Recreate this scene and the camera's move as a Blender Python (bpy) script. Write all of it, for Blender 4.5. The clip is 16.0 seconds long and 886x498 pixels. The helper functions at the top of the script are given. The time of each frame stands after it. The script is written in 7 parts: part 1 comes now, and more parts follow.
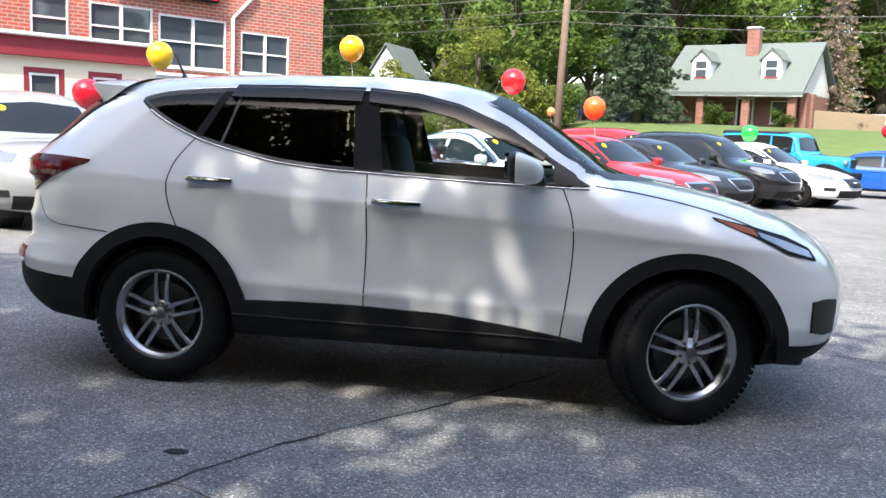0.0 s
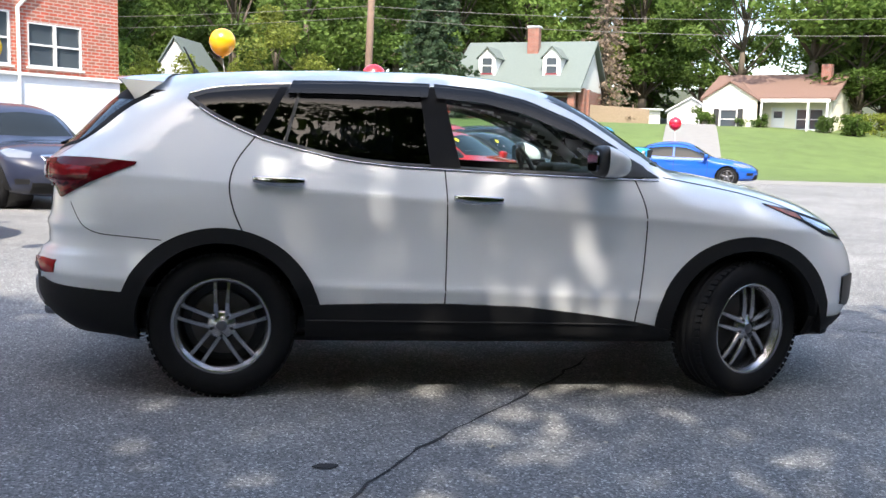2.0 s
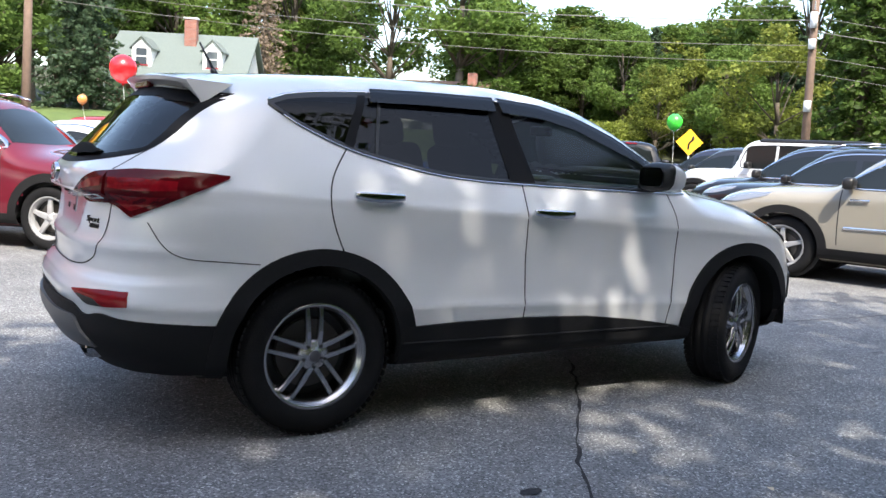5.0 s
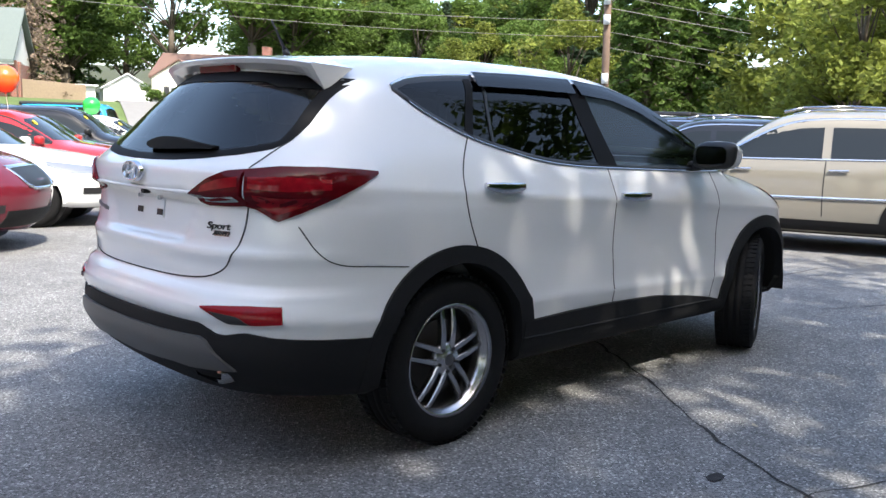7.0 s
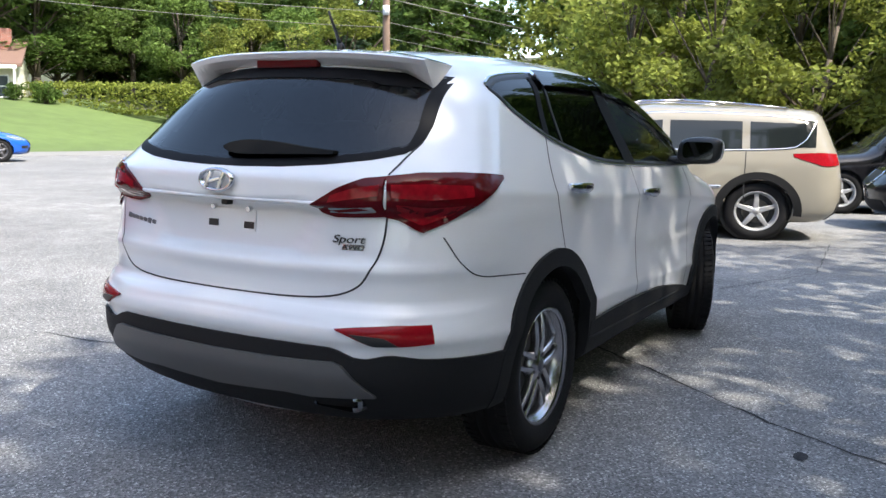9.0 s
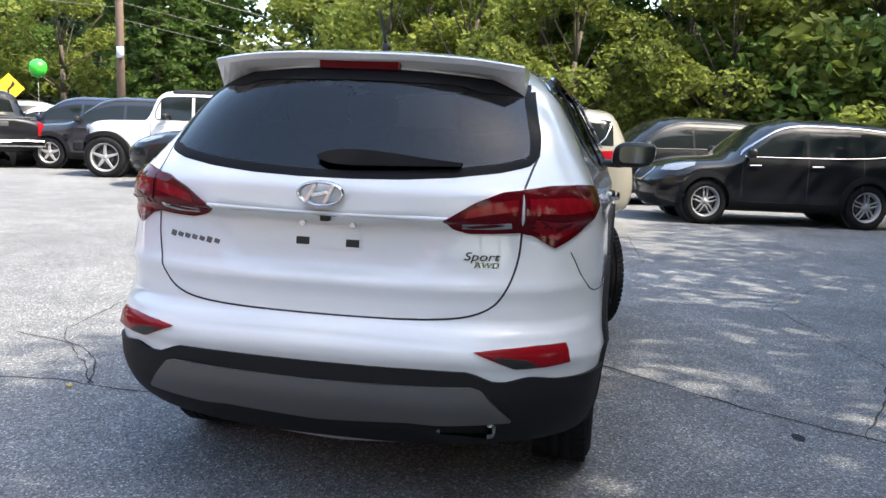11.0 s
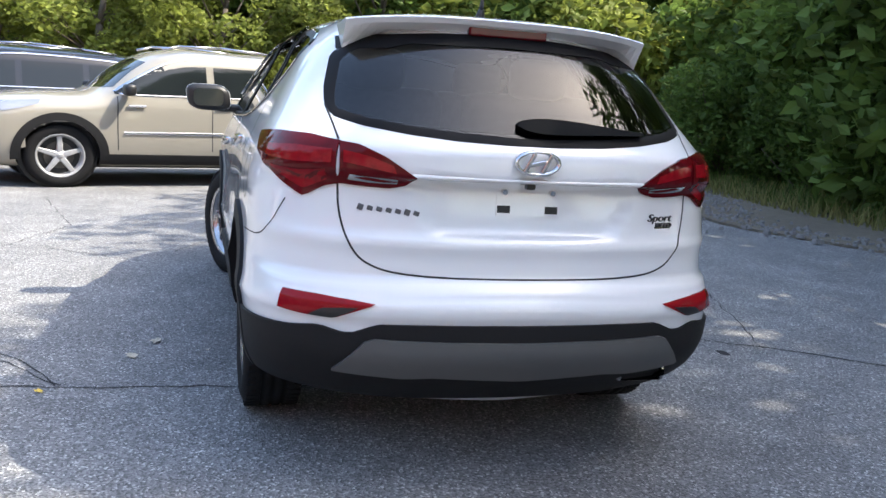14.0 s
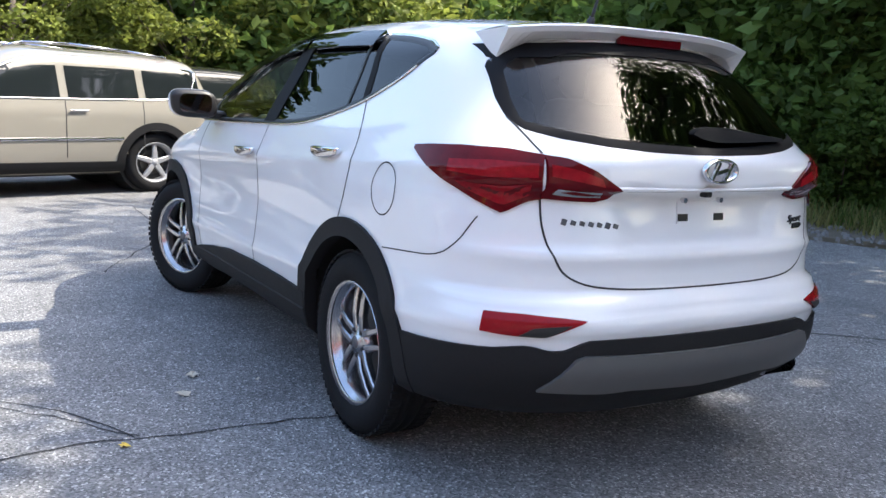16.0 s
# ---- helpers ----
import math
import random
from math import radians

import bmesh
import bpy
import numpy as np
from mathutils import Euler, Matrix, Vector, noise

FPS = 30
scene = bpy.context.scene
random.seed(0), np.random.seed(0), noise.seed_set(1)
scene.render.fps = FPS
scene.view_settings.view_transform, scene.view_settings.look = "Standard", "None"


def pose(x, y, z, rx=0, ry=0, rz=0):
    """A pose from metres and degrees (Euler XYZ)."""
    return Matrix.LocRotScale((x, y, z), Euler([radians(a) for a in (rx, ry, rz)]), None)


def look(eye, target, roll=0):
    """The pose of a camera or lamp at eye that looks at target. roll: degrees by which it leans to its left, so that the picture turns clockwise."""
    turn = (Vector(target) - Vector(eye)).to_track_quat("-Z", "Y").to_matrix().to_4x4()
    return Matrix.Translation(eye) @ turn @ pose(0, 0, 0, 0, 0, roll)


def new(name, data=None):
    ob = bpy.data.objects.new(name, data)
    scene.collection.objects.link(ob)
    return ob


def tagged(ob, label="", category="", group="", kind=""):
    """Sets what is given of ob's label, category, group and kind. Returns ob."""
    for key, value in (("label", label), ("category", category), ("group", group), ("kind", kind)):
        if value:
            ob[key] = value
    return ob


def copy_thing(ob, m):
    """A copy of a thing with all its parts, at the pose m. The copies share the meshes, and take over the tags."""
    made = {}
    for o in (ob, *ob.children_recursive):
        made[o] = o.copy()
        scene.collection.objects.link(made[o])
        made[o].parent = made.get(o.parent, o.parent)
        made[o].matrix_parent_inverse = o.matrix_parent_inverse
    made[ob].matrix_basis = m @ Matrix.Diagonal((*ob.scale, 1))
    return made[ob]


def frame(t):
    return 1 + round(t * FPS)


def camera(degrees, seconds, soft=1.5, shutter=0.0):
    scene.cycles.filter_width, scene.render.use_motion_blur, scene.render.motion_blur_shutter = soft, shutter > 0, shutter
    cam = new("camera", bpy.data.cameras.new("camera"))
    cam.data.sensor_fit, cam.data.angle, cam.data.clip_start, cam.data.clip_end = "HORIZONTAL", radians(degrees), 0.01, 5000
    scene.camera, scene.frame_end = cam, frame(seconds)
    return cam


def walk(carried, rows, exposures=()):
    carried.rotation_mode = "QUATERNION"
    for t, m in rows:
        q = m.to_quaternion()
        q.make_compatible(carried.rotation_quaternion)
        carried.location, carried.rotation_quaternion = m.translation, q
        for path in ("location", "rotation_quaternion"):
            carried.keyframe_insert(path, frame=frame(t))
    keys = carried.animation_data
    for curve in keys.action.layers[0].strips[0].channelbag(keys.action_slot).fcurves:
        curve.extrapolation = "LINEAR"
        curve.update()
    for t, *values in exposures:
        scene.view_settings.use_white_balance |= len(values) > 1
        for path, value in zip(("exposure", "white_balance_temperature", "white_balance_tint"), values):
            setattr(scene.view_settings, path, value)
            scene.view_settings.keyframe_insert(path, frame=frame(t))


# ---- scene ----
cam = camera(53.3, 16.0)
PATH = [
    (0, (0.728, -5.128, 1.359), (0.456, -3.163, 1.099), 2.4),
    (0.5, (0.386, -5.143, 1.341), (0.234, -3.163, 1.103), 2.7),
    (1, (0.007, -5.194, 1.337), (-0.024, -3.21, 1.09), 2.7),
    (1.5, (-0.378, -5.177, 1.318), (-0.27, -3.196, 1.066), 2.1),
    (2, (-0.77, -5.17, 1.309), (-0.54, -3.199, 1.057), 1.7),
    (2.5, (-1.144, -5.126, 1.314), (-0.774, -3.175, 1.076), 1.7),
    (3, (-1.514, -4.997, 1.3), (-1.022, -3.07, 1.082), 2.1),
    (3.5, (-1.871, -4.916, 1.288), (-1.255, -3.028, 1.051), 2.3),
    (3.7, (-2.011, -4.885, 1.27), (-1.336, -3.017, 1.038), 2.5),
    (5.8, (-3.244, -4.01, 1.326), (-2.076, -2.403, 1.093), 2.7),
    (6, (-3.347, -3.898, 1.314), (-2.14, -2.32, 1.082), 2.6),
    (6.5, (-3.648, -3.651, 1.321), (-2.343, -2.156, 1.07), 2.0),
    (7, (-3.893, -3.364, 1.305), (-2.501, -1.952, 1.04), 1.6),
    (7.5, (-4.097, -3.089, 1.307), (-2.609, -1.779, 1.041), 1.7),
    (8, (-4.318, -2.815, 1.327), (-2.736, -1.621, 1.057), 2.2),
    (8.5, (-4.469, -2.492, 1.304), (-2.813, -1.402, 1.035), 2.1),
    (8.7, (-4.53, -2.37, 1.315), (-2.845, -1.328, 1.043), 1.8),
    (10.8, (-4.876, -1.065, 1.321), (-2.949, -0.604, 1.046), 2.0),
    (11, (-4.931, -0.905, 1.341), (-2.987, -0.526, 1.064), 2.4),
    (11.5, (-4.929, -0.601, 1.334), (-2.968, -0.331, 1.046), 2.3),
    (12, (-4.986, -0.274, 1.319), (-3.013, -0.152, 1.014), 2.3),
    (12.5, (-5.033, 0.053, 1.343), (-3.06, 0.005, 1.021), 3.6),
    (13, (-4.989, 0.398, 1.309), (-3.021, 0.197, 1.012), 4.5),
    (13.5, (-4.984, 0.719, 1.305), (-3.035, 0.36, 0.989), 3.7),
    (14, (-4.953, 1.051, 1.308), (-3.058, 0.509, 0.967), 3.7),
    (14.5, (-4.824, 1.341, 1.298), (-2.975, 0.663, 0.95), 3.5),
    (15, (-4.718, 1.647, 1.283), (-2.906, 0.875, 0.936), 3.4),
    (15.5, (-4.567, 1.966, 1.307), (-2.809, 1.078, 0.959), 3.4),
    (16, (-4.35, 2.241, 1.297), (-2.653, 1.237, 0.966), 3.0),
]
walk(cam, [(t, look(eye, target, roll)) for t, eye, target, roll in PATH],
     exposures=[(0, 2.0, 6850, 9), (8, 2.02, 6800, 8), (11, 2.12, 6950, 7), (13, 2.24, 6900, 8), (16, 2.24, 6750, 9)])


# ---- light ----
SUN = Vector((-0.15, -0.75, 1.0)).normalized()
world = bpy.data.worlds.new("sky_world")
scene.world = world
world.use_nodes = True
wn = world.node_tree.nodes
sky = wn.new("ShaderNodeTexSky")
sky.sky_type = "NISHITA"
sky.sun_disc = False
sky.sun_elevation = radians(52)
sky.sun_rotation = radians(195)
sky.dust_density = 2.0
wn["Background"].inputs[1].default_value = 0.15
world.node_tree.links.new(sky.outputs[0], wn["Background"].inputs[0])
sun = new("sun", bpy.data.lights.new("sun", "SUN"))
sun.data.energy, sun.data.angle, sun.data.color = 2.3, radians(0.55), (1.0, 0.95, 0.87)
sun.matrix_world = look((0, 0, 40), Vector((0, 0, 40)) - SUN)


# ---- materials ----
def mat(name, color, rough=0.5, metal=0.0, vary=0.0, scale=8.0, bump=0.0, bscale=60.0, coat=0.0, island=0.0, dirt=0.0):
    """A surface with grain at two scales, fine relief and optional clear coat."""
    m = bpy.data.materials.new(name)
    m.use_nodes = True
    nt = m.node_tree
    b = nt.nodes["Principled BSDF"]
    b.inputs["Roughness"].default_value = rough
    b.inputs["Metallic"].default_value = metal
    b.inputs["Coat Weight"].default_value = coat
    b.inputs["Coat Roughness"].default_value = 0.03
    b.inputs["Base Color"].default_value = (*color, 1)
    if vary or bump or island:
        tc = nt.nodes.new("ShaderNodeTexCoord")
        n1 = nt.nodes.new("ShaderNodeTexNoise")
        n1.inputs["Scale"].default_value = scale
        n1.inputs["Detail"].default_value = 6
        nt.links.new(tc.outputs["Object"], n1.inputs["Vector"])
        fac = n1.outputs["Fac"]
        if island:
            geo = nt.nodes.new("ShaderNodeNewGeometry")
            oi = nt.nodes.new("ShaderNodeObjectInfo")
            a1 = nt.nodes.new("ShaderNodeMath")
            a1.operation = "MULTIPLY_ADD"
            nt.links.new(geo.outputs["Random Per Island"], a1.inputs[0])
            a1.inputs[1].default_value = island
            a1.inputs[2].default_value = 0.5 - island * 0.75
            a2 = nt.nodes.new("ShaderNodeMath")
            a2.operation = "MULTIPLY_ADD"
            nt.links.new(oi.outputs["Random"], a2.inputs[0])
            a2.inputs[1].default_value = island * 0.5
            nt.links.new(a1.outputs[0], a2.inputs[2])
            fac = a2.outputs[0]
        ramp = nt.nodes.new("ShaderNodeMix")
        ramp.data_type = "RGBA"
        lo = tuple(max(0, c * (1 - (vary or 0.3))) for c in color)
        hi = tuple(min(1, c * (1 + (vary or 0.3))) for c in color)
        ramp.inputs[6].default_value = (*lo, 1)
        ramp.inputs[7].default_value = (*hi, 1)
        nt.links.new(fac, ramp.inputs[0])
        out = ramp.outputs[2]
        if dirt:
            n3 = nt.nodes.new("ShaderNodeTexNoise")
            n3.inputs["Scale"].default_value = scale * 0.12
            n3.inputs["Detail"].default_value = 4
            nt.links.new(tc.outputs["Object"], n3.inputs["Vector"])
            mx = nt.nodes.new("ShaderNodeMix")
            mx.data_type = "RGBA"
            mx.blend_type = "MULTIPLY"
            mx.inputs[0].default_value = dirt
            nt.links.new(out, mx.inputs[6])
            nt.links.new(n3.outputs["Fac"], mx.inputs[7])
            out = mx.outputs[2]
        nt.links.new(out, b.inputs["Base Color"])
        if bump:
            n2 = nt.nodes.new("ShaderNodeTexNoise")
            n2.inputs["Scale"].default_value = bscale
            n2.inputs["Detail"].default_value = 5
            nt.links.new(tc.outputs["Object"], n2.inputs["Vector"])
            bp = nt.nodes.new("ShaderNodeBump")
            bp.inputs["Strength"].default_value = bump
            bp.inputs["Distance"].default_value = 0.02
            nt.links.new(n2.outputs["Fac"], bp.inputs["Height"])
            nt.links.new(bp.outputs[0], b.inputs["Normal"])
    return m


def glass_mat(name, tint, rough=0.0, ior=1.75, glare=0.0):
    """Thin window glass: clear see-through tint under a mirror-like surface, with an optional pale film that paints in
    glare.
    """
    m = bpy.data.materials.new(name)
    m.use_nodes = True
    nt = m.node_tree
    nt.nodes.remove(nt.nodes["Principled BSDF"])
    tr = nt.nodes.new("ShaderNodeBsdfTransparent")
    tr.inputs[0].default_value = (*tint, 1)
    gl = nt.nodes.new("ShaderNodeBsdfGlossy")
    gl.inputs["Roughness"].default_value = rough
    fr = nt.nodes.new("ShaderNodeFresnel")
    fr.inputs["IOR"].default_value = ior
    mx = nt.nodes.new("ShaderNodeMixShader")
    nt.links.new(fr.outputs[0], mx.inputs[0])
    clear = tr.outputs[0]
    if glare:
        film = nt.nodes.new("ShaderNodeBsdfTranslucent")
        film.inputs[0].default_value = (0.62, 0.78, 0.74, 1)
        cover = nt.nodes.new("ShaderNodeMixShader")
        cover.inputs[0].default_value = glare
        nt.links.new(tr.outputs[0], cover.inputs[1])
        nt.links.new(film.outputs[0], cover.inputs[2])
        clear = cover.outputs[0]
    nt.links.new(clear, mx.inputs[1])
    nt.links.new(gl.outputs[0], mx.inputs[2])
    nt.links.new(mx.outputs[0], nt.nodes["Material Output"].inputs["Surface"])
    return m


def asphalt_mat():
    """Worn grey asphalt: aggregate specks, patchy fading, dark seams of tar."""
    m = bpy.data.materials.new("worn_asphalt")
    m.use_nodes = True
    nt = m.node_tree
    b = nt.nodes["Principled BSDF"]
    b.inputs["Roughness"].default_value = 0.85
    tc = nt.nodes.new("ShaderNodeTexCoord")

    def noise_node(scale, detail=4, rough=0.6):
        n = nt.nodes.new("ShaderNodeTexNoise")
        n.inputs["Scale"].default_value = scale
        n.inputs["Detail"].default_value = detail
        n.inputs["Roughness"].default_value = rough
        nt.links.new(tc.outputs["Object"], n.inputs["Vector"])
        return n.outputs["Fac"]

    def ramp(fac, stops):
        r = nt.nodes.new("ShaderNodeValToRGB")
        e = r.color_ramp.elements
        e[0].position, e[0].color = stops[0][0], (*stops[0][1], 1)
        e[1].position, e[1].color = stops[-1][0], (*stops[-1][1], 1)
        for p, c in stops[1:-1]:
            x = e.new(p)
            x.color = (*c, 1)
        nt.links.new(fac, r.inputs[0])
        return r.outputs[0]

    def mul(a, c, f=1.0):
        x = nt.nodes.new("ShaderNodeMix")
        x.data_type, x.blend_type = "RGBA", "MULTIPLY"
        x.inputs[0].default_value = f
        nt.links.new(a, x.inputs[6])
        nt.links.new(c, x.inputs[7])
        return x.outputs[2]

    v = nt.nodes.new("ShaderNodeTexVoronoi")
    v.inputs["Scale"].default_value = 120
    nt.links.new(tc.outputs["Object"], v.inputs["Vector"])
    sep = nt.nodes.new("ShaderNodeSeparateColor")
    nt.links.new(v.outputs["Color"], sep.inputs[0])
    grain = ramp(sep.outputs[0], [(0.0, (0.075, 0.075, 0.077)), (0.5, (0.16, 0.161, 0.163)), (0.88, (0.225, 0.226, 0.227)), (1.0, (0.46, 0.46, 0.45))])
    wide = ramp(noise_node(0.35, 5), [(0.3, (0.85, 0.85, 0.86)), (0.7, (1.3, 1.29, 1.27))])
    mid = ramp(noise_node(2.2, 6, 0.7), [(0.3, (0.75, 0.75, 0.76)), (0.7, (1.15, 1.15, 1.14))])
    nt.links.new(mul(mul(grain, wide), mid), b.inputs["Base Color"])
    bp = nt.nodes.new("ShaderNodeBump")
    bp.inputs["Strength"].default_value = 0.75
    bp.inputs["Distance"].default_value = 0.007
    nt.links.new(v.outputs["Distance"], bp.inputs["Height"])
    nt.links.new(bp.outputs[0], b.inputs["Normal"])
    return m


ASPHALT = asphalt_mat()
TAR = mat("dark_crack", (0.022, 0.022, 0.024), 0.95, vary=0.3, scale=30, bump=0.4)
GRASS = mat("mown_grass", (0.10, 0.15, 0.04), 0.9, vary=0.35, scale=1.2, bump=0.9, bscale=25, dirt=0.35)
ROADM = mat("pale_road", (0.19, 0.185, 0.18), 0.9, vary=0.15, scale=3, bump=0.2)
GRAVELM = mat("gravel_dirt", (0.16, 0.135, 0.1), 0.95, vary=0.4, scale=9, bump=0.9, bscale=40, dirt=0.4)
FORESTM = mat("forest_floor", (0.05, 0.055, 0.025), 0.95, vary=0.5, scale=2, bump=0.8, bscale=8)
PEARL = mat("pearl_white_paint", (0.77, 0.775, 0.785), 0.3, vary=0.012, scale=2, coat=1.0)
SEAM = mat("dark_gap", (0.02, 0.02, 0.022), 0.7)
CLAD = mat("black_cladding", (0.013, 0.013, 0.014), 0.65, vary=0.15, scale=90, bump=0.08, bscale=500)
SILVER = mat("grey_skid_plate", (0.11, 0.11, 0.11), 0.45, metal=0.35, vary=0.05, scale=30)
RUBBER = mat("tyre_rubber", (0.010, 0.010, 0.011), 0.8, vary=0.3, scale=14, bump=0.15, bscale=120)
ALLOY = mat("machined_alloy", (0.46, 0.46, 0.48), 0.26, metal=1.0, vary=0.05, scale=40)
for dull in (CLAD, RUBBER):
    dull.node_tree.nodes["Principled BSDF"].inputs["Specular IOR Level"].default_value = 0.18
RIM_SILVER = mat("silver_painted_alloy", (0.38, 0.38, 0.39), 0.35, metal=0.3, vary=0.06, scale=30)
ALLOY_DARK = mat("dark_alloy", (0.16, 0.16, 0.175), 0.4, metal=0.8)
CHROME = mat("chrome", (0.66, 0.66, 0.68), 0.08, metal=1.0)
BLACK = mat("black_plastic", (0.012, 0.012, 0.013), 0.45)
GLOSSBLACK = mat("gloss_black_trim", (0.008, 0.008, 0.009), 0.6)
GLOSSBLACK.node_tree.nodes["Principled BSDF"].inputs["Specular IOR Level"].default_value = 0.1
REDLENS = mat("red_lamp_lens", (0.24, 0.006, 0.012), 0.1, vary=0.45, scale=40)
REDDARK = mat("dark_red_lens", (0.095, 0.003, 0.006), 0.06, vary=0.3, scale=30)
REDBRIGHT = mat("bright_red_reflector", (0.24, 0.006, 0.011), 0.12, vary=0.15, scale=80)
CLEARLENS = mat("clear_lamp_lens", (0.3, 0.31, 0.33), 0.12, metal=0.5, coat=1.0)
AMBER = mat("amber_lens", (0.34, 0.075, 0.02), 0.15)
for lens in (REDLENS, REDDARK, REDBRIGHT, AMBER):
    lens.node_tree.nodes["Principled BSDF"].inputs["Specular IOR Level"].default_value = 0.2
VISOR = glass_mat("smoked_visor", (0.05, 0.052, 0.055), ior=1.45)
GLASS = glass_mat("clear_window_glass", (0.74, 0.82, 0.79), ior=1.33)
# pale translucent film stands for sun glare on the dirty windscreen
GLARE_GLASS = glass_mat("glare_windscreen_glass", (0.74, 0.82, 0.79), ior=1.33, glare=0.22)
TINT = glass_mat("tinted_window_glass", (0.05, 0.05, 0.055), ior=1.33)
TINT_REAR = glass_mat("tinted_rear_glass", (0.26, 0.27, 0.28), ior=1.6)
DARKGLASS = mat("dark_car_glass", (0.012, 0.015, 0.016), 0.04)
DARKGLASS.node_tree.nodes["Principled BSDF"].inputs["Specular IOR Level"].default_value = 0.4
LINING = mat("grey_interior", (0.12, 0.118, 0.115), 0.9, vary=0.1, scale=20)
SEATM = mat("grey_seat_cloth", (0.12, 0.12, 0.125), 0.9, vary=0.2, scale=50, bump=0.2, bscale=300)
WIPERM = mat("matt_black_rubber", (0.012, 0.012, 0.012), 0.95)
WIPERM.node_tree.nodes["Principled BSDF"].inputs["Specular IOR Level"].default_value = 0.05
DASH = mat("dark_dashboard", (0.03, 0.03, 0.032), 0.7)
PAPER = mat("white_paper", (0.78, 0.8, 0.76), 0.8)


# ---- mesh helpers ----
def mesh_ob(name, verts, faces, material, parent=None, label="", smooth=True):
    me = bpy.data.meshes.new(name)
    me.from_pydata(np.asarray(verts, float).tolist(), [], faces.tolist() if isinstance(faces, np.ndarray) else faces)
    me.materials.append(material)
    if smooth:
        me.polygons.foreach_set("use_smooth", [True] * len(me.polygons))
    me.update()
    ob = new(name, me)
    if parent is not None:
        ob.parent = parent
    if label:
        ob["label"] = label
    return ob


def part(name, bm, material, parent=None, label="", smooth=False):
    me = bpy.data.meshes.new(name)
    bm.to_mesh(me)
    bm.free()
    me.materials.append(material)
    if smooth:
        me.polygons.foreach_set("use_smooth", [True] * len(me.polygons))
    ob = new(name, me)
    if parent is not None:
        ob.parent = parent
    if label:
        ob["label"] = label
    return ob


def add_box(bm, c, s, bevel=0.0, m=None):
    r = bmesh.ops.create_cube(bm, size=1, matrix=(m or Matrix()) @ Matrix.Translation(c) @ Matrix.Diagonal((*s, 1)))
    if bevel:
        es = list({e for v in r["verts"] for e in v.link_edges})
        bmesh.ops.bevel(bm, geom=es, offset=bevel, segments=2, affect="EDGES", profile=0.5)
    return bm


def box(name, c, s, material, parent=None, bevel=0.0, label="", m=None):
    return part(name, add_box(bmesh.new(), c, s, bevel, m), material, parent, label)


def add_tube(bm, p, q, r0, r1, n=10):
    p, q = Vector(p), Vector(q)
    d = q - p
    turn = d.to_track_quat("Z", "Y").to_matrix().to_4x4()
    bmesh.ops.create_cone(bm, cap_ends=True, segments=n, radius1=r0, radius2=r1, depth=d.length, matrix=Matrix.Translation((p + q) / 2) @ turn)
    return bm


def lathe(profile, n, axis="y"):
    """Verts and faces of a profile (radius, along) turned about the y axis."""
    vs, fs = [], []
    k = len(profile)
    for i in range(n):
        a = 2 * math.pi * i / n
        for r, h in profile:
            vs.append((r * math.cos(a), h, r * math.sin(a)))
    for i in range(n):
        j = (i + 1) % n
        for t in range(k - 1):
            fs.append((i * k + t, i * k + t + 1, j * k + t + 1, j * k + t))
    return vs, fs


def curve_ip(pts, x):
    """Smooth interpolation through (x, y) pairs, level beyond the ends."""
    px = np.array([p[0] for p in pts], float)
    py = np.array([p[1] for p in pts], float)
    x = np.clip(np.asarray(x, float), px[0], px[-1])
    d = np.diff(py) / np.diff(px)
    m = np.zeros(len(px))
    m[1:-1] = np.where(d[:-1] * d[1:] > 0, 2 * d[:-1] * d[1:] / np.where(d[:-1] + d[1:] == 0, 1, d[:-1] + d[1:]), 0)
    m[0], m[-1] = d[0], d[-1]
    i = np.clip(np.searchsorted(px, x) - 1, 0, len(px) - 2)
    h = px[i + 1] - px[i]
    t = (x - px[i]) / h
    return (2 * t**3 - 3 * t**2 + 1) * py[i] + (t**3 - 2 * t**2 + t) * h * m[i] + (-2 * t**3 + 3 * t**2) * py[i + 1] + (t**3 - t**2) * h * m[i + 1]


def resample(pts, n):
    """n points along a polyline, evenly by length."""
    p = np.array(pts, float)
    s = np.r_[0, np.cumsum(np.hypot(*np.diff(p, axis=0).T))]
    u = np.linspace(0, s[-1], n)
    return np.stack([np.interp(u, s, p[:, k]) for k in range(p.shape[1])], 1)


def smooth_line(pts, n, rounds=2):
    """A polyline with its corners rounded off (ends kept), resampled to n points."""
    p = np.array(pts, float)
    for _ in range(rounds):
        q = [p[0]]
        for a, b in zip(p[:-1], p[1:]):
            q += [0.75 * a + 0.25 * b, 0.25 * a + 0.75 * b]
        q.append(p[-1])
        p = np.array(q)
    return resample(p, n)


def inside(poly, x, z):
    """Which points lie in a polygon."""
    r = np.zeros(np.shape(x), bool)
    p = np.array(poly, float)
    for (x0, z0), (x1, z1) in zip(p, np.roll(p, -1, axis=0)):
        c = (z0 > z) != (z1 > z)
        r ^= c & (x < (x1 - x0) * (z - z0) / np.where(z1 == z0, 1e-9, z1 - z0) + x0)
    return r


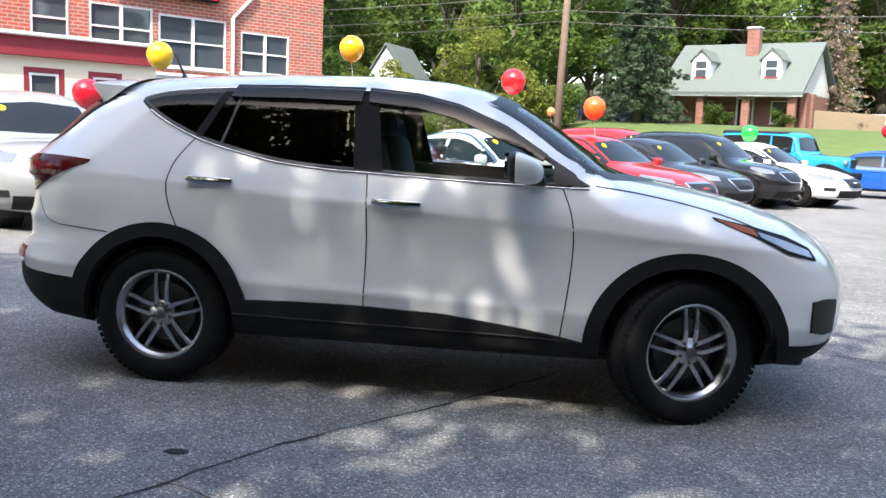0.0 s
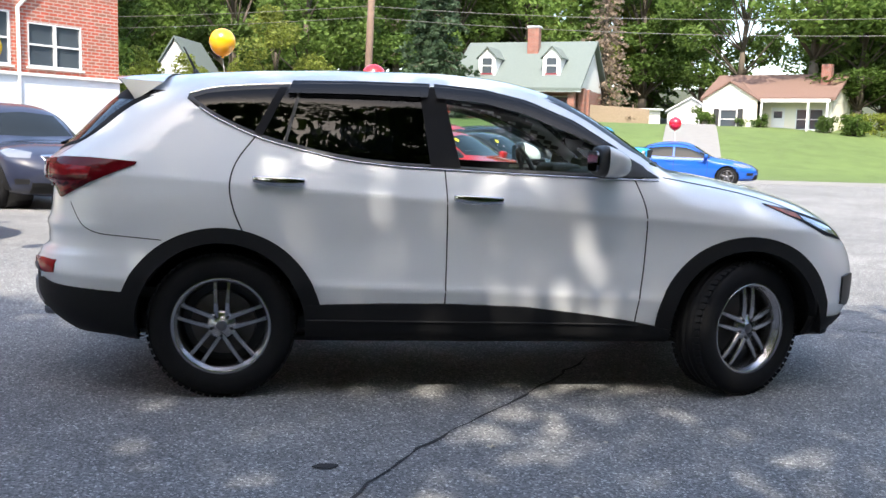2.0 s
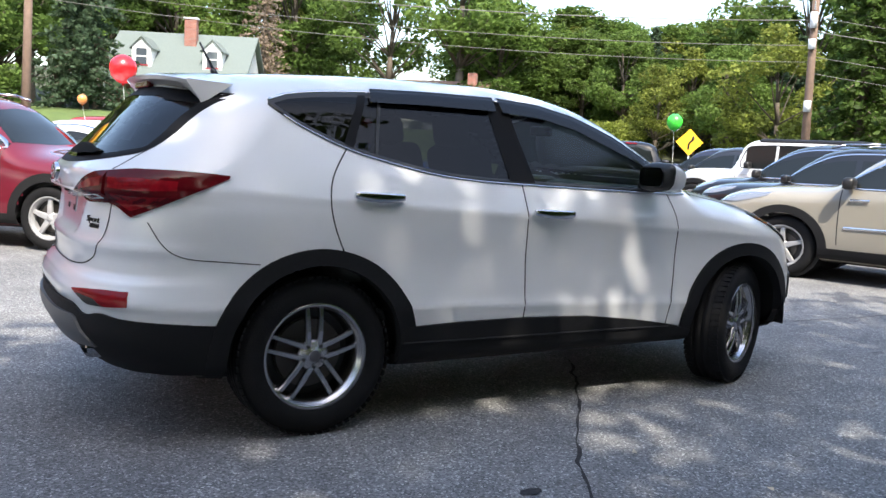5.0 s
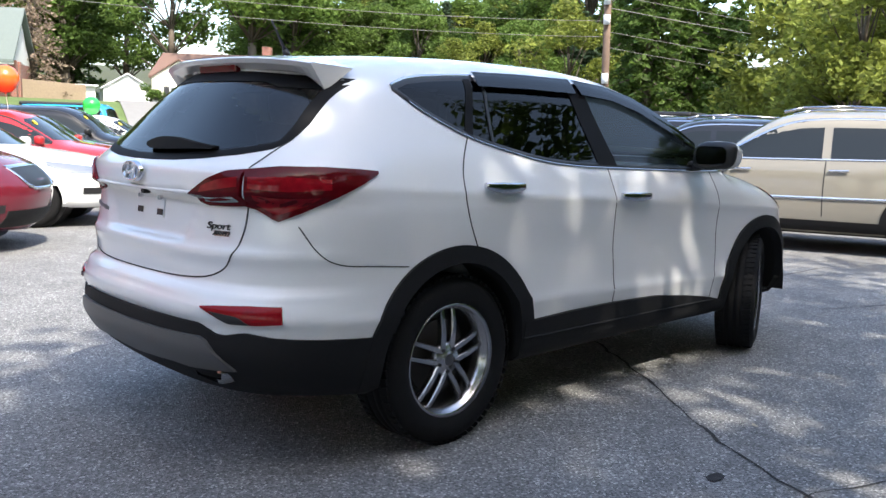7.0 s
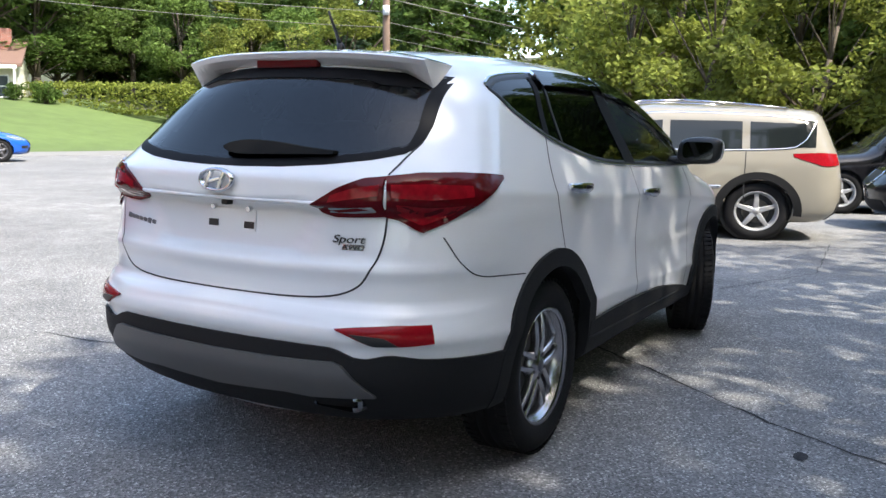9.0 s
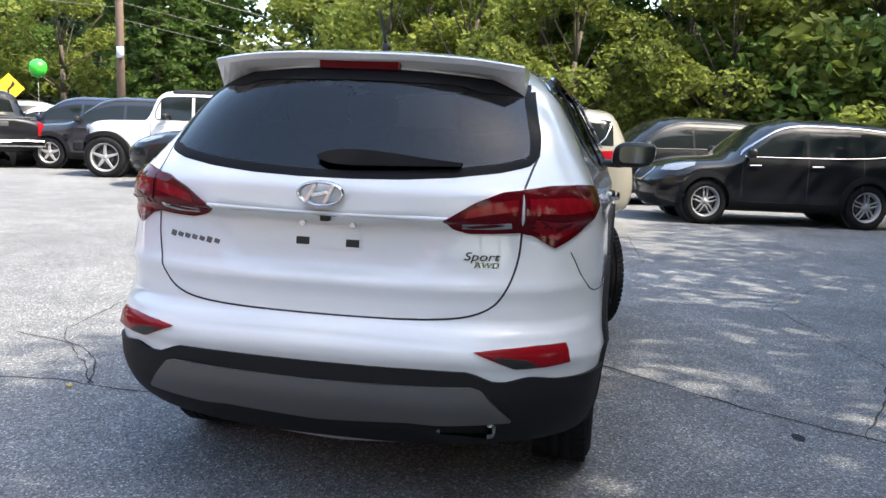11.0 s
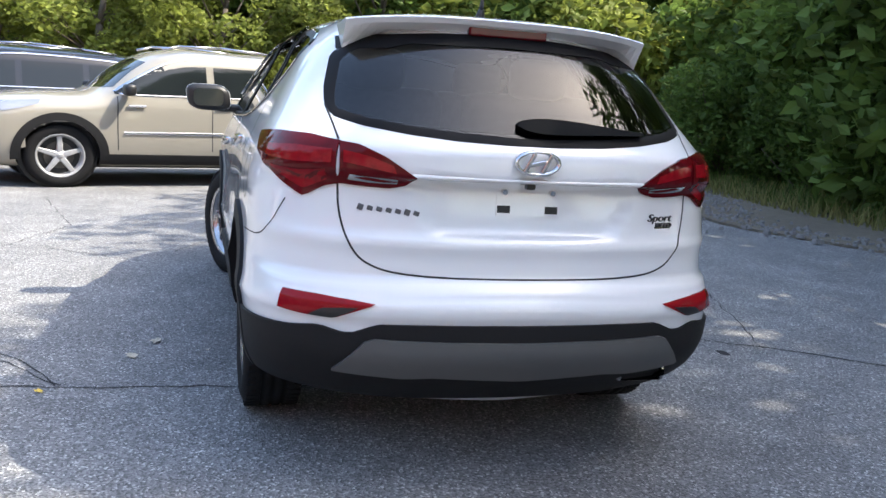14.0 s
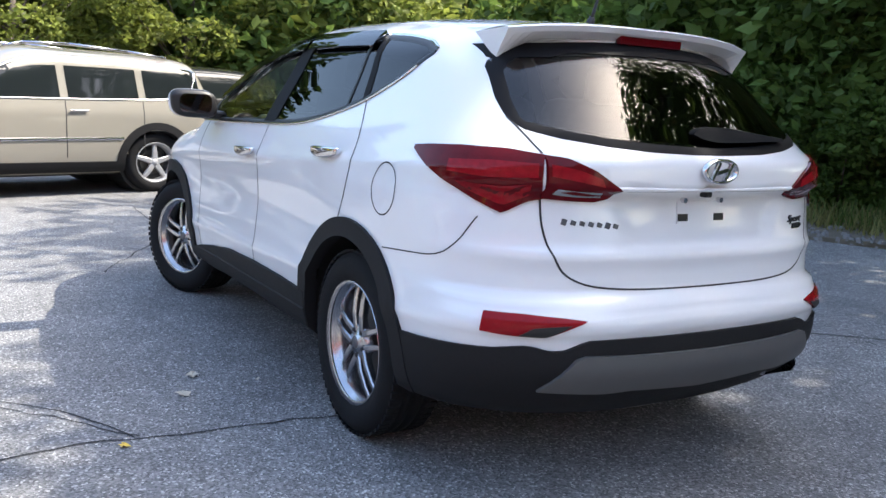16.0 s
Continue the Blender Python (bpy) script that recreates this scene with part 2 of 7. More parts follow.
# ---- car bodies ----
class Shell:
    """The smooth outer form of a car: nose to +x, wheels on z = 0. Its half width depends on x and z."""

    def __init__(self, top, width, rear, nose, floor=0.24, dr=0.64, df=0.9, dt=0.22, nr=3.0, nf=2.4, nt=2.6, mid=0.8, ends=(-1.4, 1.5), crease=0.0):
        self.top, self.width, self.rear, self.nose, self.floor = top, width, rear, nose, floor
        self.k = (dr, df, dt, nr, nf, nt)
        self.mid, self.ends, self.crease = mid, ends, crease

    @staticmethod
    def g(s, n):
        t = 1 - np.clip(s, 0, 1)
        return np.clip(1 - t**n, 0, 1) ** (1 / n)

    def half(self, x, z):
        dr, df, dt, nr, nf, nt = self.k
        w = curve_ip(self.width, z)
        if self.crease:
            # shoulder line and lower door hollow
            line = z - (0.975 - 0.062 * x)
            ledge = z - (0.545 - 0.03 * x)
            w = w + self.crease * (1.25 * np.exp(-np.abs(line) / np.where(line > 0, 0.07, 0.035)) - 1.3 * np.exp(-(((z - 0.78) / 0.12) ** 2)) + 1.5 * np.exp(-np.abs(ledge) / np.where(ledge > 0, 0.03, 0.06)))
            arch = np.exp(-(((np.abs(x) - 1.34) / 0.36) ** 2)) * np.exp(-(((z - 0.72) / 0.2) ** 2))
            w = w + 0.022 * arch
        a = self.g((x - curve_ip(self.rear, z)) / dr, nr)
        b = self.g((curve_ip(self.nose, z) - x) / df, nf)
        c = self.g((curve_ip(self.top, x) - z) / dt, nt)
        d = self.g((z - self.floor) / 0.08, 2.0)
        return w * a * b * c * d

    def inside(self, p):
        x, y, z = p[..., 0], p[..., 1], p[..., 2]
        r = np.abs(y) < self.half(x, z)
        if self.crease:
            # sunk panel for the number plate in the tailgate
            side = np.clip((0.31 + 0.62 * (z - 0.865) - np.abs(y)) / 0.03 + 0.5, 0, 1)
            dip = side * np.clip((z - 0.852) / 0.03, 0, 1) * np.clip((1.052 - z) / 0.012, 0, 1)
            r &= (x > curve_ip(self.rear, z) + 0.027 * dip) | (x > -2.0)
        return r

    def cast(self, o, d, far=3.2):
        """Where rays from inside leave the form."""
        o, d = np.broadcast_arrays(np.asarray(o, float), np.asarray(d, float))
        lo = np.zeros(o.shape[:-1])
        hi = np.full(o.shape[:-1], far)
        steps = np.linspace(0, far, 65)
        done = np.zeros(lo.shape, bool)
        for s0, s1 in zip(steps[:-1], steps[1:]):
            out = ~self.inside(o + d * s1) & ~done
            lo, hi = np.where(out, s0, lo), np.where(out, s1, hi)
            done |= out
        for _ in range(24):
            m = (lo + hi) / 2
            ins = self.inside(o + d * m[..., None])
            lo, hi = np.where(ins, m, lo), np.where(ins, hi, m)
        return o + d * lo[..., None], lo

    # maps from two flat coordinates to the surface
    def side(self, sgn):
        def f(u, off):
            x, z = u[:, 0], u[:, 1]
            y = self.half(x, z)
            e = 0.004
            nx = -(self.half(x + e, z) - self.half(x - e, z)) / (2 * e)
            nz = -(self.half(x, z + e) - self.half(x, z - e)) / (2 * e)
            n = np.stack([nx, np.ones_like(nx), nz], 1)
            n /= np.linalg.norm(n, axis=1)[:, None]
            p = np.stack([x, y, z], 1) + n * off
            p[:, 1] *= sgn
            return p
        f.key = (id(self), 1, sgn)
        return f

    def end(self, back=True, x0=-1.2):
        way = -1.0 if back else 1.0

        def f(u, off):
            y, z = u[:, 0], u[:, 1]
            o = np.stack([np.full_like(y, x0), y, z], 1)
            p, _ = self.cast(o, np.array([way, 0, 0]))
            p[:, 0] += way * off
            return p
        f.key = (id(self), 2, back, x0)
        return f

    def polar(self, sgn, x0=-1.4, back=True):
        """u: degrees from straight back (or ahead) round to the side, and z."""
        way = -1.0 if back else 1.0

        def f(u, off):
            a = np.radians(u[:, 0])
            d = np.stack([way * np.cos(a), np.sin(a), 0 * a], 1)
            o = np.stack([np.full_like(a, x0), 0 * a, u[:, 1]], 1)
            p, _ = self.cast(o, d)
            p = p + d * off
            p[:, 1] *= sgn
            return p
        f.key = (id(self), 3, sgn, x0, back)
        return f

    def grid(self, step=0.03, rows=110, inset=0.0):
        """The whole form as one closed net: verts, faces."""
        x0, x1 = self.ends
        el = np.linspace(-math.pi / 2, math.pi / 2, rows)
        xs = np.linspace(x0, x1, max(8, int((x1 - x0) / step)))
        nw = max(10, int(0.9 / step))
        cols = []
        for ps in np.linspace(0, math.pi / 2, nw, endpoint=False):
            cols.append((x0, -math.cos(ps), math.sin(ps)))
        for x in xs:
            cols.append((x, 0.0, 1.0))
        for ps in np.linspace(math.pi / 2, 0, nw + 1)[1:]:
            cols.append((x1, math.cos(ps), math.sin(ps)))
        o = np.array([[(c[0], 0, self.mid)] * rows for c in cols])
        d = np.array([[(c[1] * math.cos(e), c[2] * math.cos(e), math.sin(e)) for e in el] for c in cols])
        p, r = self.cast(o, d)
        if inset:
            p = o + d * (r - inset)[..., None]
        n = len(cols)
        idx = np.arange(n * rows).reshape(n, rows)
        f = np.stack([idx[:-1, :-1], idx[1:, :-1], idx[1:, 1:], idx[:-1, 1:]], -1).reshape(-1, 4)
        v = p.reshape(-1, 3)
        v2 = v * [1, -1, 1]
        f2 = f[:, ::-1] + len(v)
        return np.r_[v, v2], np.r_[f, f2]


MADE = {}


def patch(name, fmap, a, b, n, m, off, material, parent, label="", depth=0.012, smooth=True, rounds=0, bulge=0.0):
    """A panel between two outline curves a and b (flat coordinates), laid on the form, with a turned-in rim."""
    key = (fmap.key, np.round(a, 4).tobytes(), np.round(b, 4).tobytes(), n, m, off, depth)
    if key in MADE:
        return mesh_ob(name, *MADE[key], material, parent, label, smooth)
    a = smooth_line(a, n, rounds) if rounds else resample(a, n)
    b = smooth_line(b, n, rounds) if rounds else resample(b, n)
    t = np.linspace(0, 1, m)[:, None, None]
    u = (a[None] * (1 - t) + b[None] * t).reshape(-1, 2)
    p = fmap(u, off)
    if bulge:
        s = np.sin(np.pi * np.repeat(np.linspace(0, 1, m), n)) * np.tile(np.sin(np.pi * np.linspace(0, 1, n)), m)
        p = p + (fmap(u, off + 0.01) - p) * (s * bulge * 100)[:, None]
    q = fmap(u, off - depth)
    idx = np.arange(n * m).reshape(m, n)
    fs = np.stack([idx[:-1, :-1], idx[:-1, 1:], idx[1:, 1:], idx[1:, :-1]], -1).reshape(-1, 4).tolist()
    ring = [*idx[0], *idx[1:, -1], *idx[-1, ::-1][1:], *idx[::-1, 0][1:-1]]
    vs = list(p)
    base = len(vs)
    vs += [q[i] for i in ring] + [p[i] for i in ring]
    k = len(ring)
    for i in range(k):
        j = (i + 1) % k
        fs.append((base + k + i, base + k + j, base + j, base + i))
    # keep faces turned outwards
    v0, v1, v2 = (np.array(vs[i]) for i in fs[len(idx[0]) // 2][:3])
    outward = p[idx[0][n // 2]] - q[idx[0][n // 2]]
    if np.dot(np.cross(v1 - v0, v2 - v0), outward) < 0:
        fs = [fc[::-1] for fc in fs]
    MADE[key] = (vs, fs)
    return mesh_ob(name, vs, fs, material, parent, label, smooth)


def strip(name, fmap, pts, width, off, material, parent, n=40, closed=False, label="", rounds=2, high=0.004):
    """A raised bead or a dark gap that follows a line over the form."""
    key = (fmap.key, np.round(pts, 4).tobytes(), width, off, n, closed, high)
    if key in MADE:
        return mesh_ob(name, *MADE[key], material, parent, label)
    if closed:
        pts = list(pts) + [pts[0]]
    c = smooth_line(pts, n, rounds) if rounds else resample(pts, n)
    t = np.gradient(c, axis=0)
    t /= np.linalg.norm(t, axis=1)[:, None] + 1e-9
    s = np.stack([-t[:, 1], t[:, 0]], 1) * width / 2
    p = np.concatenate([fmap(c + s, off), fmap(c + 0.4 * s, off + high), fmap(c - 0.4 * s, off + high), fmap(c - s, off)])
    fs = []
    for k in range(3):
        for i in range(n - 1):
            fs.append((k * n + i, k * n + i + 1, (k + 1) * n + i + 1, (k + 1) * n + i))
    MADE[key] = (p, fs)
    return mesh_ob(name, p, fs, material, parent, label)


def text_part(name, body, size, m, material, parent, depth=0.003, shear=0.0):
    c = bpy.data.curves.new(name, "FONT")
    c.body, c.size, c.extrude, c.align_x, c.align_y, c.shear = body, size, depth, "CENTER", "CENTER", shear
    tmp = bpy.data.objects.new(name, c)
    scene.collection.objects.link(tmp)
    me = bpy.data.meshes.new_from_object(tmp.evaluated_get(bpy.context.evaluated_depsgraph_get()))
    bpy.data.objects.remove(tmp)
    me.materials.clear()
    me.materials.append(material)
    ob = new(name, me)
    ob.parent = parent
    ob.matrix_basis = m
    return ob


def wheel_parts(root, x, y, sgn, R=0.36, rim=0.235, w=0.225, steer=0.0, seg=72, spokes="double", rim_mat=None, fine=True):
    """A wheel as a part of the car: tyre, rim barrel, spokes, hub cap, nuts and brake disc under it."""
    rim_mat = rim_mat or ALLOY
    hub = new("wheel", None)
    hub.parent = root
    hub.matrix_basis = pose(x, y, R, 0, 0, steer + (0 if sgn < 0 else 180))
    # the outer face looks to -y
    h = w / 2
    prof = [(rim - 0.005, -h + 0.02), (rim + 0.012, -h + 0.004), (rim + 0.03, -h - 0.002), (R - 0.055, -h - 0.008), (R - 0.028, -h + 0.004), (R - 0.012, -h + 0.02), (R - 0.003, -h + 0.04)]
    if fine:
        for g in (-0.045, 0.0, 0.045):
            prof += [(R, g - 0.012), (R - 0.009, g - 0.008), (R - 0.009, g + 0.004), (R, g + 0.008)]
    prof += [(R - 0.003, h - 0.04), (R - 0.02, h - 0.012), (R - 0.06, h), (rim, h - 0.01)]
    v, f = lathe(prof, seg)
    mesh_ob("tyre", v, f, RUBBER, hub)
    if fine:
        bm = bmesh.new()
        for i in range(64):
            a = 2 * math.pi * i / 64
            for yy, ww in ((-h + 0.036, 0.05), (h - 0.036, 0.05)):
                mm = Matrix.Rotation(-a, 4, "Y") @ Matrix.Translation((R - 0.005, yy, 0)) @ pose(0, 0, 0, 8 if yy < 0 else -8)
                bmesh.ops.create_cube(bm, size=1, matrix=mm @ Matrix.Diagonal((0.010, ww, 0.024, 1)))
        tagged(part("tread", bm, RUBBER, hub), kind="stuff")
    v, f = lathe([(rim - 0.008, -h + 0.014), (rim + 0.006, -h + 0.004), (rim + 0.004, -h + 0.016), (rim - 0.018, -h + 0.03), (rim - 0.03, -h + 0.06), (rim - 0.035, h - 0.02)], seg)
    mesh_ob("rim", v, f, rim_mat, hub)
    v, f = lathe([(0.0, -0.01), (0.155, -0.01), (0.16, 0.0), (0.16, 0.012), (0.0, 0.012)], 32)
    mesh_ob("brake_disc", v, f, mat_cache("brake_steel"), hub, smooth=False)
    v, f = lathe([(0.0, 0.03), (rim - 0.034, 0.03), (rim - 0.034, 0.04), (0.0, 0.04)], 32)
    mesh_ob("backing_plate", v, f, BLACK, hub, smooth=False)
    face = -h + 0.028

    def spoke(bm, a, off, w0, w1, r1):
        m = Matrix.Rotation(a, 4, "Y")
        vs = []
        for r, ww, yy in ((0.035, w0, face + 0.002), (0.11, w0 * 0.95, face - 0.004), (r1 * 0.8, w1, face + 0.002), (r1, w1 * 1.05, face + 0.012)):
            o = off * (0.72 + 0.28 * r / r1)
            for dx, dy in ((-ww / 2, 0.006), (-ww / 2 * 0.7, 0), (ww / 2 * 0.7, 0), (ww / 2, 0.006), (ww / 2, 0.03), (-ww / 2, 0.03)):
                vs.append(bm.verts.new(m @ Vector((o + dx, yy + dy, r))))
        for k in range(3):
            for i in range(6):
                j = (i + 1) % 6
                bm.faces.new([vs[k * 6 + i], vs[k * 6 + j], vs[k * 6 + 6 + j], vs[k * 6 + 6 + i]])

    count = 5
    for k in range(count):
        bm = bmesh.new()
        if spokes == "double":
            for s in (-1, 1):
                spoke(bm, 2 * math.pi * k / count, s * 0.033, 0.026, 0.021, rim - 0.012)
        else:
            spoke(bm, 2 * math.pi * k / count, 0, 0.065, 0.05, rim - 0.012)
        bmesh.ops.recalc_face_normals(bm, faces=bm.faces)
        part("spoke", bm, rim_mat, hub)
    v, f = lathe([(0.0, face - 0.006), (0.027, face - 0.006), (0.031, face), (0.06, face + 0.004), (0.072, face + 0.012), (0.072, face + 0.04)], 32)
    mesh_ob("hub", v, f, rim_mat, hub)
    if fine:
        v, f = lathe([(0.0, face - 0.0085), (0.024, face - 0.0085), (0.026, face - 0.006)], 24)
        mesh_ob("hub_cap", v, f, ALLOY_DARK, hub)
        for k in range(5):
            a = 2 * math.pi * (k + 0.5) / 5
            bm = bmesh.new()
            add_tube(bm, (0.052 * math.sin(a), face + 0.012, 0.052 * math.cos(a)), (0.052 * math.sin(a), face - 0.003, 0.052 * math.cos(a)), 0.0095, 0.008, 6)
            part("lug_nut", bm, BLACK, hub)
    return hub


_mats = {}


def mat_cache(key):
    if key not in _mats:
        if key == "brake_steel":
            _mats[key] = mat("brake_steel", (0.12, 0.11, 0.10), 0.5, metal=0.8)
        else:
            _mats[key] = mat("car_paint", key, 0.4, vary=0.03, scale=3, coat=1.0)
            _mats[key].node_tree.nodes["Principled BSDF"].inputs["Specular IOR Level"].default_value = 0.15
    return _mats[key]


# mirror colour darkened to stand in for a reflection of dark surroundings
MIRRORM = mat("darkened_mirror", (0.16, 0.165, 0.175), 0.05, metal=1.0)


# ---- the white crossover ----
HERO = Shell(
    top=[(-2.3, 1.45), (-2.05, 1.53), (-1.85, 1.578), (-1.6, 1.612), (-1.2, 1.642), (-0.7, 1.66), (-0.3, 1.662), (0.0, 1.645), (0.25, 1.602), (0.45, 1.53), (0.62, 1.435), (0.8, 1.315), (0.98, 1.195), (1.08, 1.165), (1.25, 1.14), (1.45, 1.105), (1.7, 1.045), (1.9, 0.975), (2.1, 0.86), (2.25, 0.7)],
    width=[(0.2, 0.78), (0.3, 0.845), (0.42, 0.872), (0.6, 0.878), (0.8, 0.876), (0.98, 0.868), (1.08, 0.842), (1.16, 0.812), (1.3, 0.742), (1.45, 0.668), (1.56, 0.632), (1.7, 0.62)],
    rear=[(0.2, -2.02), (0.3, -2.18), (0.4, -2.29), (0.5, -2.335), (0.585, -2.335), (0.61, -2.35), (0.645, -2.352), (0.672, -2.335), (0.70, -2.328), (0.722, -2.292), (0.79, -2.29), (0.84, -2.298), (0.87, -2.282), (0.95, -2.268), (1.03, -2.262), (1.055, -2.30), (1.13, -2.297), (1.19, -2.24), (1.27, -2.16), (1.45, -2.0), (1.58, -1.87), (1.7, -1.8)],
    nose=[(0.2, 1.96), (0.3, 2.1), (0.45, 2.2), (0.6, 2.215), (0.75, 2.19), (0.9, 2.12), (1.0, 2.05), (1.2, 1.9), (1.7, 1.3)],
    crease=0.010)

suv = tagged(new("white_crossover", None), "pearl white crossover with black cladding parked on asphalt", "car")
SIDE_TOP = [(-1.525, 1.47), (-1.41, 1.51), (-1.03, 1.543), (-0.33, 1.552), (-0.06, 1.532), (0.17, 1.482), (0.41, 1.385), (0.59, 1.275), (0.83, 1.132)]
SIDE_BOT = [(-1.525, 1.47), (-1.47, 1.428), (-1.38, 1.372), (-1.19, 1.29), (-1.03, 1.247), (-0.78, 1.192), (-0.53, 1.166), (-0.28, 1.157), (0.06, 1.145), (0.46, 1.134), (0.83, 1.128)]
DLO = SIDE_TOP + SIDE_BOT[::-1][1:-1]
RW_TOP = [(-0.575, 1.47), (-0.3, 1.505), (0.0, 1.51), (0.3, 1.505), (0.575, 1.47)]
RW_BOT = [(-0.64, 1.265), (-0.605, 1.225), (-0.33, 1.188), (0.0, 1.178), (0.33, 1.188), (0.605, 1.225), (0.64, 1.265)]
RWIN = RW_TOP + RW_BOT[::-1]
WS_TOP = [(-0.53, 1.50), (-0.3, 1.545), (0.0, 1.56), (0.3, 1.545), (0.53, 1.50)]
WS_BOT = [(-0.74, 1.19), (-0.4, 1.175), (0.0, 1.17), (0.4, 1.175), (0.74, 1.19)]
WSCR = WS_TOP + WS_BOT[::-1]


def hero_shell(name, inset, material, step, rows, label=""):
    v, f = HERO.grid(step, rows, inset)
    c = v[f].mean(1)
    n = np.cross(v[f[:, 2]] - v[f[:, 0]], v[f[:, 3]] - v[f[:, 1]])
    n /= np.linalg.norm(n, axis=1)[:, None] + 1e-12
    n[np.einsum("ij,ij->i", n, c - [0, 0, 0.9]) < 0] *= -1
    cut = inside(DLO, c[:, 0], c[:, 2]) & (np.abs(c[:, 1]) > 0.5) & (c[:, 0] > -1.6)
    cut |= inside(RWIN, c[:, 1], c[:, 2]) & (c[:, 0] < -1.75)
    cut |= inside(WSCR, c[:, 1], c[:, 2]) & (c[:, 0] > 0.25) & (n[:, 0] > 0.3)
    for wx in (-1.345, 1.33):
        cut |= (np.hypot(c[:, 0] - wx, c[:, 2] - 0.36) < 0.455) & (np.abs(c[:, 1]) > 0.58)
        cut |= (np.abs(c[:, 0] - wx) < 0.38) & (np.abs(c[:, 1]) > 0.58) & (c[:, 2] < 0.36)
    keep = f[~cut]
    used = np.unique(keep)
    back = np.zeros(len(v), int)
    back[used] = np.arange(len(used))
    return mesh_ob(name, v[used], back[keep], material, suv, label)


hero_shell("body", 0.0, PEARL, 0.016, 190)
hero_shell("interior_lining", 0.045, LINING, 0.05, 70, "grey headliner and door lining")
S = {-1: HERO.side(-1), 1: HERO.side(1)}
BACK, FRONT = HERO.end(True), HERO.end(False, 0.0)
POL = {-1: HERO.polar(-1), 1: HERO.polar(1)}

for s in (-1, 1):
    # side windows: quarter, rear door, front door
    patch("quarter_window", S[s], [(-1.515, 1.468), (-1.41, 1.505), (-1.075, 1.538)], [(-1.515, 1.466), (-1.38, 1.377), (-1.20, 1.297)], 16, 8, 0.002, TINT, suv, "tinted quarter window", 0.003)
    patch("rear_door_window", S[s], [(-1.045, 1.54), (-0.7, 1.55), (-0.38, 1.55)], [(-1.165, 1.287), (-1.03, 1.252), (-0.78, 1.197), (-0.53, 1.171), (-0.33, 1.164)], 20, 8, 0.002, TINT, suv, "tinted rear door window", 0.003)
    patch("front_door_window", S[s], [(-0.27, 1.55), (-0.06, 1.527), (0.17, 1.477), (0.41, 1.38), (0.59, 1.268), (0.66, 1.225)], [(-0.19, 1.158), (0.06, 1.149), (0.46, 1.139), (0.66, 1.136)], 22, 8, 0.002, GLASS, suv, "clear front door window", 0.003)
    patch("mirror_sail", S[s], [(0.655, 1.23), (0.83, 1.134)], [(0.655, 1.136), (0.83, 1.131)], 6, 4, 0.006, BLACK, suv)
    patch("door_pillar", S[s], [(-0.385, 1.55), (-0.265, 1.552)], [(-0.335, 1.16), (-0.185, 1.155)], 6, 14, 0.006, GLOSSBLACK, suv, "gloss black pillar")
    patch("quarter_pillar", S[s], [(-1.08, 1.538), (-1.04, 1.542)], [(-1.205, 1.293), (-1.16, 1.283)], 4, 10, 0.005, GLOSSBLACK, suv)
    patch("division_bar", S[s], [(-0.985, 1.545), (-0.97, 1.545)], [(-1.055, 1.262), (-1.04, 1.257)], 3, 10, 0.006, BLACK, suv)
    strip("window_surround", S[s], DLO, 0.026, 0.001, BLACK, suv, 160, True, rounds=1)
    strip("lower_window_trim", S[s], [(x, z - 0.010) for x, z in SIDE_BOT[1:]], 0.009, 0.004, CHROME, suv, 80, label="thin bright trim")
    strip("upper_window_trim", S[s], [(x, z + 0.012) for x, z in SIDE_TOP[:-1]], 0.008, 0.004, CHROME, suv, 80, label="thin bright trim")
    # smoked rain visors over the door windows
    patch("rain_visor", S[s], [(-1.02, 1.55), (-0.7, 1.558), (-0.33, 1.558)], [(-1.04, 1.49), (-0.7, 1.495), (-0.345, 1.492)], 16, 4, 0.024, VISOR, suv, "smoked plastic rain visor", 0.012)
    patch("rain_visor", S[s], [(-0.31, 1.558), (-0.06, 1.54), (0.17, 1.49), (0.41, 1.393), (0.62, 1.262)], [(-0.30, 1.49), (-0.06, 1.472), (0.15, 1.425), (0.37, 1.335), (0.60, 1.235)], 20, 4, 0.024, VISOR, suv, "smoked plastic rain visor", 0.012)
    # shut lines
    strip("rear_door_gap", S[s], [(-1.19, 1.285), (-1.27, 1.18), (-1.30, 1.10), (-1.305, 1.02), (-1.28, 0.92), (-1.24, 0.83)], 0.007, 0.0008, SEAM, suv, 40, high=0.0006)
    strip("centre_door_gap", S[s], [(-0.265, 1.155), (-0.252, 1.0), (-0.248, 0.8), (-0.25, 0.6), (-0.255, 0.4)], 0.007, 0.0008, SEAM, suv, 30, high=0.0006)
    strip("front_door_gap", S[s], [(0.70, 1.13), (0.755, 1.0), (0.772, 0.88), (0.765, 0.7), (0.735, 0.45), (0.73, 0.40)], 0.007, 0.0008, SEAM, suv, 30, high=0.0006)
    strip("bumper_gap", S[s], [(-2.06, 0.95), (-2.005, 0.845), (-1.93, 0.806), (-1.8, 0.797), (-1.62, 0.782)], 0.0045, 0.0008, SEAM, suv, 30, high=0.0005)
    strip("bonnet_gap", S[s], [(0.86, 1.135), (1.1, 1.10), (1.35, 1.055), (1.6, 0.985), (1.78, 0.90)], 0.006, 0.0008, SEAM, suv, 30, high=0.0005)
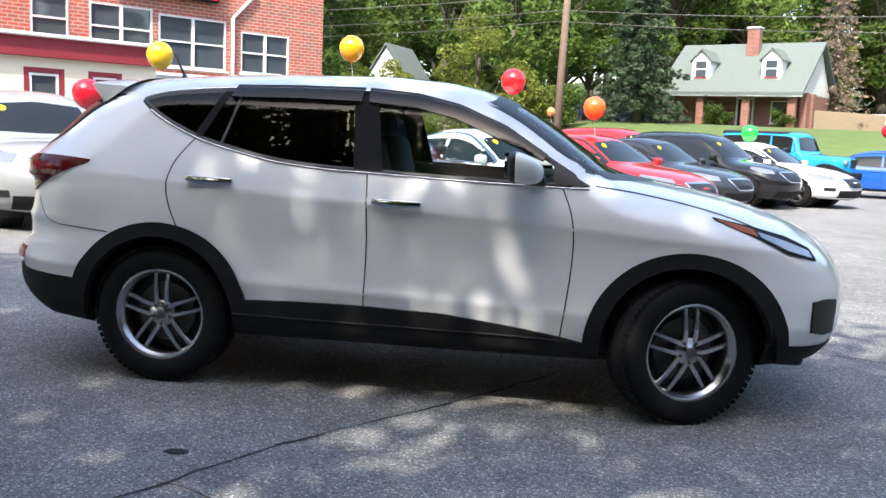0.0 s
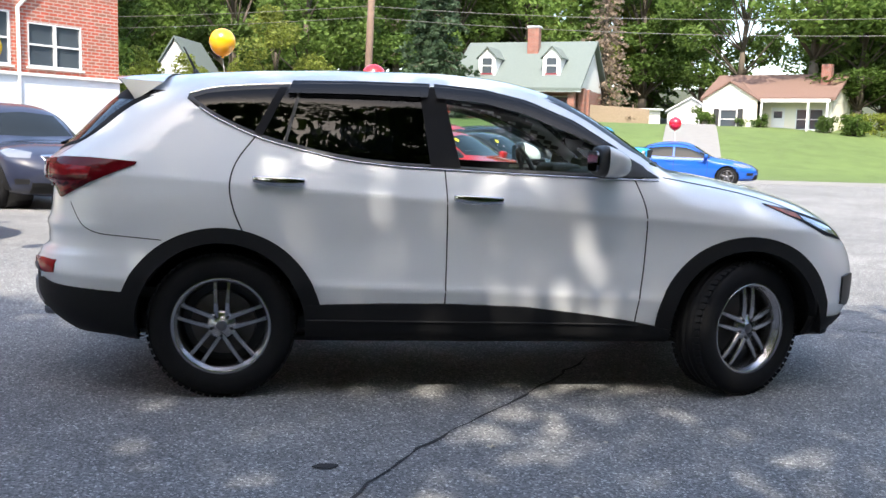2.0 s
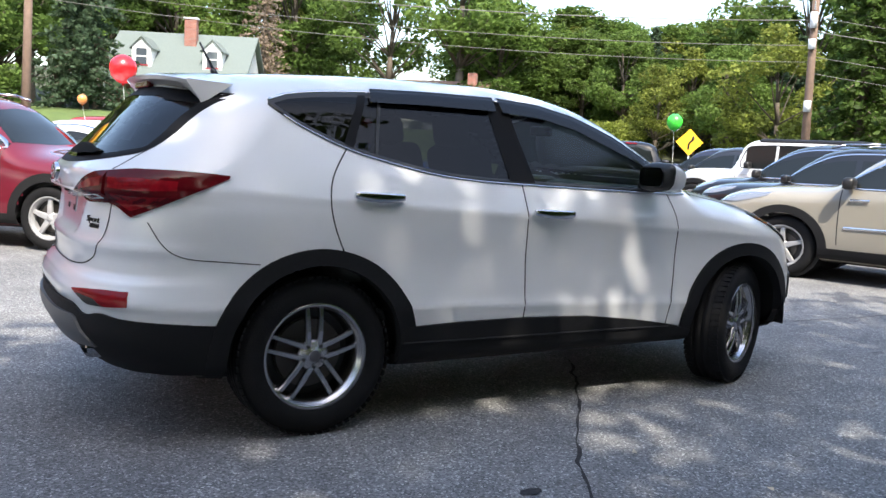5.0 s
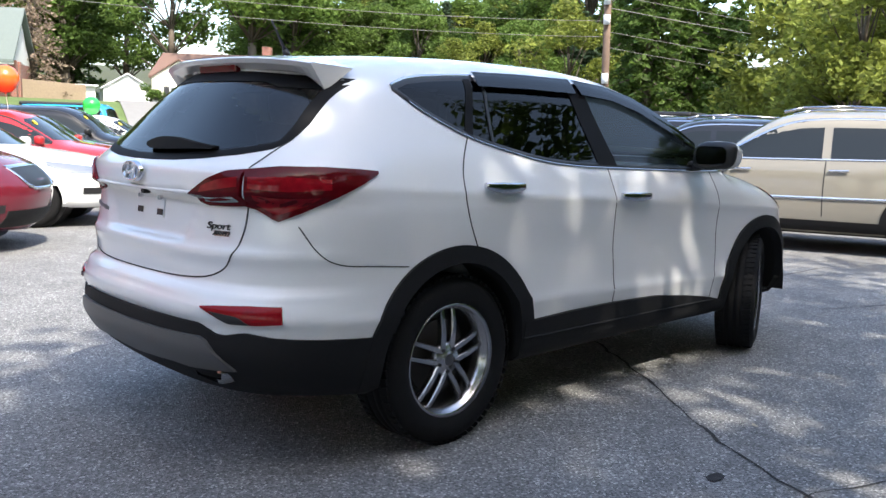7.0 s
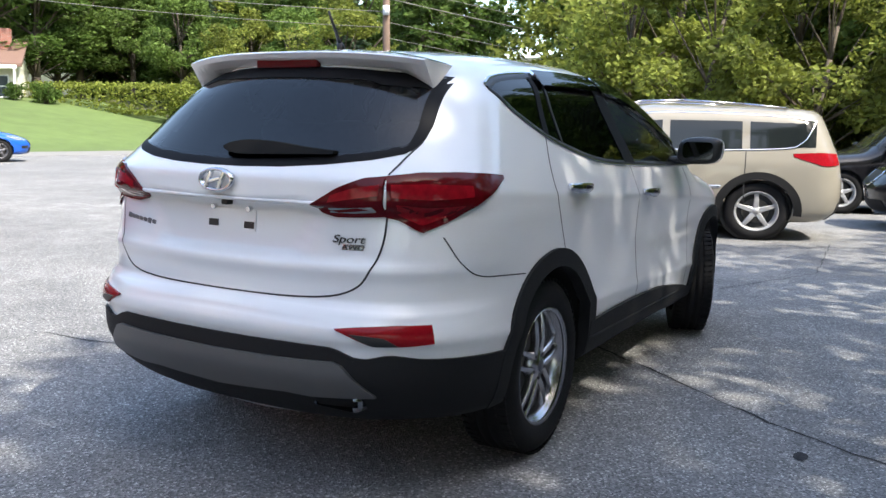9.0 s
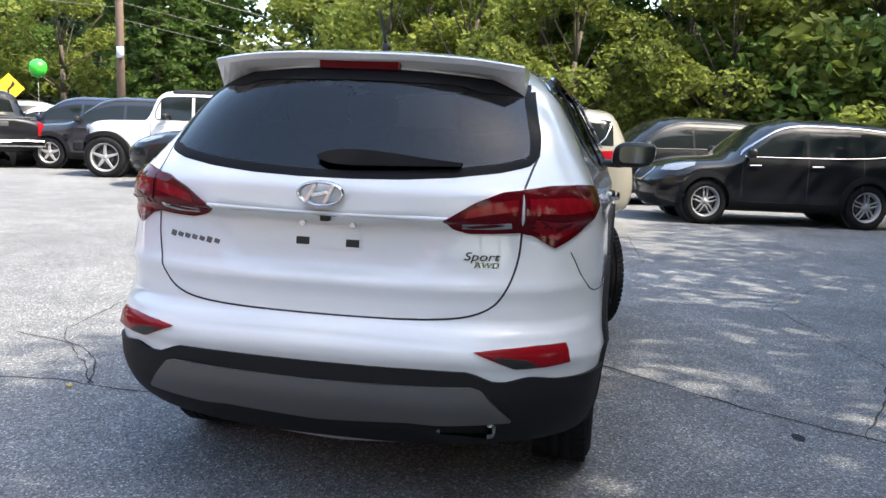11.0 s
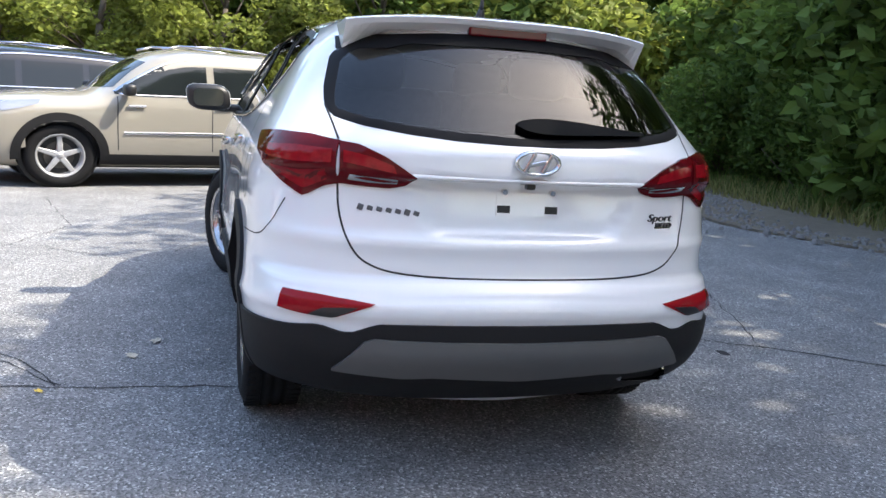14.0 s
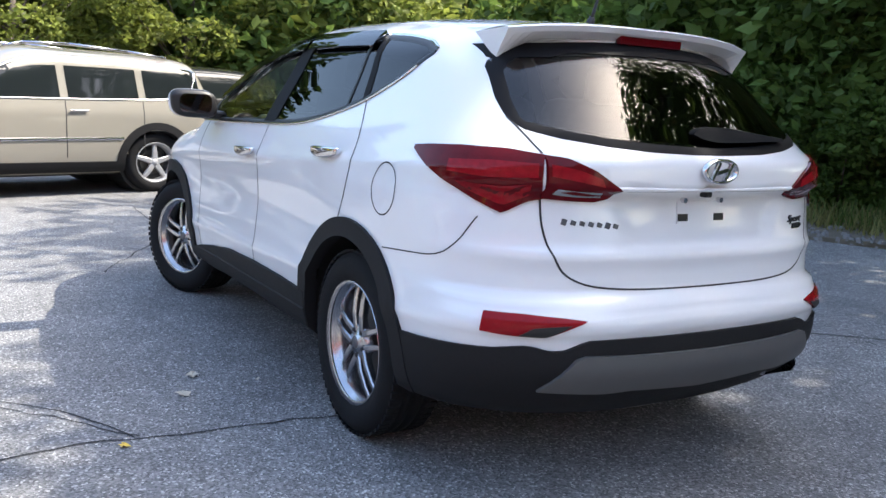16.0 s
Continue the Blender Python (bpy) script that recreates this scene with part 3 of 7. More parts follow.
    # cladding: sill, wheel arches, bumper corners
    patch("sill_cladding", S[s], [(-0.93, 0.475), (-0.6, 0.485), (-0.26, 0.487), (0.15, 0.475), (0.5, 0.435), (0.73, 0.40), (0.92, 0.36)], [(-0.93, 0.27), (-0.26, 0.265), (0.92, 0.27)], 30, 8, 0.016, CLAD, suv, "black lower door cladding", 0.02)
    strip("sill_step", S[s], [(-0.93, 0.40), (-0.26, 0.395), (0.5, 0.392), (0.74, 0.385)], 0.014, 0.014, CLAD, suv, 30, high=0.008)
    for wx, a0, a1, tag in ((-1.345, -10, 190, "rear"), (1.33, -4, 190, "front")):
        ang = np.radians(np.linspace(a0, a1, 34))
        outer = np.stack([wx + 0.492 * np.cos(ang), 0.362 + 0.485 * np.sin(ang)], 1)
        inner = np.stack([wx + 0.408 * np.cos(ang), 0.362 + 0.412 * np.sin(ang)], 1)
        patch("arch_cladding", S[s], outer, inner, 40, 6, 0.014, CLAD, suv, "black wheel arch flare", 0.05)
        # dark liner of the wheel housing
        bm = bmesh.new()
        prev = None
        for k in range(25):
            a = math.radians(-4 + 188 * k / 24)
            ring = [bm.verts.new((wx + 0.43 * math.cos(a), s * yy, 0.36 + 0.43 * math.sin(a))) for yy in (0.84, 0.55)]
            ring.append(bm.verts.new((wx + 0.05 * math.cos(a), s * 0.54, 0.36 + 0.05 * math.sin(a))))
            if prev:
                bm.faces.new([prev[0], ring[0], ring[1], prev[1]])
                bm.faces.new([prev[1], ring[1], ring[2], prev[2]])
            prev = ring
        part("wheel_housing", bm, BLACK, suv, smooth=True)
    patch("rear_corner_cladding", POL[s], [(66.5, 0.53), (55, 0.545), (45, 0.555), (39, 0.57), (33, 0.545), (28, 0.55)], [(66.5, 0.29), (55, 0.285), (45, 0.28), (39, 0.275), (33, 0.27), (28, 0.27)], 24, 10, 0.012, CLAD, suv, "black bumper cladding", 0.03)
    patch("front_corner_cladding", HERO.polar(s, 1.5, False), [(75, 0.42), (60, 0.40), (40, 0.38), (20, 0.37), (0, 0.37)], [(75, 0.27), (60, 0.262), (40, 0.26), (20, 0.26), (0, 0.26)], 30, 8, 0.012, CLAD, suv, "black bumper cladding", 0.03)
    # door handles
    for hx, hz in ((-1.07, 1.073), (-0.10, 1.005)):
        bm = bmesh.new()
        y = float(HERO.half(np.array([hx]), np.array([hz]))[0])
        add_box(bm, (0, 0, 0), (0.25, 0.028, 0.046), 0.0)
        bmesh.ops.subdivide_edges(bm, edges=[e for e in bm.edges if abs(e.verts[0].co.x - e.verts[1].co.x) > 0.1], cuts=9)
        bmesh.ops.bevel(bm, geom=[e for e in bm.edges if e.calc_face_angle(0) > 1.2], offset=0.009, segments=3, affect="EDGES", profile=0.5)
        for v in bm.verts:
            v.co.z *= 1 - 0.4 * (v.co.x / 0.125) ** 2
            v.co.y += -0.012 * (v.co.x / 0.12) ** 2 + 0.008
            v.co.z += 0.006 * (v.co.x / 0.12) ** 2
            v.co = Vector((v.co.x + hx, s * (v.co.y + y + 0.022), v.co.z + hz - 0.03 * v.co.x))
        part("door_handle", bm, CHROME, suv, "chrome door handle", True)
        patch("handle_cup", S[s], [(hx - 0.06, hz - 0.006), (hx, hz + 0.004), (hx + 0.06, hz - 0.008)], [(hx - 0.05, hz - 0.02), (hx, hz - 0.042), (hx + 0.05, hz - 0.022)], 12, 5, 0.0025, PEARL, suv, "", 0.002, rounds=1)
    # door mirror: white cap ahead, black housing and glass behind
    for half_name, ahead, m_half, lab in (("mirror_cap", True, PEARL, "white mirror cap"), ("mirror_housing", False, BLACK, "black mirror housing")):
        bm = bmesh.new()
        bmesh.ops.create_uvsphere(bm, u_segments=28, v_segments=16, radius=1)
        for v in bm.verts:
            x, y, z = v.co
            sx = math.copysign(abs(x) ** 0.75, x)
            flat = 0.13 * max(sx, 0) if ahead else 0.045 * min(sx, 0)
            grow = 1.0 if ahead else 0.985
            v.co = Vector((0.485 + flat, s * (0.985 + grow * 0.125 * math.copysign(abs(y) ** 0.6, y) + 0.02 * z), 1.215 + grow * 0.076 * math.copysign(abs(z) ** 0.6, z) - 0.035 * max(0, sx) * (1 if z > 0 else 0.3)))
        part(half_name, bm, m_half, suv, lab, True)
    bm = bmesh.new()
    add_box(bm, (0.438, s * 0.985, 1.215), (0.01, 0.17, 0.098), 0.0)
    bmesh.ops.bevel(bm, geom=[e for e in bm.edges if abs((e.verts[0].co - e.verts[1].co).x) > 0.005], offset=0.03, segments=4, affect="EDGES", profile=0.5)
    part("mirror_glass", bm, MIRRORM, suv, "mirror glass")
    bm = bmesh.new()
    add_box(bm, (0.57, s * 0.86, 1.155), (0.10, 0.14, 0.045), 0.015)
    part("mirror_arm", bm, BLACK, suv)
    # tail lamps: quarter part and tailgate part
    patch("tail_lamp", POL[s], [(38.2, 1.152), (45, 1.165), (54, 1.165), (62, 1.158), (67.5, 1.15)], [(38.2, 1.015), (41, 1.005), (45, 0.965), (50, 1.0), (58, 1.062), (67.5, 1.138)], 26, 10, 0.008, REDDARK, suv, "dark red tail lamp", 0.02)
    patch("lamp_glow_bar", POL[s], [(39, 1.125), (47, 1.128), (56, 1.12)], [(39, 1.082), (47, 1.075), (56, 1.082)], 14, 4, 0.0095, REDLENS, suv, "red lamp segment", 0.006)
    patch("lamp_lower_bar", POL[s], [(40, 1.06), (46, 1.05), (54, 1.055)], [(40.5, 1.025), (45, 0.99), (51, 1.025)], 14, 4, 0.0095, REDLENS, suv, "red lamp segment", 0.006)
    gl = [(s * 0.62, 1.152), (s * 0.56, 1.145), (s * 0.48, 1.11), (s * 0.41, 1.065), (s * 0.385, 1.05)]
    gb = [(s * 0.62, 1.017), (s * 0.54, 1.012), (s * 0.46, 1.01), (s * 0.41, 1.022), (s * 0.385, 1.045)]
    patch("tailgate_lamp", BACK, gl, gb, 20, 8, 0.012, REDDARK, suv, "dark red tail lamp", 0.05)
    patch("lamp_glow_bar", BACK, [(s * 0.61, 1.125), (s * 0.53, 1.11), (s * 0.46, 1.085)], [(s * 0.61, 1.088), (s * 0.53, 1.075), (s * 0.45, 1.06)], 12, 4, 0.0135, REDLENS, suv, "red lamp segment", 0.006)
    patch("reversing_lamp", BACK, [(s * 0.59, 1.05), (s * 0.52, 1.045), (s * 0.44, 1.04)], [(s * 0.59, 1.03), (s * 0.52, 1.025), (s * 0.44, 1.025)], 10, 3, 0.0135, CLEARLENS, suv, "clear reversing lamp", 0.006)
    # reflectors low in the bumper
    patch("reflector", POL[s], [(46.5, 0.668), (40, 0.668), (33, 0.66), (29.0, 0.652)], [(46.8, 0.608), (42, 0.60), (36, 0.597), (29.6, 0.645)], 16, 6, 0.006, REDBRIGHT, suv, "red rear reflector in a black recess", 0.02)
    patch("reflector_recess", POL[s], [(40.0, 0.606), (38, 0.628), (35, 0.634), (31.6, 0.638)], [(40.4, 0.601), (38, 0.599), (36, 0.598), (33.2, 0.621)], 12, 4, 0.009, BLACK, suv, "", 0.02)
    # headlamps
    NP = HERO.polar(s, 1.2, False)
    patch("headlamp", NP, [(74, 1.015), (60, 0.975), (48, 0.93), (40, 0.875)], [(74, 1.005), (62, 0.93), (52, 0.85), (40, 0.815)], 18, 8, 0.008, GLOSSBLACK, suv, "dark headlamp with clear lenses", 0.02)
    patch("headlamp_lens", NP, [(60, 0.955), (50, 0.91), (42, 0.865)], [(60, 0.93), (52, 0.87), (42, 0.83)], 10, 5, 0.011, CLEARLENS, suv, "clear lens", 0.006)
    patch("indicator", NP, [(73, 1.007), (66, 0.985), (61, 0.965)], [(73, 1.002), (66, 0.955), (61, 0.935)], 8, 4, 0.011, AMBER, suv, "amber side marker", 0.006)
    patch("fog_lamp_housing", NP, [(44, 0.62), (38, 0.63), (32, 0.62)], [(44, 0.47), (38, 0.45), (32, 0.45)], 10, 6, 0.01, BLACK, suv, "black fog lamp bezel", 0.02)

strip("fuel_flap", S[1], [(-1.60 + 0.088 * math.cos(a), 0.985 + 0.092 * math.sin(a)) for a in np.linspace(0, 2 * math.pi, 24, endpoint=False)], 0.005, 0.0008, SEAM, suv, 60, True, rounds=1, high=0.0005)
patch("rear_window", BACK, RW_TOP, RW_BOT, 30, 12, 0.003, TINT_REAR, suv, "tinted rear window", 0.004)
strip("rear_window_border", BACK, RWIN, 0.034, 0.001, GLOSSBLACK, suv, 140, True, rounds=1, high=0.003)
patch("rear_window_band", BACK, [(-0.57, 1.50), (0, 1.535), (0.57, 1.50)], [(-0.585, 1.45), (-0.42, 1.458), (-0.36, 1.478), (0, 1.485), (0.36, 1.478), (0.42, 1.458), (0.585, 1.45)], 30, 4, 0.006, GLOSSBLACK, suv, "", 0.01)
patch("windscreen", FRONT, WS_TOP, WS_BOT, 24, 12, 0.003, GLARE_GLASS, suv, "dusty clear windscreen", 0.004)
strip("windscreen_border", FRONT, WSCR, 0.05, 0.001, BLACK, suv, 120, True, rounds=1)
# tailgate gap, crease, number-plate recess
GATE = [(-0.618, 1.02), (-0.615, 0.93), (-0.585, 0.83), (-0.53, 0.765), (-0.40, 0.735), (0.0, 0.728), (0.40, 0.735), (0.53, 0.765), (0.585, 0.83), (0.615, 0.93), (0.618, 1.02)]
strip("tailgate_gap", BACK, GATE, 0.0065, 0.0012, SEAM, suv, 120, high=0.0006)
for s in (-1, 1):
    strip("tailgate_gap", BACK, [(s * 0.62, 1.155), (s * 0.632, 1.21), (s * 0.645, 1.26)], 0.007, 0.0012, SEAM, suv, 20, high=0.0006)
strip("tailgate_ledge", BACK, [(-0.40, 1.052), (0, 1.047), (0.40, 1.052)], 0.022, -0.004, PEARL, suv, 40, high=0.016)
box("reversing_camera", (-2.262, 0.0, 1.034), (0.03, 0.03, 0.018), BLACK, suv, 0.004)
patch("plate_panel", BACK, [(-0.115, 1.01), (0.105, 1.01)], [(-0.115, 0.935), (0.105, 0.935)], 8, 4, 0.004, PEARL, suv, "", 0.01)
for y in (-0.087, 0.08):
    patch("plate_hole", BACK, [(y - 0.022, 0.968), (y + 0.022, 0.968)], [(y - 0.022, 0.944), (y + 0.022, 0.944)], 4, 3, 0.007, BLACK, suv, "black square plate hole", 0.004)
    bm = bmesh.new()
    add_tube(bm, (-2.225, y, 1.013), (-2.252, y, 1.013), 0.011, 0.009, 12)
    part("plate_screw", bm, CHROME, suv)
# bumper: black band, grey skid plate, exhaust
patch("bumper_cladding", BACK, [(-0.62, 0.555), (-0.57, 0.552), (-0.49, 0.585), (-0.3, 0.588), (0, 0.585), (0.3, 0.588), (0.49, 0.585), (0.57, 0.552), (0.62, 0.555)], [(-0.62, 0.29), (0, 0.28), (0.62, 0.29)], 44, 10, 0.012, CLAD, suv, "black rear bumper cladding", 0.05)
patch("skid_plate", BACK, [(-0.62, 0.425), (-0.52, 0.54), (-0.3, 0.535), (0, 0.53), (0.3, 0.535), (0.52, 0.54), (0.62, 0.425)], [(-0.62, 0.415), (-0.4, 0.40), (-0.3, 0.405), (0, 0.385), (0.3, 0.405), (0.4, 0.40), (0.62, 0.415)], 40, 8, 0.026, SILVER, suv, "grey painted skid plate", 0.03)
bm = bmesh.new()
add_box(bm, (-2.165, -0.475, 0.39), (0.2, 0.2, 0.07), 0.024)
bm.faces.ensure_lookup_table()
far = [fc for fc in bm.faces if fc.normal.x < -0.9]
bmesh.ops.inset_region(bm, faces=far, thickness=0.006)
bmesh.ops.translate(bm, vec=(0.09, 0, 0), verts=list({v for fc in far for v in fc.verts}))
part("exhaust_tip", bm, mat("dark_chrome", (0.34, 0.34, 0.35), 0.18, metal=1.0), suv, "dark chrome exhaust tip")
# spoiler
vs, fs = [], []
n = 41
for i in range(n):
    y = -0.565 + 1.13 * i / (n - 1)
    e = abs(y) / 0.565
    zt = 1.58 - 0.028 * e**3
    xb = -1.968 + 0.10 * e**2.5
    zlow = 1.515 - 0.07 * max(0, (e - 0.72) / 0.28) ** 1.5
    zf = 1.607 - 0.07 * e**2.6
    vs += [(-1.66, y, zf + 0.004), (-1.84, y, 0.4 * zf + 0.6 * zt + 0.004), (xb + 0.01, y, zt), (xb, y, zt - 0.006), (xb + 0.014, y, zt - 0.024), (xb + 0.06, y, min(zt - 0.046, zlow + 0.02)), (-1.80, y, zlow)]
for i in range(n - 1):
    for k in range(6):
        fs.append((i * 7 + k, i * 7 + k + 1, i * 7 + 8 + k, i * 7 + 7 + k))
fs += [tuple(range(7)), tuple(range((n - 1) * 7 + 6, (n - 1) * 7 - 1, -1))]
mesh_ob("spoiler", vs, fs, PEARL, suv, "white roof spoiler", False)
box("brake_lamp", (-1.925, 0, 1.541), (0.03, 0.29, 0.04), REDDARK, suv, 0.006, "high brake lamp")
# wiper, aerial
patch("rear_wiper", BACK, [(0.045, 1.232), (0.02, 1.246), (-0.05, 1.256), (-0.16, 1.252), (-0.30, 1.236), (-0.42, 1.226)], [(0.045, 1.228), (0.02, 1.214), (-0.05, 1.205), (-0.16, 1.208), (-0.30, 1.213), (-0.42, 1.216)], 24, 5, 0.03, WIPERM, suv, "black rear wiper", 0.026, rounds=1)
bm = bmesh.new()
add_tube(bm, (-1.58, 0, 1.60), (-1.60, 0, 1.645), 0.024, 0.011, 12)
add_tube(bm, (-1.597, 0, 1.64), (-1.66, 0.012, 1.765), 0.0075, 0.005, 8)
part("aerial", bm, BLACK, suv, "black rod aerial", True)
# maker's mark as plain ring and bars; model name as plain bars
EX = -2.318
bm = bmesh.new()
prev = None
for k in range(41):
    a = 2 * math.pi * k / 40
    ring = [bm.verts.new((EX - dx, (0.078 - r) * math.cos(a), 1.115 + (0.042 - r) * math.sin(a))) for r, dx in ((0, -0.012), (0, 0.004), (0.009, 0.008), (0.012, -0.012))]
    if prev:
        for i in range(3):
            bm.faces.new([prev[i], prev[i + 1], ring[i + 1], ring[i]])
    prev = ring
part("badge_ring", bm, CHROME, suv, "chrome oval badge", True)
for y, h, w, tilt in ((0.03, 0.07, 0.014, 28), (-0.03, 0.07, 0.014, 28), (0.0, 0.014, 0.055, -14)):
    bm = bmesh.new()
    add_box(bm, (0, 0, 0), (0.014, w, h), 0.003, Matrix.Translation((EX - 0.002, y, 1.115)) @ pose(0, 0, 0, tilt))
    part("badge_bar", bm, CHROME, suv)
for k in range(7):
    y = 0.548 - 0.029 * k
    px = BACK(np.array([[y, 0.945]]), 0.0)[0]
    bm = bmesh.new()
    add_box(bm, (0, 0, 0), (0.006, 0.019, 0.02 if k in (0, 5) else 0.015), 0.002, Matrix.Translation((px[0] - 0.002, y, 0.945 - 0.002 * k + 0.002)) @ pose(0, 0, 0, 18))
    part("badge_letter", bm, ALLOY_DARK, suv)


def back_text(body, size, y, z, shear, material):
    p = BACK(np.array([[y, z], [y - 0.02, z]]), 0.002)
    turn = math.degrees(math.atan2(p[1][0] - p[0][0], 0.02))
    return text_part("badge_text", body, size, pose(p[0][0], y, z, 90, 0, -90 + turn) @ Matrix.Diagonal((1.35, 1, 1, 1)), material, suv, 0.003, shear)


back_text("Sport", 0.037, -0.50, 0.938, 0.25, BLACK)
back_text("AWD", 0.024, -0.518, 0.912, 0.2, BLACK)
patch("badge_plate", BACK, [(-0.553, 0.922), (-0.483, 0.922)], [(-0.553, 0.902), (-0.483, 0.902)], 6, 3, 0.001, ALLOY, suv, "silver badge plate", 0.003)

# wheels: front pair steered to the left
for x, y, st in ((-1.345, -0.745, 0), (-1.345, 0.745, 0), (1.325, -0.755, 22), (1.325, 0.755, 22)):
    wheel_parts(suv, x, y, -1 if y < 0 else 1, steer=st)
# underside and interior
box("underbody", (0, 0, 0.33), (3.9, 1.2, 0.12), BLACK, suv, 0.03)
box("undertray", (-0.05, 0, 0.235), (3.3, 1.1, 0.03), BLACK, suv, 0.01)
box("cabin_floor", (-0.35, 0, 0.5), (3.2, 1.4, 0.05), DASH, suv)
bm = bmesh.new()
add_box(bm, (0.82, 0, 1.02), (0.5, 1.36, 0.24), 0.07)
add_box(bm, (0.6, 0.36, 1.12), (0.2, 0.42, 0.09), 0.03)
add_box(bm, (0.35, 0, 0.78), (0.7, 0.24, 0.35), 0.04)
part("dashboard", bm, DASH, suv, "dark dashboard and console", True)
bm = bmesh.new()
prev = None
for k in range(25):
    a = 2 * math.pi * k / 24
    ring = []
    for j in range(8):
        b = 2 * math.pi * j / 8
        r = 0.18 + 0.016 * math.cos(b)
        ring.append(bm.verts.new(Vector((0.42, 0.37, 1.08)) + pose(0, 0, 0, 0, -25).to_3x3() @ Vector((0.016 * math.sin(b), r * math.cos(a), r * math.sin(a)))))
    if prev:
        for j in range(8):
            bm.faces.new([prev[j], prev[(j + 1) % 8], ring[(j + 1) % 8], ring[j]])
    prev = ring
part("steering_wheel", bm, BLACK, suv, "", True)
for sx, sy, w in ((-0.05, -0.37, 0.5), (-0.05, 0.37, 0.5), (-0.95, -0.36, 0.62), (-0.95, 0.36, 0.62)):
    bm = bmesh.new()
    add_box(bm, (sx, sy, 0.75), (0.5, w, 0.2), 0.06)
    add_box(bm, (0, 0, 0), (0.15, w, 0.62), 0.06, Matrix.Translation((sx - 0.27, sy, 1.03)) @ pose(0, 0, 0, 0, -14))
    add_box(bm, (0, 0, 0), (0.11, 0.26, 0.17), 0.045, Matrix.Translation((sx - 0.38, sy, 1.40)) @ pose(0, 0, 0, 0, -10))
    part("seat", bm, SEATM, suv, "grey cloth seat with headrest", True)
bm = bmesh.new()
add_box(bm, (0, 0, 0), (0.03, 0.2, 0.06), 0.012, Matrix.Translation((0.43, 0, 1.44)))
part("inner_mirror", bm, BLACK, suv)


# ---- ground ----
def hill(x, y):
    """Height of the land: level lot, a grassy bank beyond the road, wooded slopes."""
    def ss(a, b, v):
        t = np.clip((v - a) / (b - a), 0, 1)
        return t * t * (3 - 2 * t)
    h = 2.5 * ss(27.5, 47, y + 0.05 * x) * ss(-8, 2, x)
    h = h + 7.0 * ss(62, 130, y) + 9 * ss(40, 110, x - 0.2 * y)
    return h - 0.03


gx = np.r_[-400, -200, np.arange(-100, 121, 3.0), 200, 400]
gy = np.r_[-400, -200, np.arange(-100, 161, 3.0), 250, 500]
X, Y = np.meshgrid(gx, gy, indexing="ij")
Z = hill(X, Y)
idx = np.arange(X.size).reshape(X.shape)
quads = np.stack([idx[:-1, :-1], idx[1:, :-1], idx[1:, 1:], idx[:-1, 1:]], -1).reshape(-1, 4)
tagged(mesh_ob("ground", np.stack([X, Y, Z], -1).reshape(-1, 3), quads, GRASS), "mown green lawn rising to the houses", "ground", kind="structure")


def sheet(name, pts, z, thick, material, label, category, jag=0.0, kind="structure"):
    """A flat slab with an uneven outline."""
    rnd = random.Random(len(name))
    p = resample(list(pts) + [pts[0]], 90)[:-1]
    if jag:
        p = p + np.array([[rnd.uniform(-jag, jag), rnd.uniform(-jag, jag)] for _ in p])
    bm = bmesh.new()
    top = [bm.verts.new((a, b, z)) for a, b in p]
    low = [bm.verts.new((a, b, z - thick)) for a, b in p]
    bm.faces.new(top)
    for i in range(len(top)):
        j = (i + 1) % len(top)
        bm.faces.new([top[j], top[i], low[i], low[j]])
    ob = part(name, bm, material)
    return tagged(ob, label, category, kind=kind)


sheet("pavement", [(-60, 40), (-60, -9), (-14, -9.5), (-4, -8.5), (0.9, -6.6), (2.2, -5.9), (3.4, -5.0), (4.6, -4.9), (8.0, -6.6), (13, -8.5), (16, -6.5), (16, 4), (22, 14), (40, 20), (60, 22), (60, 25), (24, 24.6), (8, 24.6), (0, 28), (-6, 40)], 0.0, 0.06, ASPHALT, "worn grey asphalt of the car lot with fine cracks", "pavement", 0.06)
sheet("road", [(-4, 24.8), (8, 24.2), (24, 24.0), (60, 20), (60, 25), (24, 28.2), (10, 28.4), (-4, 30)], 0.012, 0.06, ROADM, "pale grey public road", "road")
vs, fs = [], []
for k, t in enumerate(np.linspace(0, 1, 30)):
    cx, cy = 12.8 + 11.5 * t, 28.2 + 29 * t
    for j, off in enumerate((-1.3, 1.3)):
        x, y = cx + off, cy - 0.3 * off
        vs.append((x, y, float(hill(np.array(x), np.array(y))) + 0.05))
    if k:
        fs.append((2 * k - 2, 2 * k - 1, 2 * k + 1, 2 * k))
tagged(mesh_ob("driveway", vs, fs, ROADM), "pale grey driveway running up the lawn", "driveway", kind="structure")
# dark wooded ground beyond the lawns
keep = np.array([(X.ravel()[q].min() > 30) or (Y.ravel()[q].min() > 60) or (X.ravel()[q].max() < -10 and Y.ravel()[q].min() > 38) for q in quads])
tagged(mesh_ob("wooded_ground", np.stack([X, Y, Z + 0.05], -1).reshape(-1, 3), quads[keep], FORESTM), "dark leafy ground under the far woods", "ground", kind="structure")
sheet("verge", [(1.3, -6.7), (2.2, -6.0), (3.5, -5.1), (4.8, -5.0), (8.2, -6.7), (13, -8.6), (14, -13), (-3, -13), (-4, -8.7), (0.5, -7.0)], 0.03, 0.06, GRAVELM, "brown gravel and dry grass verge", "verge", 0.12)
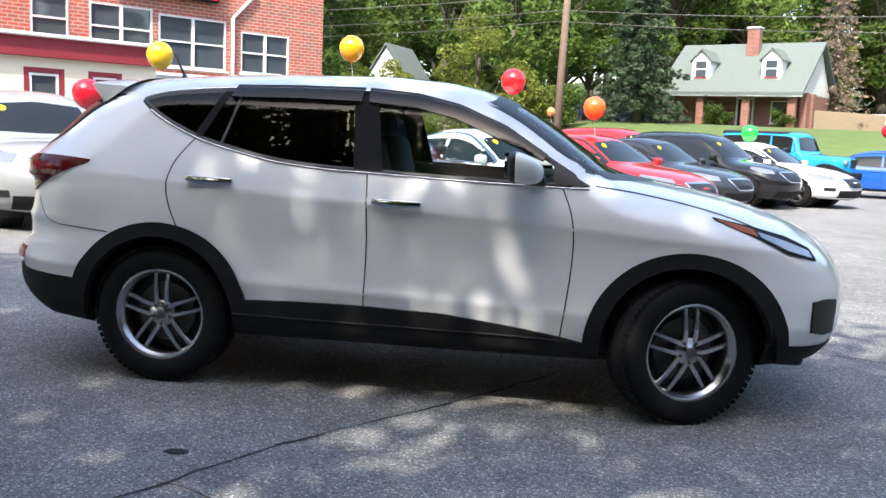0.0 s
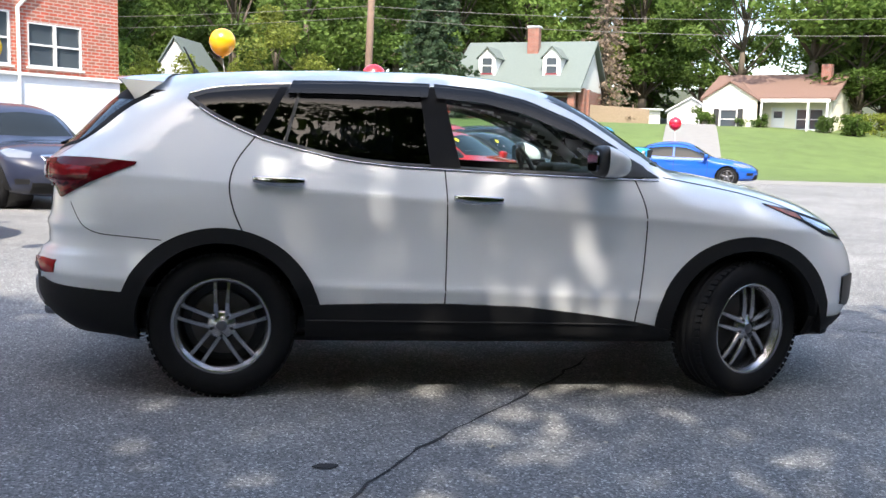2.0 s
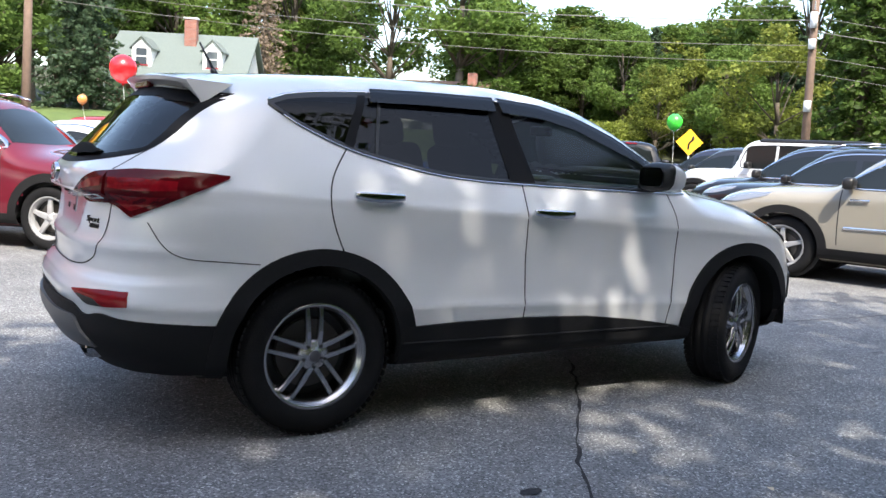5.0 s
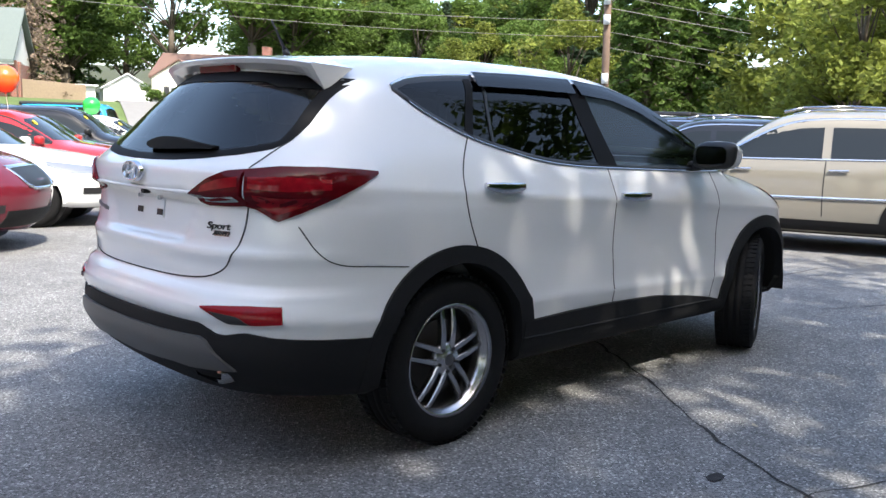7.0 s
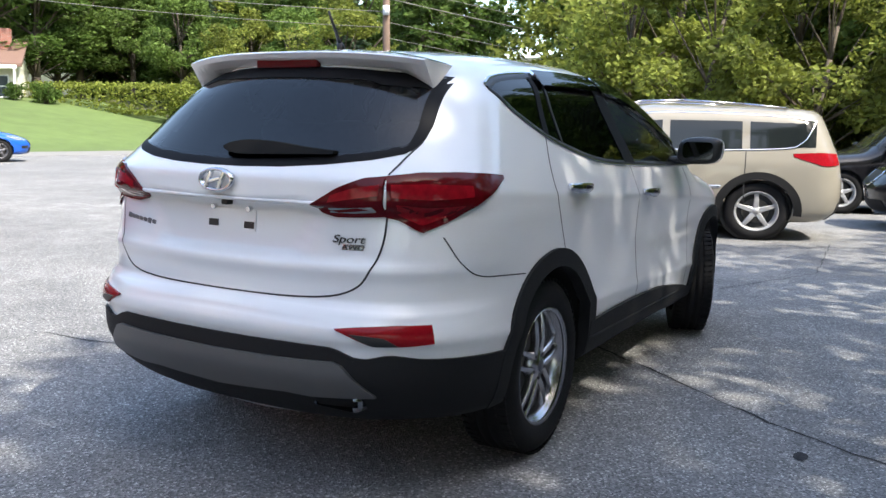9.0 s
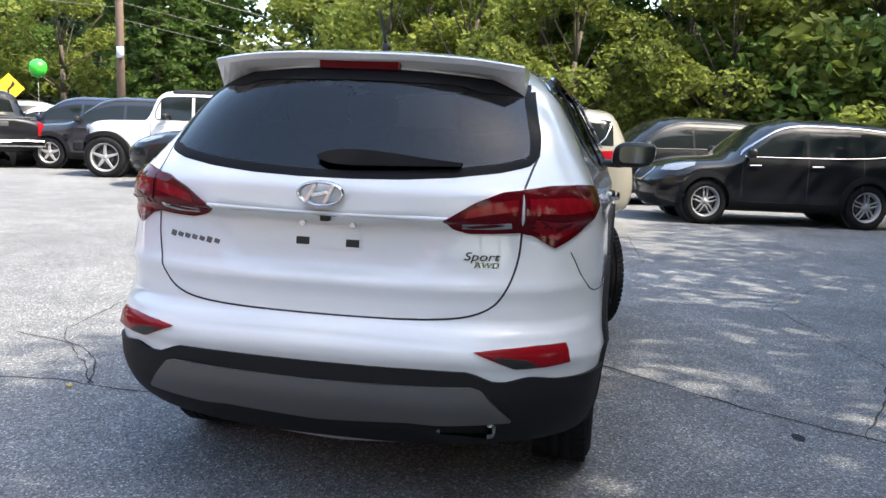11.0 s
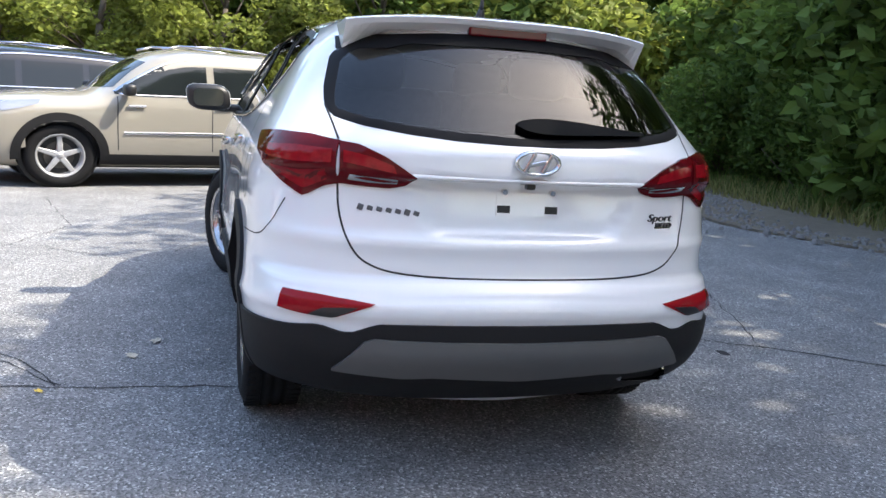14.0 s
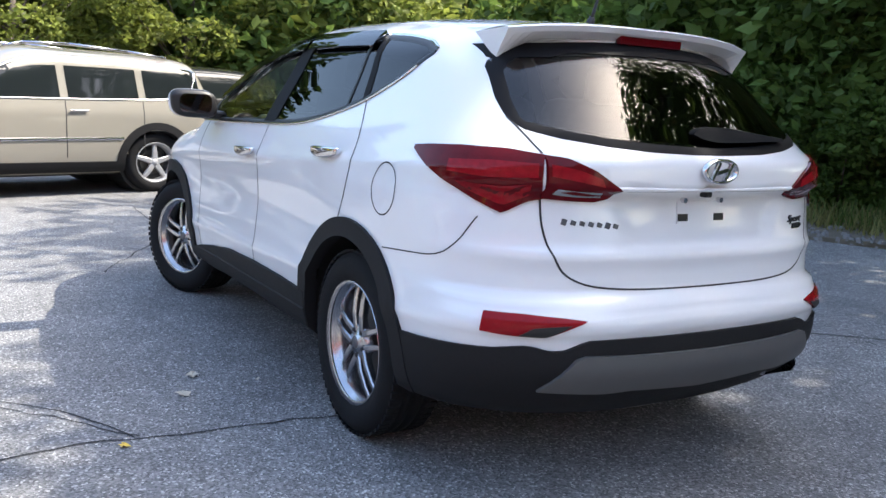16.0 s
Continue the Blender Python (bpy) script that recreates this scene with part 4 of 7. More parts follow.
sheet("forest_floor", [(-60, -8.9), (-14, -9.4), (-4, -8.6), (1, -8.0), (8, -8.0), (13, -9.2), (16.5, -6.5), (16.5, 4), (22, 13.6), (60, 20), (90, -60), (-60, -60)], -0.0, 0.05, FORESTM, "dark leafy forest floor", "ground")


def crack(pts, w, seed):
    """A dark crack in the asphalt: a ragged shallow ribbon of tar and grit."""
    rnd = random.Random(seed)
    p = resample(pts, max(12, int(12 * sum(math.dist(a, b) for a, b in zip(pts[:-1], pts[1:])))))
    t = np.gradient(p, axis=0)
    t /= np.linalg.norm(t, axis=1)[:, None]
    nrm = np.stack([-t[:, 1], t[:, 0]], 1)
    walkoff = np.cumsum([rnd.uniform(-0.012, 0.012) for _ in p]) * 0.7
    vs = []
    for i in range(len(p)):
        a = w * rnd.uniform(0.15, 1.0)
        b = w * rnd.uniform(0.15, 1.0)
        c = p[i] + nrm[i] * (walkoff[i] + rnd.uniform(-0.012, 0.012))
        vs += [(*(c - nrm[i] * a), 0.0025), (*(c + nrm[i] * b), 0.0025)]
    fs = [(2 * i, 2 * i + 1, 2 * i + 3, 2 * i + 2) for i in range(len(p) - 1)]
    ob = mesh_ob("asphalt_crack", vs, fs, TAR, None, "", False)
    return tagged(ob, "dark ragged crack in the asphalt", "crack", "cracks in the asphalt", kind="structure")


crack([(-1.6, -3.2), (-0.77, -2.2), (-0.52, -1.72), (-0.2, -1.25), (0.3, -0.6), (0.7, -0.05)], 0.013, 1)
crack([(-1.2, 2.6), (-1.15, 2.05), (-1.1, 1.8), (-1.14, 1.5), (-1.18, 0.9), (-1.2, 0.2)], 0.008, 2)
crack([(-0.3, 2.6), (-0.48, 2.03), (-0.67, 1.83), (-1.1, 1.6)], 0.006, 3)
crack([(-1.1, 1.6), (-0.2, 2.4), (1.5, 2.6), (3.2, 2.1), (5.0, 2.6)], 0.006, 4)
crack([(2.0, 1.2), (3.5, 0.4), (5.5, 0.3), (7.0, -1.5)], 0.009, 5)
crack([(-0.75, -2.1), (0.6, -2.6), (2.4, -2.2), (4.4, -3.2)], 0.007, 6)
crack([(2.6, 3.6), (2.2, 2.2), (1.6, 1.3)], 0.006, 7)
crack([(-6.0, -1.8), (-3.5, -1.5), (-2.6, -2.3), (-1.2, -2.6)], 0.005, 8)
crack([(3.0, -0.6), (4.5, -1.2), (7.2, -1.0)], 0.008, 9)

LEAFLIT = mat("pale_leaf", (0.42, 0.38, 0.30), 0.8, vary=0.2)
YLEAF = mat("yellow_leaf", (0.6, 0.42, 0.06), 0.7, vary=0.2)


def fallen(x, y, s, a, material, label, seed):
    rnd = random.Random(seed)
    bm = bmesh.new()
    ring = []
    for k in range(10):
        an = 2 * math.pi * k / 10
        r = s * (1 if k % 2 else 0.55) * rnd.uniform(0.7, 1.1)
        ring.append(bm.verts.new((r * math.cos(an) * 1.5, r * math.sin(an), rnd.uniform(0.002, 0.014))))
    c = bm.verts.new((0, 0, 0.004))
    for k in range(10):
        bm.faces.new([c, ring[k], ring[(k + 1) % 10]])
    ob = part("fallen_leaf", bm, material)
    ob.matrix_basis = pose(x, y, 0.003, 0, 0, a)
    return tagged(ob, label, "leaf", "leaves on the asphalt")


fallen(-0.70, 1.33, 0.035, 20, LEAFLIT, "pale dry leaf lying on asphalt", 1)
fallen(-0.455, 1.23, 0.035, -10, LEAFLIT, "pale dry leaf lying on asphalt", 2)
fallen(-1.18, 1.66, 0.02, 40, YLEAF, "small yellow leaf lying on asphalt", 3)
fallen(-0.62, 0.98, 0.016, 0, LEAFLIT, "pale dry leaf lying on asphalt", 4)
rl = random.Random(5)
for k in range(26):
    fallen(rl.uniform(-2.5, 6), rl.uniform(-6, -1.2), rl.uniform(0.008, 0.022), rl.uniform(0, 180), rl.choice((LEAFLIT, LEAFLIT, YLEAF)), "small dry leaf lying on asphalt", 10 + k)
bm = bmesh.new()
for k in range(9):
    bm.verts.new((-0.816 + 0.05 * math.cos(k * 0.698) * (1 + 0.3 * (k % 2)), -1.785 + 0.03 * math.sin(k * 0.698), 0.0035))
bm.faces.new(bm.verts[:])
tagged(part("tar_spot", bm, TAR), "small dark tar spot on asphalt", "stain", kind="structure")


# ---- other parked cars ----
STYLES = {
    "suv": dict(
        top=[(-2.35, 1.35), (-2.1, 1.60), (-1.8, 1.66), (-1.0, 1.70), (-0.2, 1.70), (0.2, 1.63), (0.55, 1.42), (0.95, 1.12), (1.1, 1.08), (1.6, 1.03), (2.0, 0.92), (2.3, 0.72)],
        width=[(0.2, 0.80), (0.35, 0.89), (0.6, 0.91), (0.95, 0.90), (1.08, 0.86), (1.35, 0.77), (1.6, 0.69), (1.75, 0.67)],
        rear=[(0.2, -2.15), (0.4, -2.33), (0.65, -2.36), (1.0, -2.32), (1.15, -2.26), (1.6, -2.02), (1.75, -1.95)],
        nose=[(0.2, 2.12), (0.4, 2.28), (0.6, 2.32), (0.85, 2.28), (1.05, 2.1), (1.75, 1.3)],
        wtop=[(-1.85, 1.50), (-1.6, 1.56), (-0.9, 1.60), (-0.25, 1.60), (0.1, 1.55), (0.4, 1.40), (0.8, 1.14)],
        wbot=[(-1.75, 1.18), (-1.5, 1.13), (-0.9, 1.10), (-0.25, 1.09), (0.1, 1.085), (0.4, 1.08), (0.8, 1.08)],
        splits=(-1.25, -0.32), wx=(-1.36, 1.36), R=0.36, ws=(1.55, 1.14), rw=(1.52, 1.15), wsx=0.62),
    "wagon": dict(
        top=[(-2.4, 1.42), (-2.25, 1.60), (-2.05, 1.69), (-1.0, 1.735), (-0.2, 1.735), (0.2, 1.67), (0.55, 1.47), (0.92, 1.17), (1.06, 1.135), (1.6, 1.10), (2.05, 1.02), (2.28, 0.86), (2.36, 0.7)],
        width=[(0.2, 0.80), (0.35, 0.90), (0.6, 0.925), (0.95, 0.915), (1.1, 0.88), (1.35, 0.80), (1.6, 0.73), (1.78, 0.70)],
        rear=[(0.2, -2.18), (0.4, -2.38), (0.65, -2.42), (1.0, -2.38), (1.15, -2.34), (1.6, -2.17), (1.78, -2.1)],
        nose=[(0.2, 2.16), (0.4, 2.32), (0.6, 2.37), (0.95, 2.35), (1.08, 2.22), (1.75, 1.3)],
        wtop=[(-2.02, 1.53), (-1.7, 1.585), (-0.9, 1.62), (-0.25, 1.62), (0.1, 1.575), (0.4, 1.43), (0.8, 1.16)],
        wbot=[(-1.85, 1.20), (-1.5, 1.16), (-0.9, 1.14), (-0.25, 1.13), (0.1, 1.125), (0.4, 1.12), (0.8, 1.12)],
        splits=(-1.22, -0.3), wx=(-1.38, 1.38), R=0.375, ws=(1.58, 1.18), rw=(1.56, 1.18), wsx=0.62),
    "sedan": dict(
        top=[(-2.45, 0.90), (-2.2, 1.03), (-1.85, 1.08), (-1.55, 1.12), (-1.0, 1.36), (-0.5, 1.45), (-0.1, 1.46), (0.25, 1.40), (0.7, 1.15), (1.0, 0.98), (1.2, 0.95), (1.7, 0.88), (2.1, 0.77), (2.4, 0.6)],
        width=[(0.15, 0.80), (0.3, 0.89), (0.6, 0.92), (0.85, 0.91), (0.95, 0.86), (1.15, 0.74), (1.4, 0.60), (1.5, 0.57)],
        rear=[(0.15, -2.2), (0.35, -2.4), (0.6, -2.43), (0.9, -2.38), (1.0, -2.3), (1.5, -1.5)],
        nose=[(0.15, 2.2), (0.3, 2.36), (0.5, 2.4), (0.7, 2.35), (0.9, 2.1), (1.5, 1.0)],
        wtop=[(-1.45, 1.11), (-1.1, 1.28), (-0.6, 1.37), (-0.1, 1.38), (0.2, 1.32), (0.5, 1.17), (0.85, 0.97)],
        wbot=[(-1.4, 1.05), (-1.0, 0.98), (-0.6, 0.96), (-0.1, 0.95), (0.2, 0.945), (0.5, 0.94), (0.85, 0.935)],
        splits=(-0.28,), wx=(-1.42, 1.40), R=0.34, ws=(1.36, 0.98), rw=(1.30, 1.10), wsx=0.4),
    "boxy": dict(
        top=[(-2.1, 1.70), (-1.95, 1.80), (-1.0, 1.83), (0.25, 1.82), (0.42, 1.74), (0.62, 1.32), (0.72, 1.22), (0.85, 1.20), (1.6, 1.17), (1.85, 1.12), (1.95, 0.9)],
        width=[(0.3, 0.62), (0.5, 0.74), (0.8, 0.78), (1.15, 0.78), (1.25, 0.76), (1.7, 0.70), (1.85, 0.68)],
        rear=[(0.3, -1.95), (0.5, -2.02), (1.2, -2.02), (1.85, -1.95)],
        nose=[(0.3, 1.75), (0.5, 1.88), (0.9, 1.92), (1.15, 1.88), (1.3, 1.6), (1.85, 0.9)],
        wtop=[(-1.85, 1.66), (-1.0, 1.70), (-0.3, 1.70), (0.25, 1.68), (0.36, 1.64)],
        wbot=[(-1.85, 1.26), (-1.0, 1.24), (-0.3, 1.22), (0.25, 1.22), (0.52, 1.22)],
        splits=(-1.1, -0.3), wx=(-1.4, 1.45), R=0.41, ws=(1.70, 1.27), rw=(1.66, 1.27), wsx=0.2),
    "pickup": dict(
        top=[(-2.75, 1.10), (-2.6, 1.13), (-1.0, 1.14), (-0.8, 1.14), (-0.72, 1.66), (-0.5, 1.76), (0.4, 1.77), (0.7, 1.68), (1.15, 1.25), (1.35, 1.18), (2.1, 1.10), (2.4, 0.95), (2.55, 0.8)],
        width=[(0.3, 0.80), (0.5, 0.90), (0.8, 0.92), (1.05, 0.91), (1.15, 0.87), (1.5, 0.72), (1.8, 0.64)],
        rear=[(0.3, -2.5), (0.5, -2.66), (0.9, -2.68), (1.1, -2.66), (1.2, -0.9), (1.8, -0.7)],
        nose=[(0.3, 2.35), (0.5, 2.5), (0.8, 2.52), (1.0, 2.45), (1.2, 2.1), (1.8, 1.2)],
        wtop=[(-0.6, 1.62), (-0.2, 1.67), (0.4, 1.67), (0.65, 1.58), (1.0, 1.25)],
        wbot=[(-0.66, 1.20), (-0.2, 1.18), (0.4, 1.17), (0.65, 1.165), (1.0, 1.16)],
        splits=(0.0,), wx=(-1.62, 1.58), R=0.38, ws=(1.66, 1.24), rw=(1.66, 1.22), wsx=0.9),
}
SHELLS = {}
for key, d in STYLES.items():
    boxy = key == "boxy"
    SHELLS[key] = Shell(d["top"], d["width"], d["rear"], d["nose"], floor=0.36 if key in ("boxy", "pickup") else 0.2, dr=0.25 if key in ("boxy", "pickup") else 0.5, df=0.4 if boxy else 0.5 if key == "wagon" else 0.8, dt=0.14 if boxy else 0.22, nr=4 if boxy or key == "pickup" else 3, nf=3 if boxy or key == "wagon" else 2.4, mid=0.75, ends=(-1.4 if key != "pickup" else -1.8, 1.35 if key != "sedan" else 1.3))

GRIDS = {}


def parked_car(name, style, paint, label, x, y, heading, wheel="front", scale=(1, 1, 1), clad=False, rails=False, tag=False, chrome=False, group="cars for sale on the lot", spokes="single", rim=None, fender=False):
    """A parked car whose named wheel (front or rear axle centre) stands at x, y."""
    d, sh = STYLES[style], SHELLS[style]
    root = tagged(new(name, None), label, "truck" if style == "pickup" else "car", group)
    pm = mat_cache(paint)
    if style not in GRIDS:
        v, f = sh.grid(0.055, 64)
        c = v[f].mean(1)
        cut = np.zeros(len(f), bool)
        for wx in d["wx"]:
            cut |= (np.hypot(c[:, 0] - wx, c[:, 2] - d["R"]) < d["R"] + 0.045) & (np.abs(c[:, 1]) > 0.5)
        GRIDS[style] = (v, f[~cut])
    v, f = GRIDS[style]
    mesh_ob("body", v, f, pm, root)
    for s in (-1, 1):
        sm = sh.side(s)
        wt, wb = d["wtop"], d["wbot"]
        tx = lambda q: (q, float(np.interp(q, [p[0] for p in wt], [p[1] for p in wt])))  # noqa: E731
        bx = lambda q: (q, float(np.interp(q, [p[0] for p in wb], [p[1] for p in wb])))  # noqa: E731
        edges = [wt[0][0], *d["splits"], wt[-1][0]]
        for a, b in zip(edges[:-1], edges[1:]):
            g = 0.03 if style != "wagon" else 0.045
            ta = [tx(q) for q in np.linspace(a + (g if a != edges[0] else 0), b - (g if b != edges[-1] else 0), 10)]
            ba = [bx(q) for q in np.linspace(a + (g if a != edges[0] else 0.02), b - (g if b != edges[-1] else 0), 10)]
            patch("side_window", sm, ta, ba, 12, 5, 0.004, DARKGLASS, root, "", 0.006)
        strip("window_trim", sm, list(wt) + list(wb)[::-1], 0.022, 0.003, CHROME if chrome else BLACK, root, 70, True, rounds=1)
        for q in (*d["splits"], 0.78 if style != "boxy" else 0.55):
            strip("door_gap", sm, [(q, bx(min(max(q, wb[0][0]), wb[-1][0]))[1] - 0.02), (q + 0.01, 0.75), (q, d["R"] + 0.08)], 0.012, 0.001, SEAM, root, 12, high=0.001)
        for q in [p - 0.14 for p in (*d["splits"][-1:], 0.72)] if style != "boxy" else [-0.45, 0.35]:
            zz = bx(q)[1] - 0.13
            strip("door_handle", sm, [(q - 0.1, zz), (q + 0.1, zz - 0.005)], 0.03, 0.012, CHROME if chrome else pm, root, 8, high=0.015)
        if style == "wagon":
            strip("door_moulding", sm, [(-0.95, 0.68), (0.72, 0.66)], 0.035, 0.008, CHROME if chrome and paint == GOLD else pm, root, 16, high=0.006)
        top = d["R"] + 0.03 if clad else d["R"] - 0.06
        lo = SHELLS[style].floor + 0.03
        patch("sill", sm, [(d["wx"][0] + d["R"] + 0.03, top), (d["wx"][1] - d["R"] - 0.03, top)], [(d["wx"][0] + d["R"] + 0.03, lo), (d["wx"][1] - d["R"] - 0.03, lo)], 14, 4, 0.012, CLAD, root, "", 0.02)
        for wx in d["wx"]:
            ang = np.radians(np.linspace(-5, 185, 22))
            r = d["R"]
            ro = 0.13 if clad else 0.075
            out = np.stack([wx + (r + ro) * np.cos(ang), r + (r + ro) * np.sin(ang)], 1)
            inn = np.stack([wx + (r + 0.035) * np.cos(ang), r + (r + 0.035) * np.sin(ang)], 1)
            patch("wheel_arch", sm, out, inn, 22, 3, 0.012 if not fender else 0.10, CLAD if clad else pm, root, "", 0.12)
            bm = bmesh.new()
            add_tube(bm, (wx, s * 0.40, r + 0.02), (wx, s * 0.78, r + 0.02), r + 0.05, r + 0.05, 20)
            part("wheel_housing", bm, BLACK, root)
        # mirror
        bm = bmesh.new()
        mx = wt[-1][0] - 0.12
        yy = float(sh.half(np.array([mx]), np.array([bx(mx)[1]]))[0])
        add_box(bm, (mx, s * (yy + 0.12), bx(mx)[1] + 0.06), (0.12, 0.2, 0.14), 0.04)
        part("mirror", bm, pm if not clad else BLACK, root, smooth=True)
        # lamps
        if style == "boxy":
            v2, f2 = lathe([(0.0, -0.02), (0.08, -0.015), (0.09, 0.0), (0.09, 0.06)], 20)
            hl = mesh_ob("headlamp", v2, f2, CLEARLENS, root)
            hl.matrix_basis = pose(1.90, s * 0.5, 0.98, 0, 0, 90)
            bm = bmesh.new()
            add_box(bm, (-2.03, s * 0.62, 0.95), (0.06, 0.12, 0.2), 0.02)
            part("tail_lamp", bm, REDLENS, root)
        else:
            np_ = sh.polar(s, 1.2, False)
            zh = {"suv": 0.88, "wagon": 0.93, "sedan": 0.72, "pickup": 0.92}[style]
            patch("headlamp", np_, [(66, zh + 0.09), (52, zh + 0.07), (34, zh + 0.03)], [(66, zh + 0.04), (52, zh - 0.05), (34, zh - 0.06)], 12, 5, 0.006, CLEARLENS, root, "", 0.02)
            patch("fog_lamp", np_, [(46, 0.5), (34, 0.5)], [(46, 0.42), (34, 0.42)], 6, 3, 0.006, BLACK, root, "", 0.02)
            bk = sh.polar(s, -1.2, True)
            zr = {"suv": 1.02, "wagon": 1.06, "sedan": 0.84, "pickup": 0.88}[style]
            patch("tail_lamp", bk, [(58, zr + 0.06), (45, zr + 0.08), (32, zr + 0.07)] if style != "pickup" else [(32, zr + 0.16), (30, zr + 0.16), (27, zr + 0.16)], [(58, zr + 0.02), (45, zr - 0.09), (32, zr - 0.07)] if style != "pickup" else [(32, zr - 0.15), (30, zr - 0.15), (27, zr - 0.15)], 12, 5, 0.008, REDLENS, root, "", 0.02)
        if rails:
            bm = bmesh.new()
            lift = 0.035 if style == "wagon" else 0.0
            pts = [(a, za + lift) for a, za in ((-1.7, 1.655), (-1.2, 1.70), (-0.5, 1.735), (0.0, 1.715), (0.2, 1.66))]
            for (a, za), (b, zb) in zip(pts[:-1], pts[1:]):
                add_tube(bm, (a, s * 0.56, za), (b, s * 0.56, zb), 0.018, 0.018, 8)
            part("roof_rail", bm, ALLOY_DARK if not chrome else ALLOY, root, smooth=True)
    fr, bk = sh.end(False, 0.0), sh.end(True, -0.6)
    z1, z0 = d["ws"]
    w1, w0 = 0.56, 0.68
    patch("windscreen", fr, [(-w1, z1 - 0.05), (0, z1), (w1, z1 - 0.05)], [(-w0, z0 + 0.02), (0, z0), (w0, z0 + 0.02)], 16, 7, 0.004, DARKGLASS, root, "", 0.006)
    z1, z0 = d["rw"]
    patch("rear_window", bk, [(-0.5, z1 - 0.03), (0, z1), (0.5, z1 - 0.03)], [(-0.6, z0 + 0.02), (0, z0), (0.6, z0 + 0.02)], 16, 7, 0.004, DARKGLASS, root, "", 0.006)
    if style == "boxy":
        for k in range(7):
            bm = bmesh.new()
            add_box(bm, (1.925, -0.24 + 0.08 * k, 0.97), (0.03, 0.035, 0.26), 0.008)
            part("grille_slot", bm, BLACK, root)
        box("front_bumper", (2.02, 0, 0.62), (0.22, 1.6, 0.2), CLAD, root, 0.04)
        box("rear_bumper", (-2.1, 0, 0.6), (0.18, 1.5, 0.2), CLAD, root, 0.04)
        box("hardtop", (-0.9, 0, 1.775), (2.1, 1.3, 0.12), BLACK, root, 0.05)
    else:
        zg = {"suv": 0.78, "wagon": 0.82, "sedan": 0.62, "pickup": 0.85}[style]
        patch("grille", fr, [(-0.42, zg + 0.08), (0, zg + 0.09), (0.42, zg + 0.08)], [(-0.34, zg - 0.13), (0, zg - 0.14), (0.34, zg - 0.13)], 14, 5, 0.006, BLACK, root, "", 0.02)
        strip("grille_trim", fr, [(-0.42, zg + 0.08), (0, zg + 0.09), (0.42, zg + 0.08), (0.34, zg - 0.13), (0, zg - 0.14), (-0.34, zg - 0.13)], 0.03, 0.006, CHROME, root, 50, True, rounds=1, high=0.012)
        patch("lower_intake", fr, [(-0.6, 0.44), (0, 0.43), (0.6, 0.44)], [(-0.6, 0.27), (0, 0.26), (0.6, 0.27)] if style != "pickup" else [(-0.6, 0.4), (0, 0.4), (0.6, 0.4)], 14, 4, 0.008, CLAD, root, "", 0.02)
        patch("rear_valance", bk, [(-0.7, 0.5), (0, 0.5), (0.7, 0.5)], [(-0.7, 0.28), (0, 0.27), (0.7, 0.28)] if style != "pickup" else [(-0.7, 0.42), (0, 0.42), (0.7, 0.42)], 14, 4, 0.01, CLAD, root, "", 0.02)
    if style == "pickup":
        box("rear_bumper", (-2.74, 0, 0.56), (0.2, 1.75, 0.17), CHROME, root, 0.04, "chrome step bumper")
        box("bed_cover", (-1.7, 0, 1.12), (1.76, 1.5, 0.03), BLACK, root, 0.01)
        box("brake_lamp", (-0.72, 0, 1.70), (0.05, 0.3, 0.03), REDBRIGHT, root, 0.006)
        box("tailgate_handle", (-2.69, 0, 0.98), (0.02, 0.26, 0.1), GUNM, root, 0.01)
        box("plate_bar", (-2.85, 0, 0.60), (0.01, 0.31, 0.05), PAPER, root)
    if tag:
        v2, f2 = lathe([(0.0, -0.004), (0.055, -0.004), (0.055, 0.004)], 16)
        for k in range(1):
            st = mesh_ob("price_sticker", v2, f2, YELLOW, root, "round yellow price sticker", False)
            zz = d["ws"][0] - 0.1
            px = fr(np.array([[-0.42, zz]]), 0.012)[0]
            st.matrix_basis = pose(px[0], px[1], px[2], 0, 0, 90) @ pose(0, 0, 0, -50)
    for k, wx in enumerate(d["wx"]):
        for s in (-1, 1):
            wheel_parts(root, wx, s * (0.78 if style != "boxy" else 0.80), s, R=d["R"], rim=d["R"] - 0.125, w=0.22, seg=40, spokes=spokes, rim_mat=rim or RIM_SILVER, fine=False)
    ax = d["wx"][1] if wheel == "front" else d["wx"][0]
    h = math.radians(heading)
    root.matrix_basis = pose(x - ax * scale[0] * math.cos(h), y - ax * scale[0] * math.sin(h), 0, 0, 0, heading) @ Matrix.Diagonal((*scale, 1))
    return root


GUNM = mat("dark_grey_plastic", (0.06, 0.06, 0.065), 0.5)
YELLOW = mat("yellow_sticker", (0.85, 0.65, 0.03), 0.5, vary=0.05)
SILVERP, NAVY, MAROON, WHITEP = (0.27, 0.285, 0.3), (0.025, 0.03, 0.055), (0.115, 0.008, 0.018), (0.78, 0.79, 0.79)
REDP, BLACKP, GUN, CYAN, BLUEP, GOLD = (0.42, 0.018, 0.022), (0.008, 0.008, 0.010), (0.022, 0.024, 0.03), (0.01, 0.29, 0.58), (0.008, 0.085, 0.42), (0.26, 0.24, 0.2)
# the row before the brick building
parked_car("silver_crossover", "suv", SILVERP, "silver crossover parked on the asphalt lot", -5.7, 5.2, -46, clad=True, tag=True)
parked_car("navy_crossover", "suv", NAVY, "dark navy crossover parked beside a brick building", -5.5, 9.8, -48, scale=(0.96, 0.98, 0.98), clad=True)
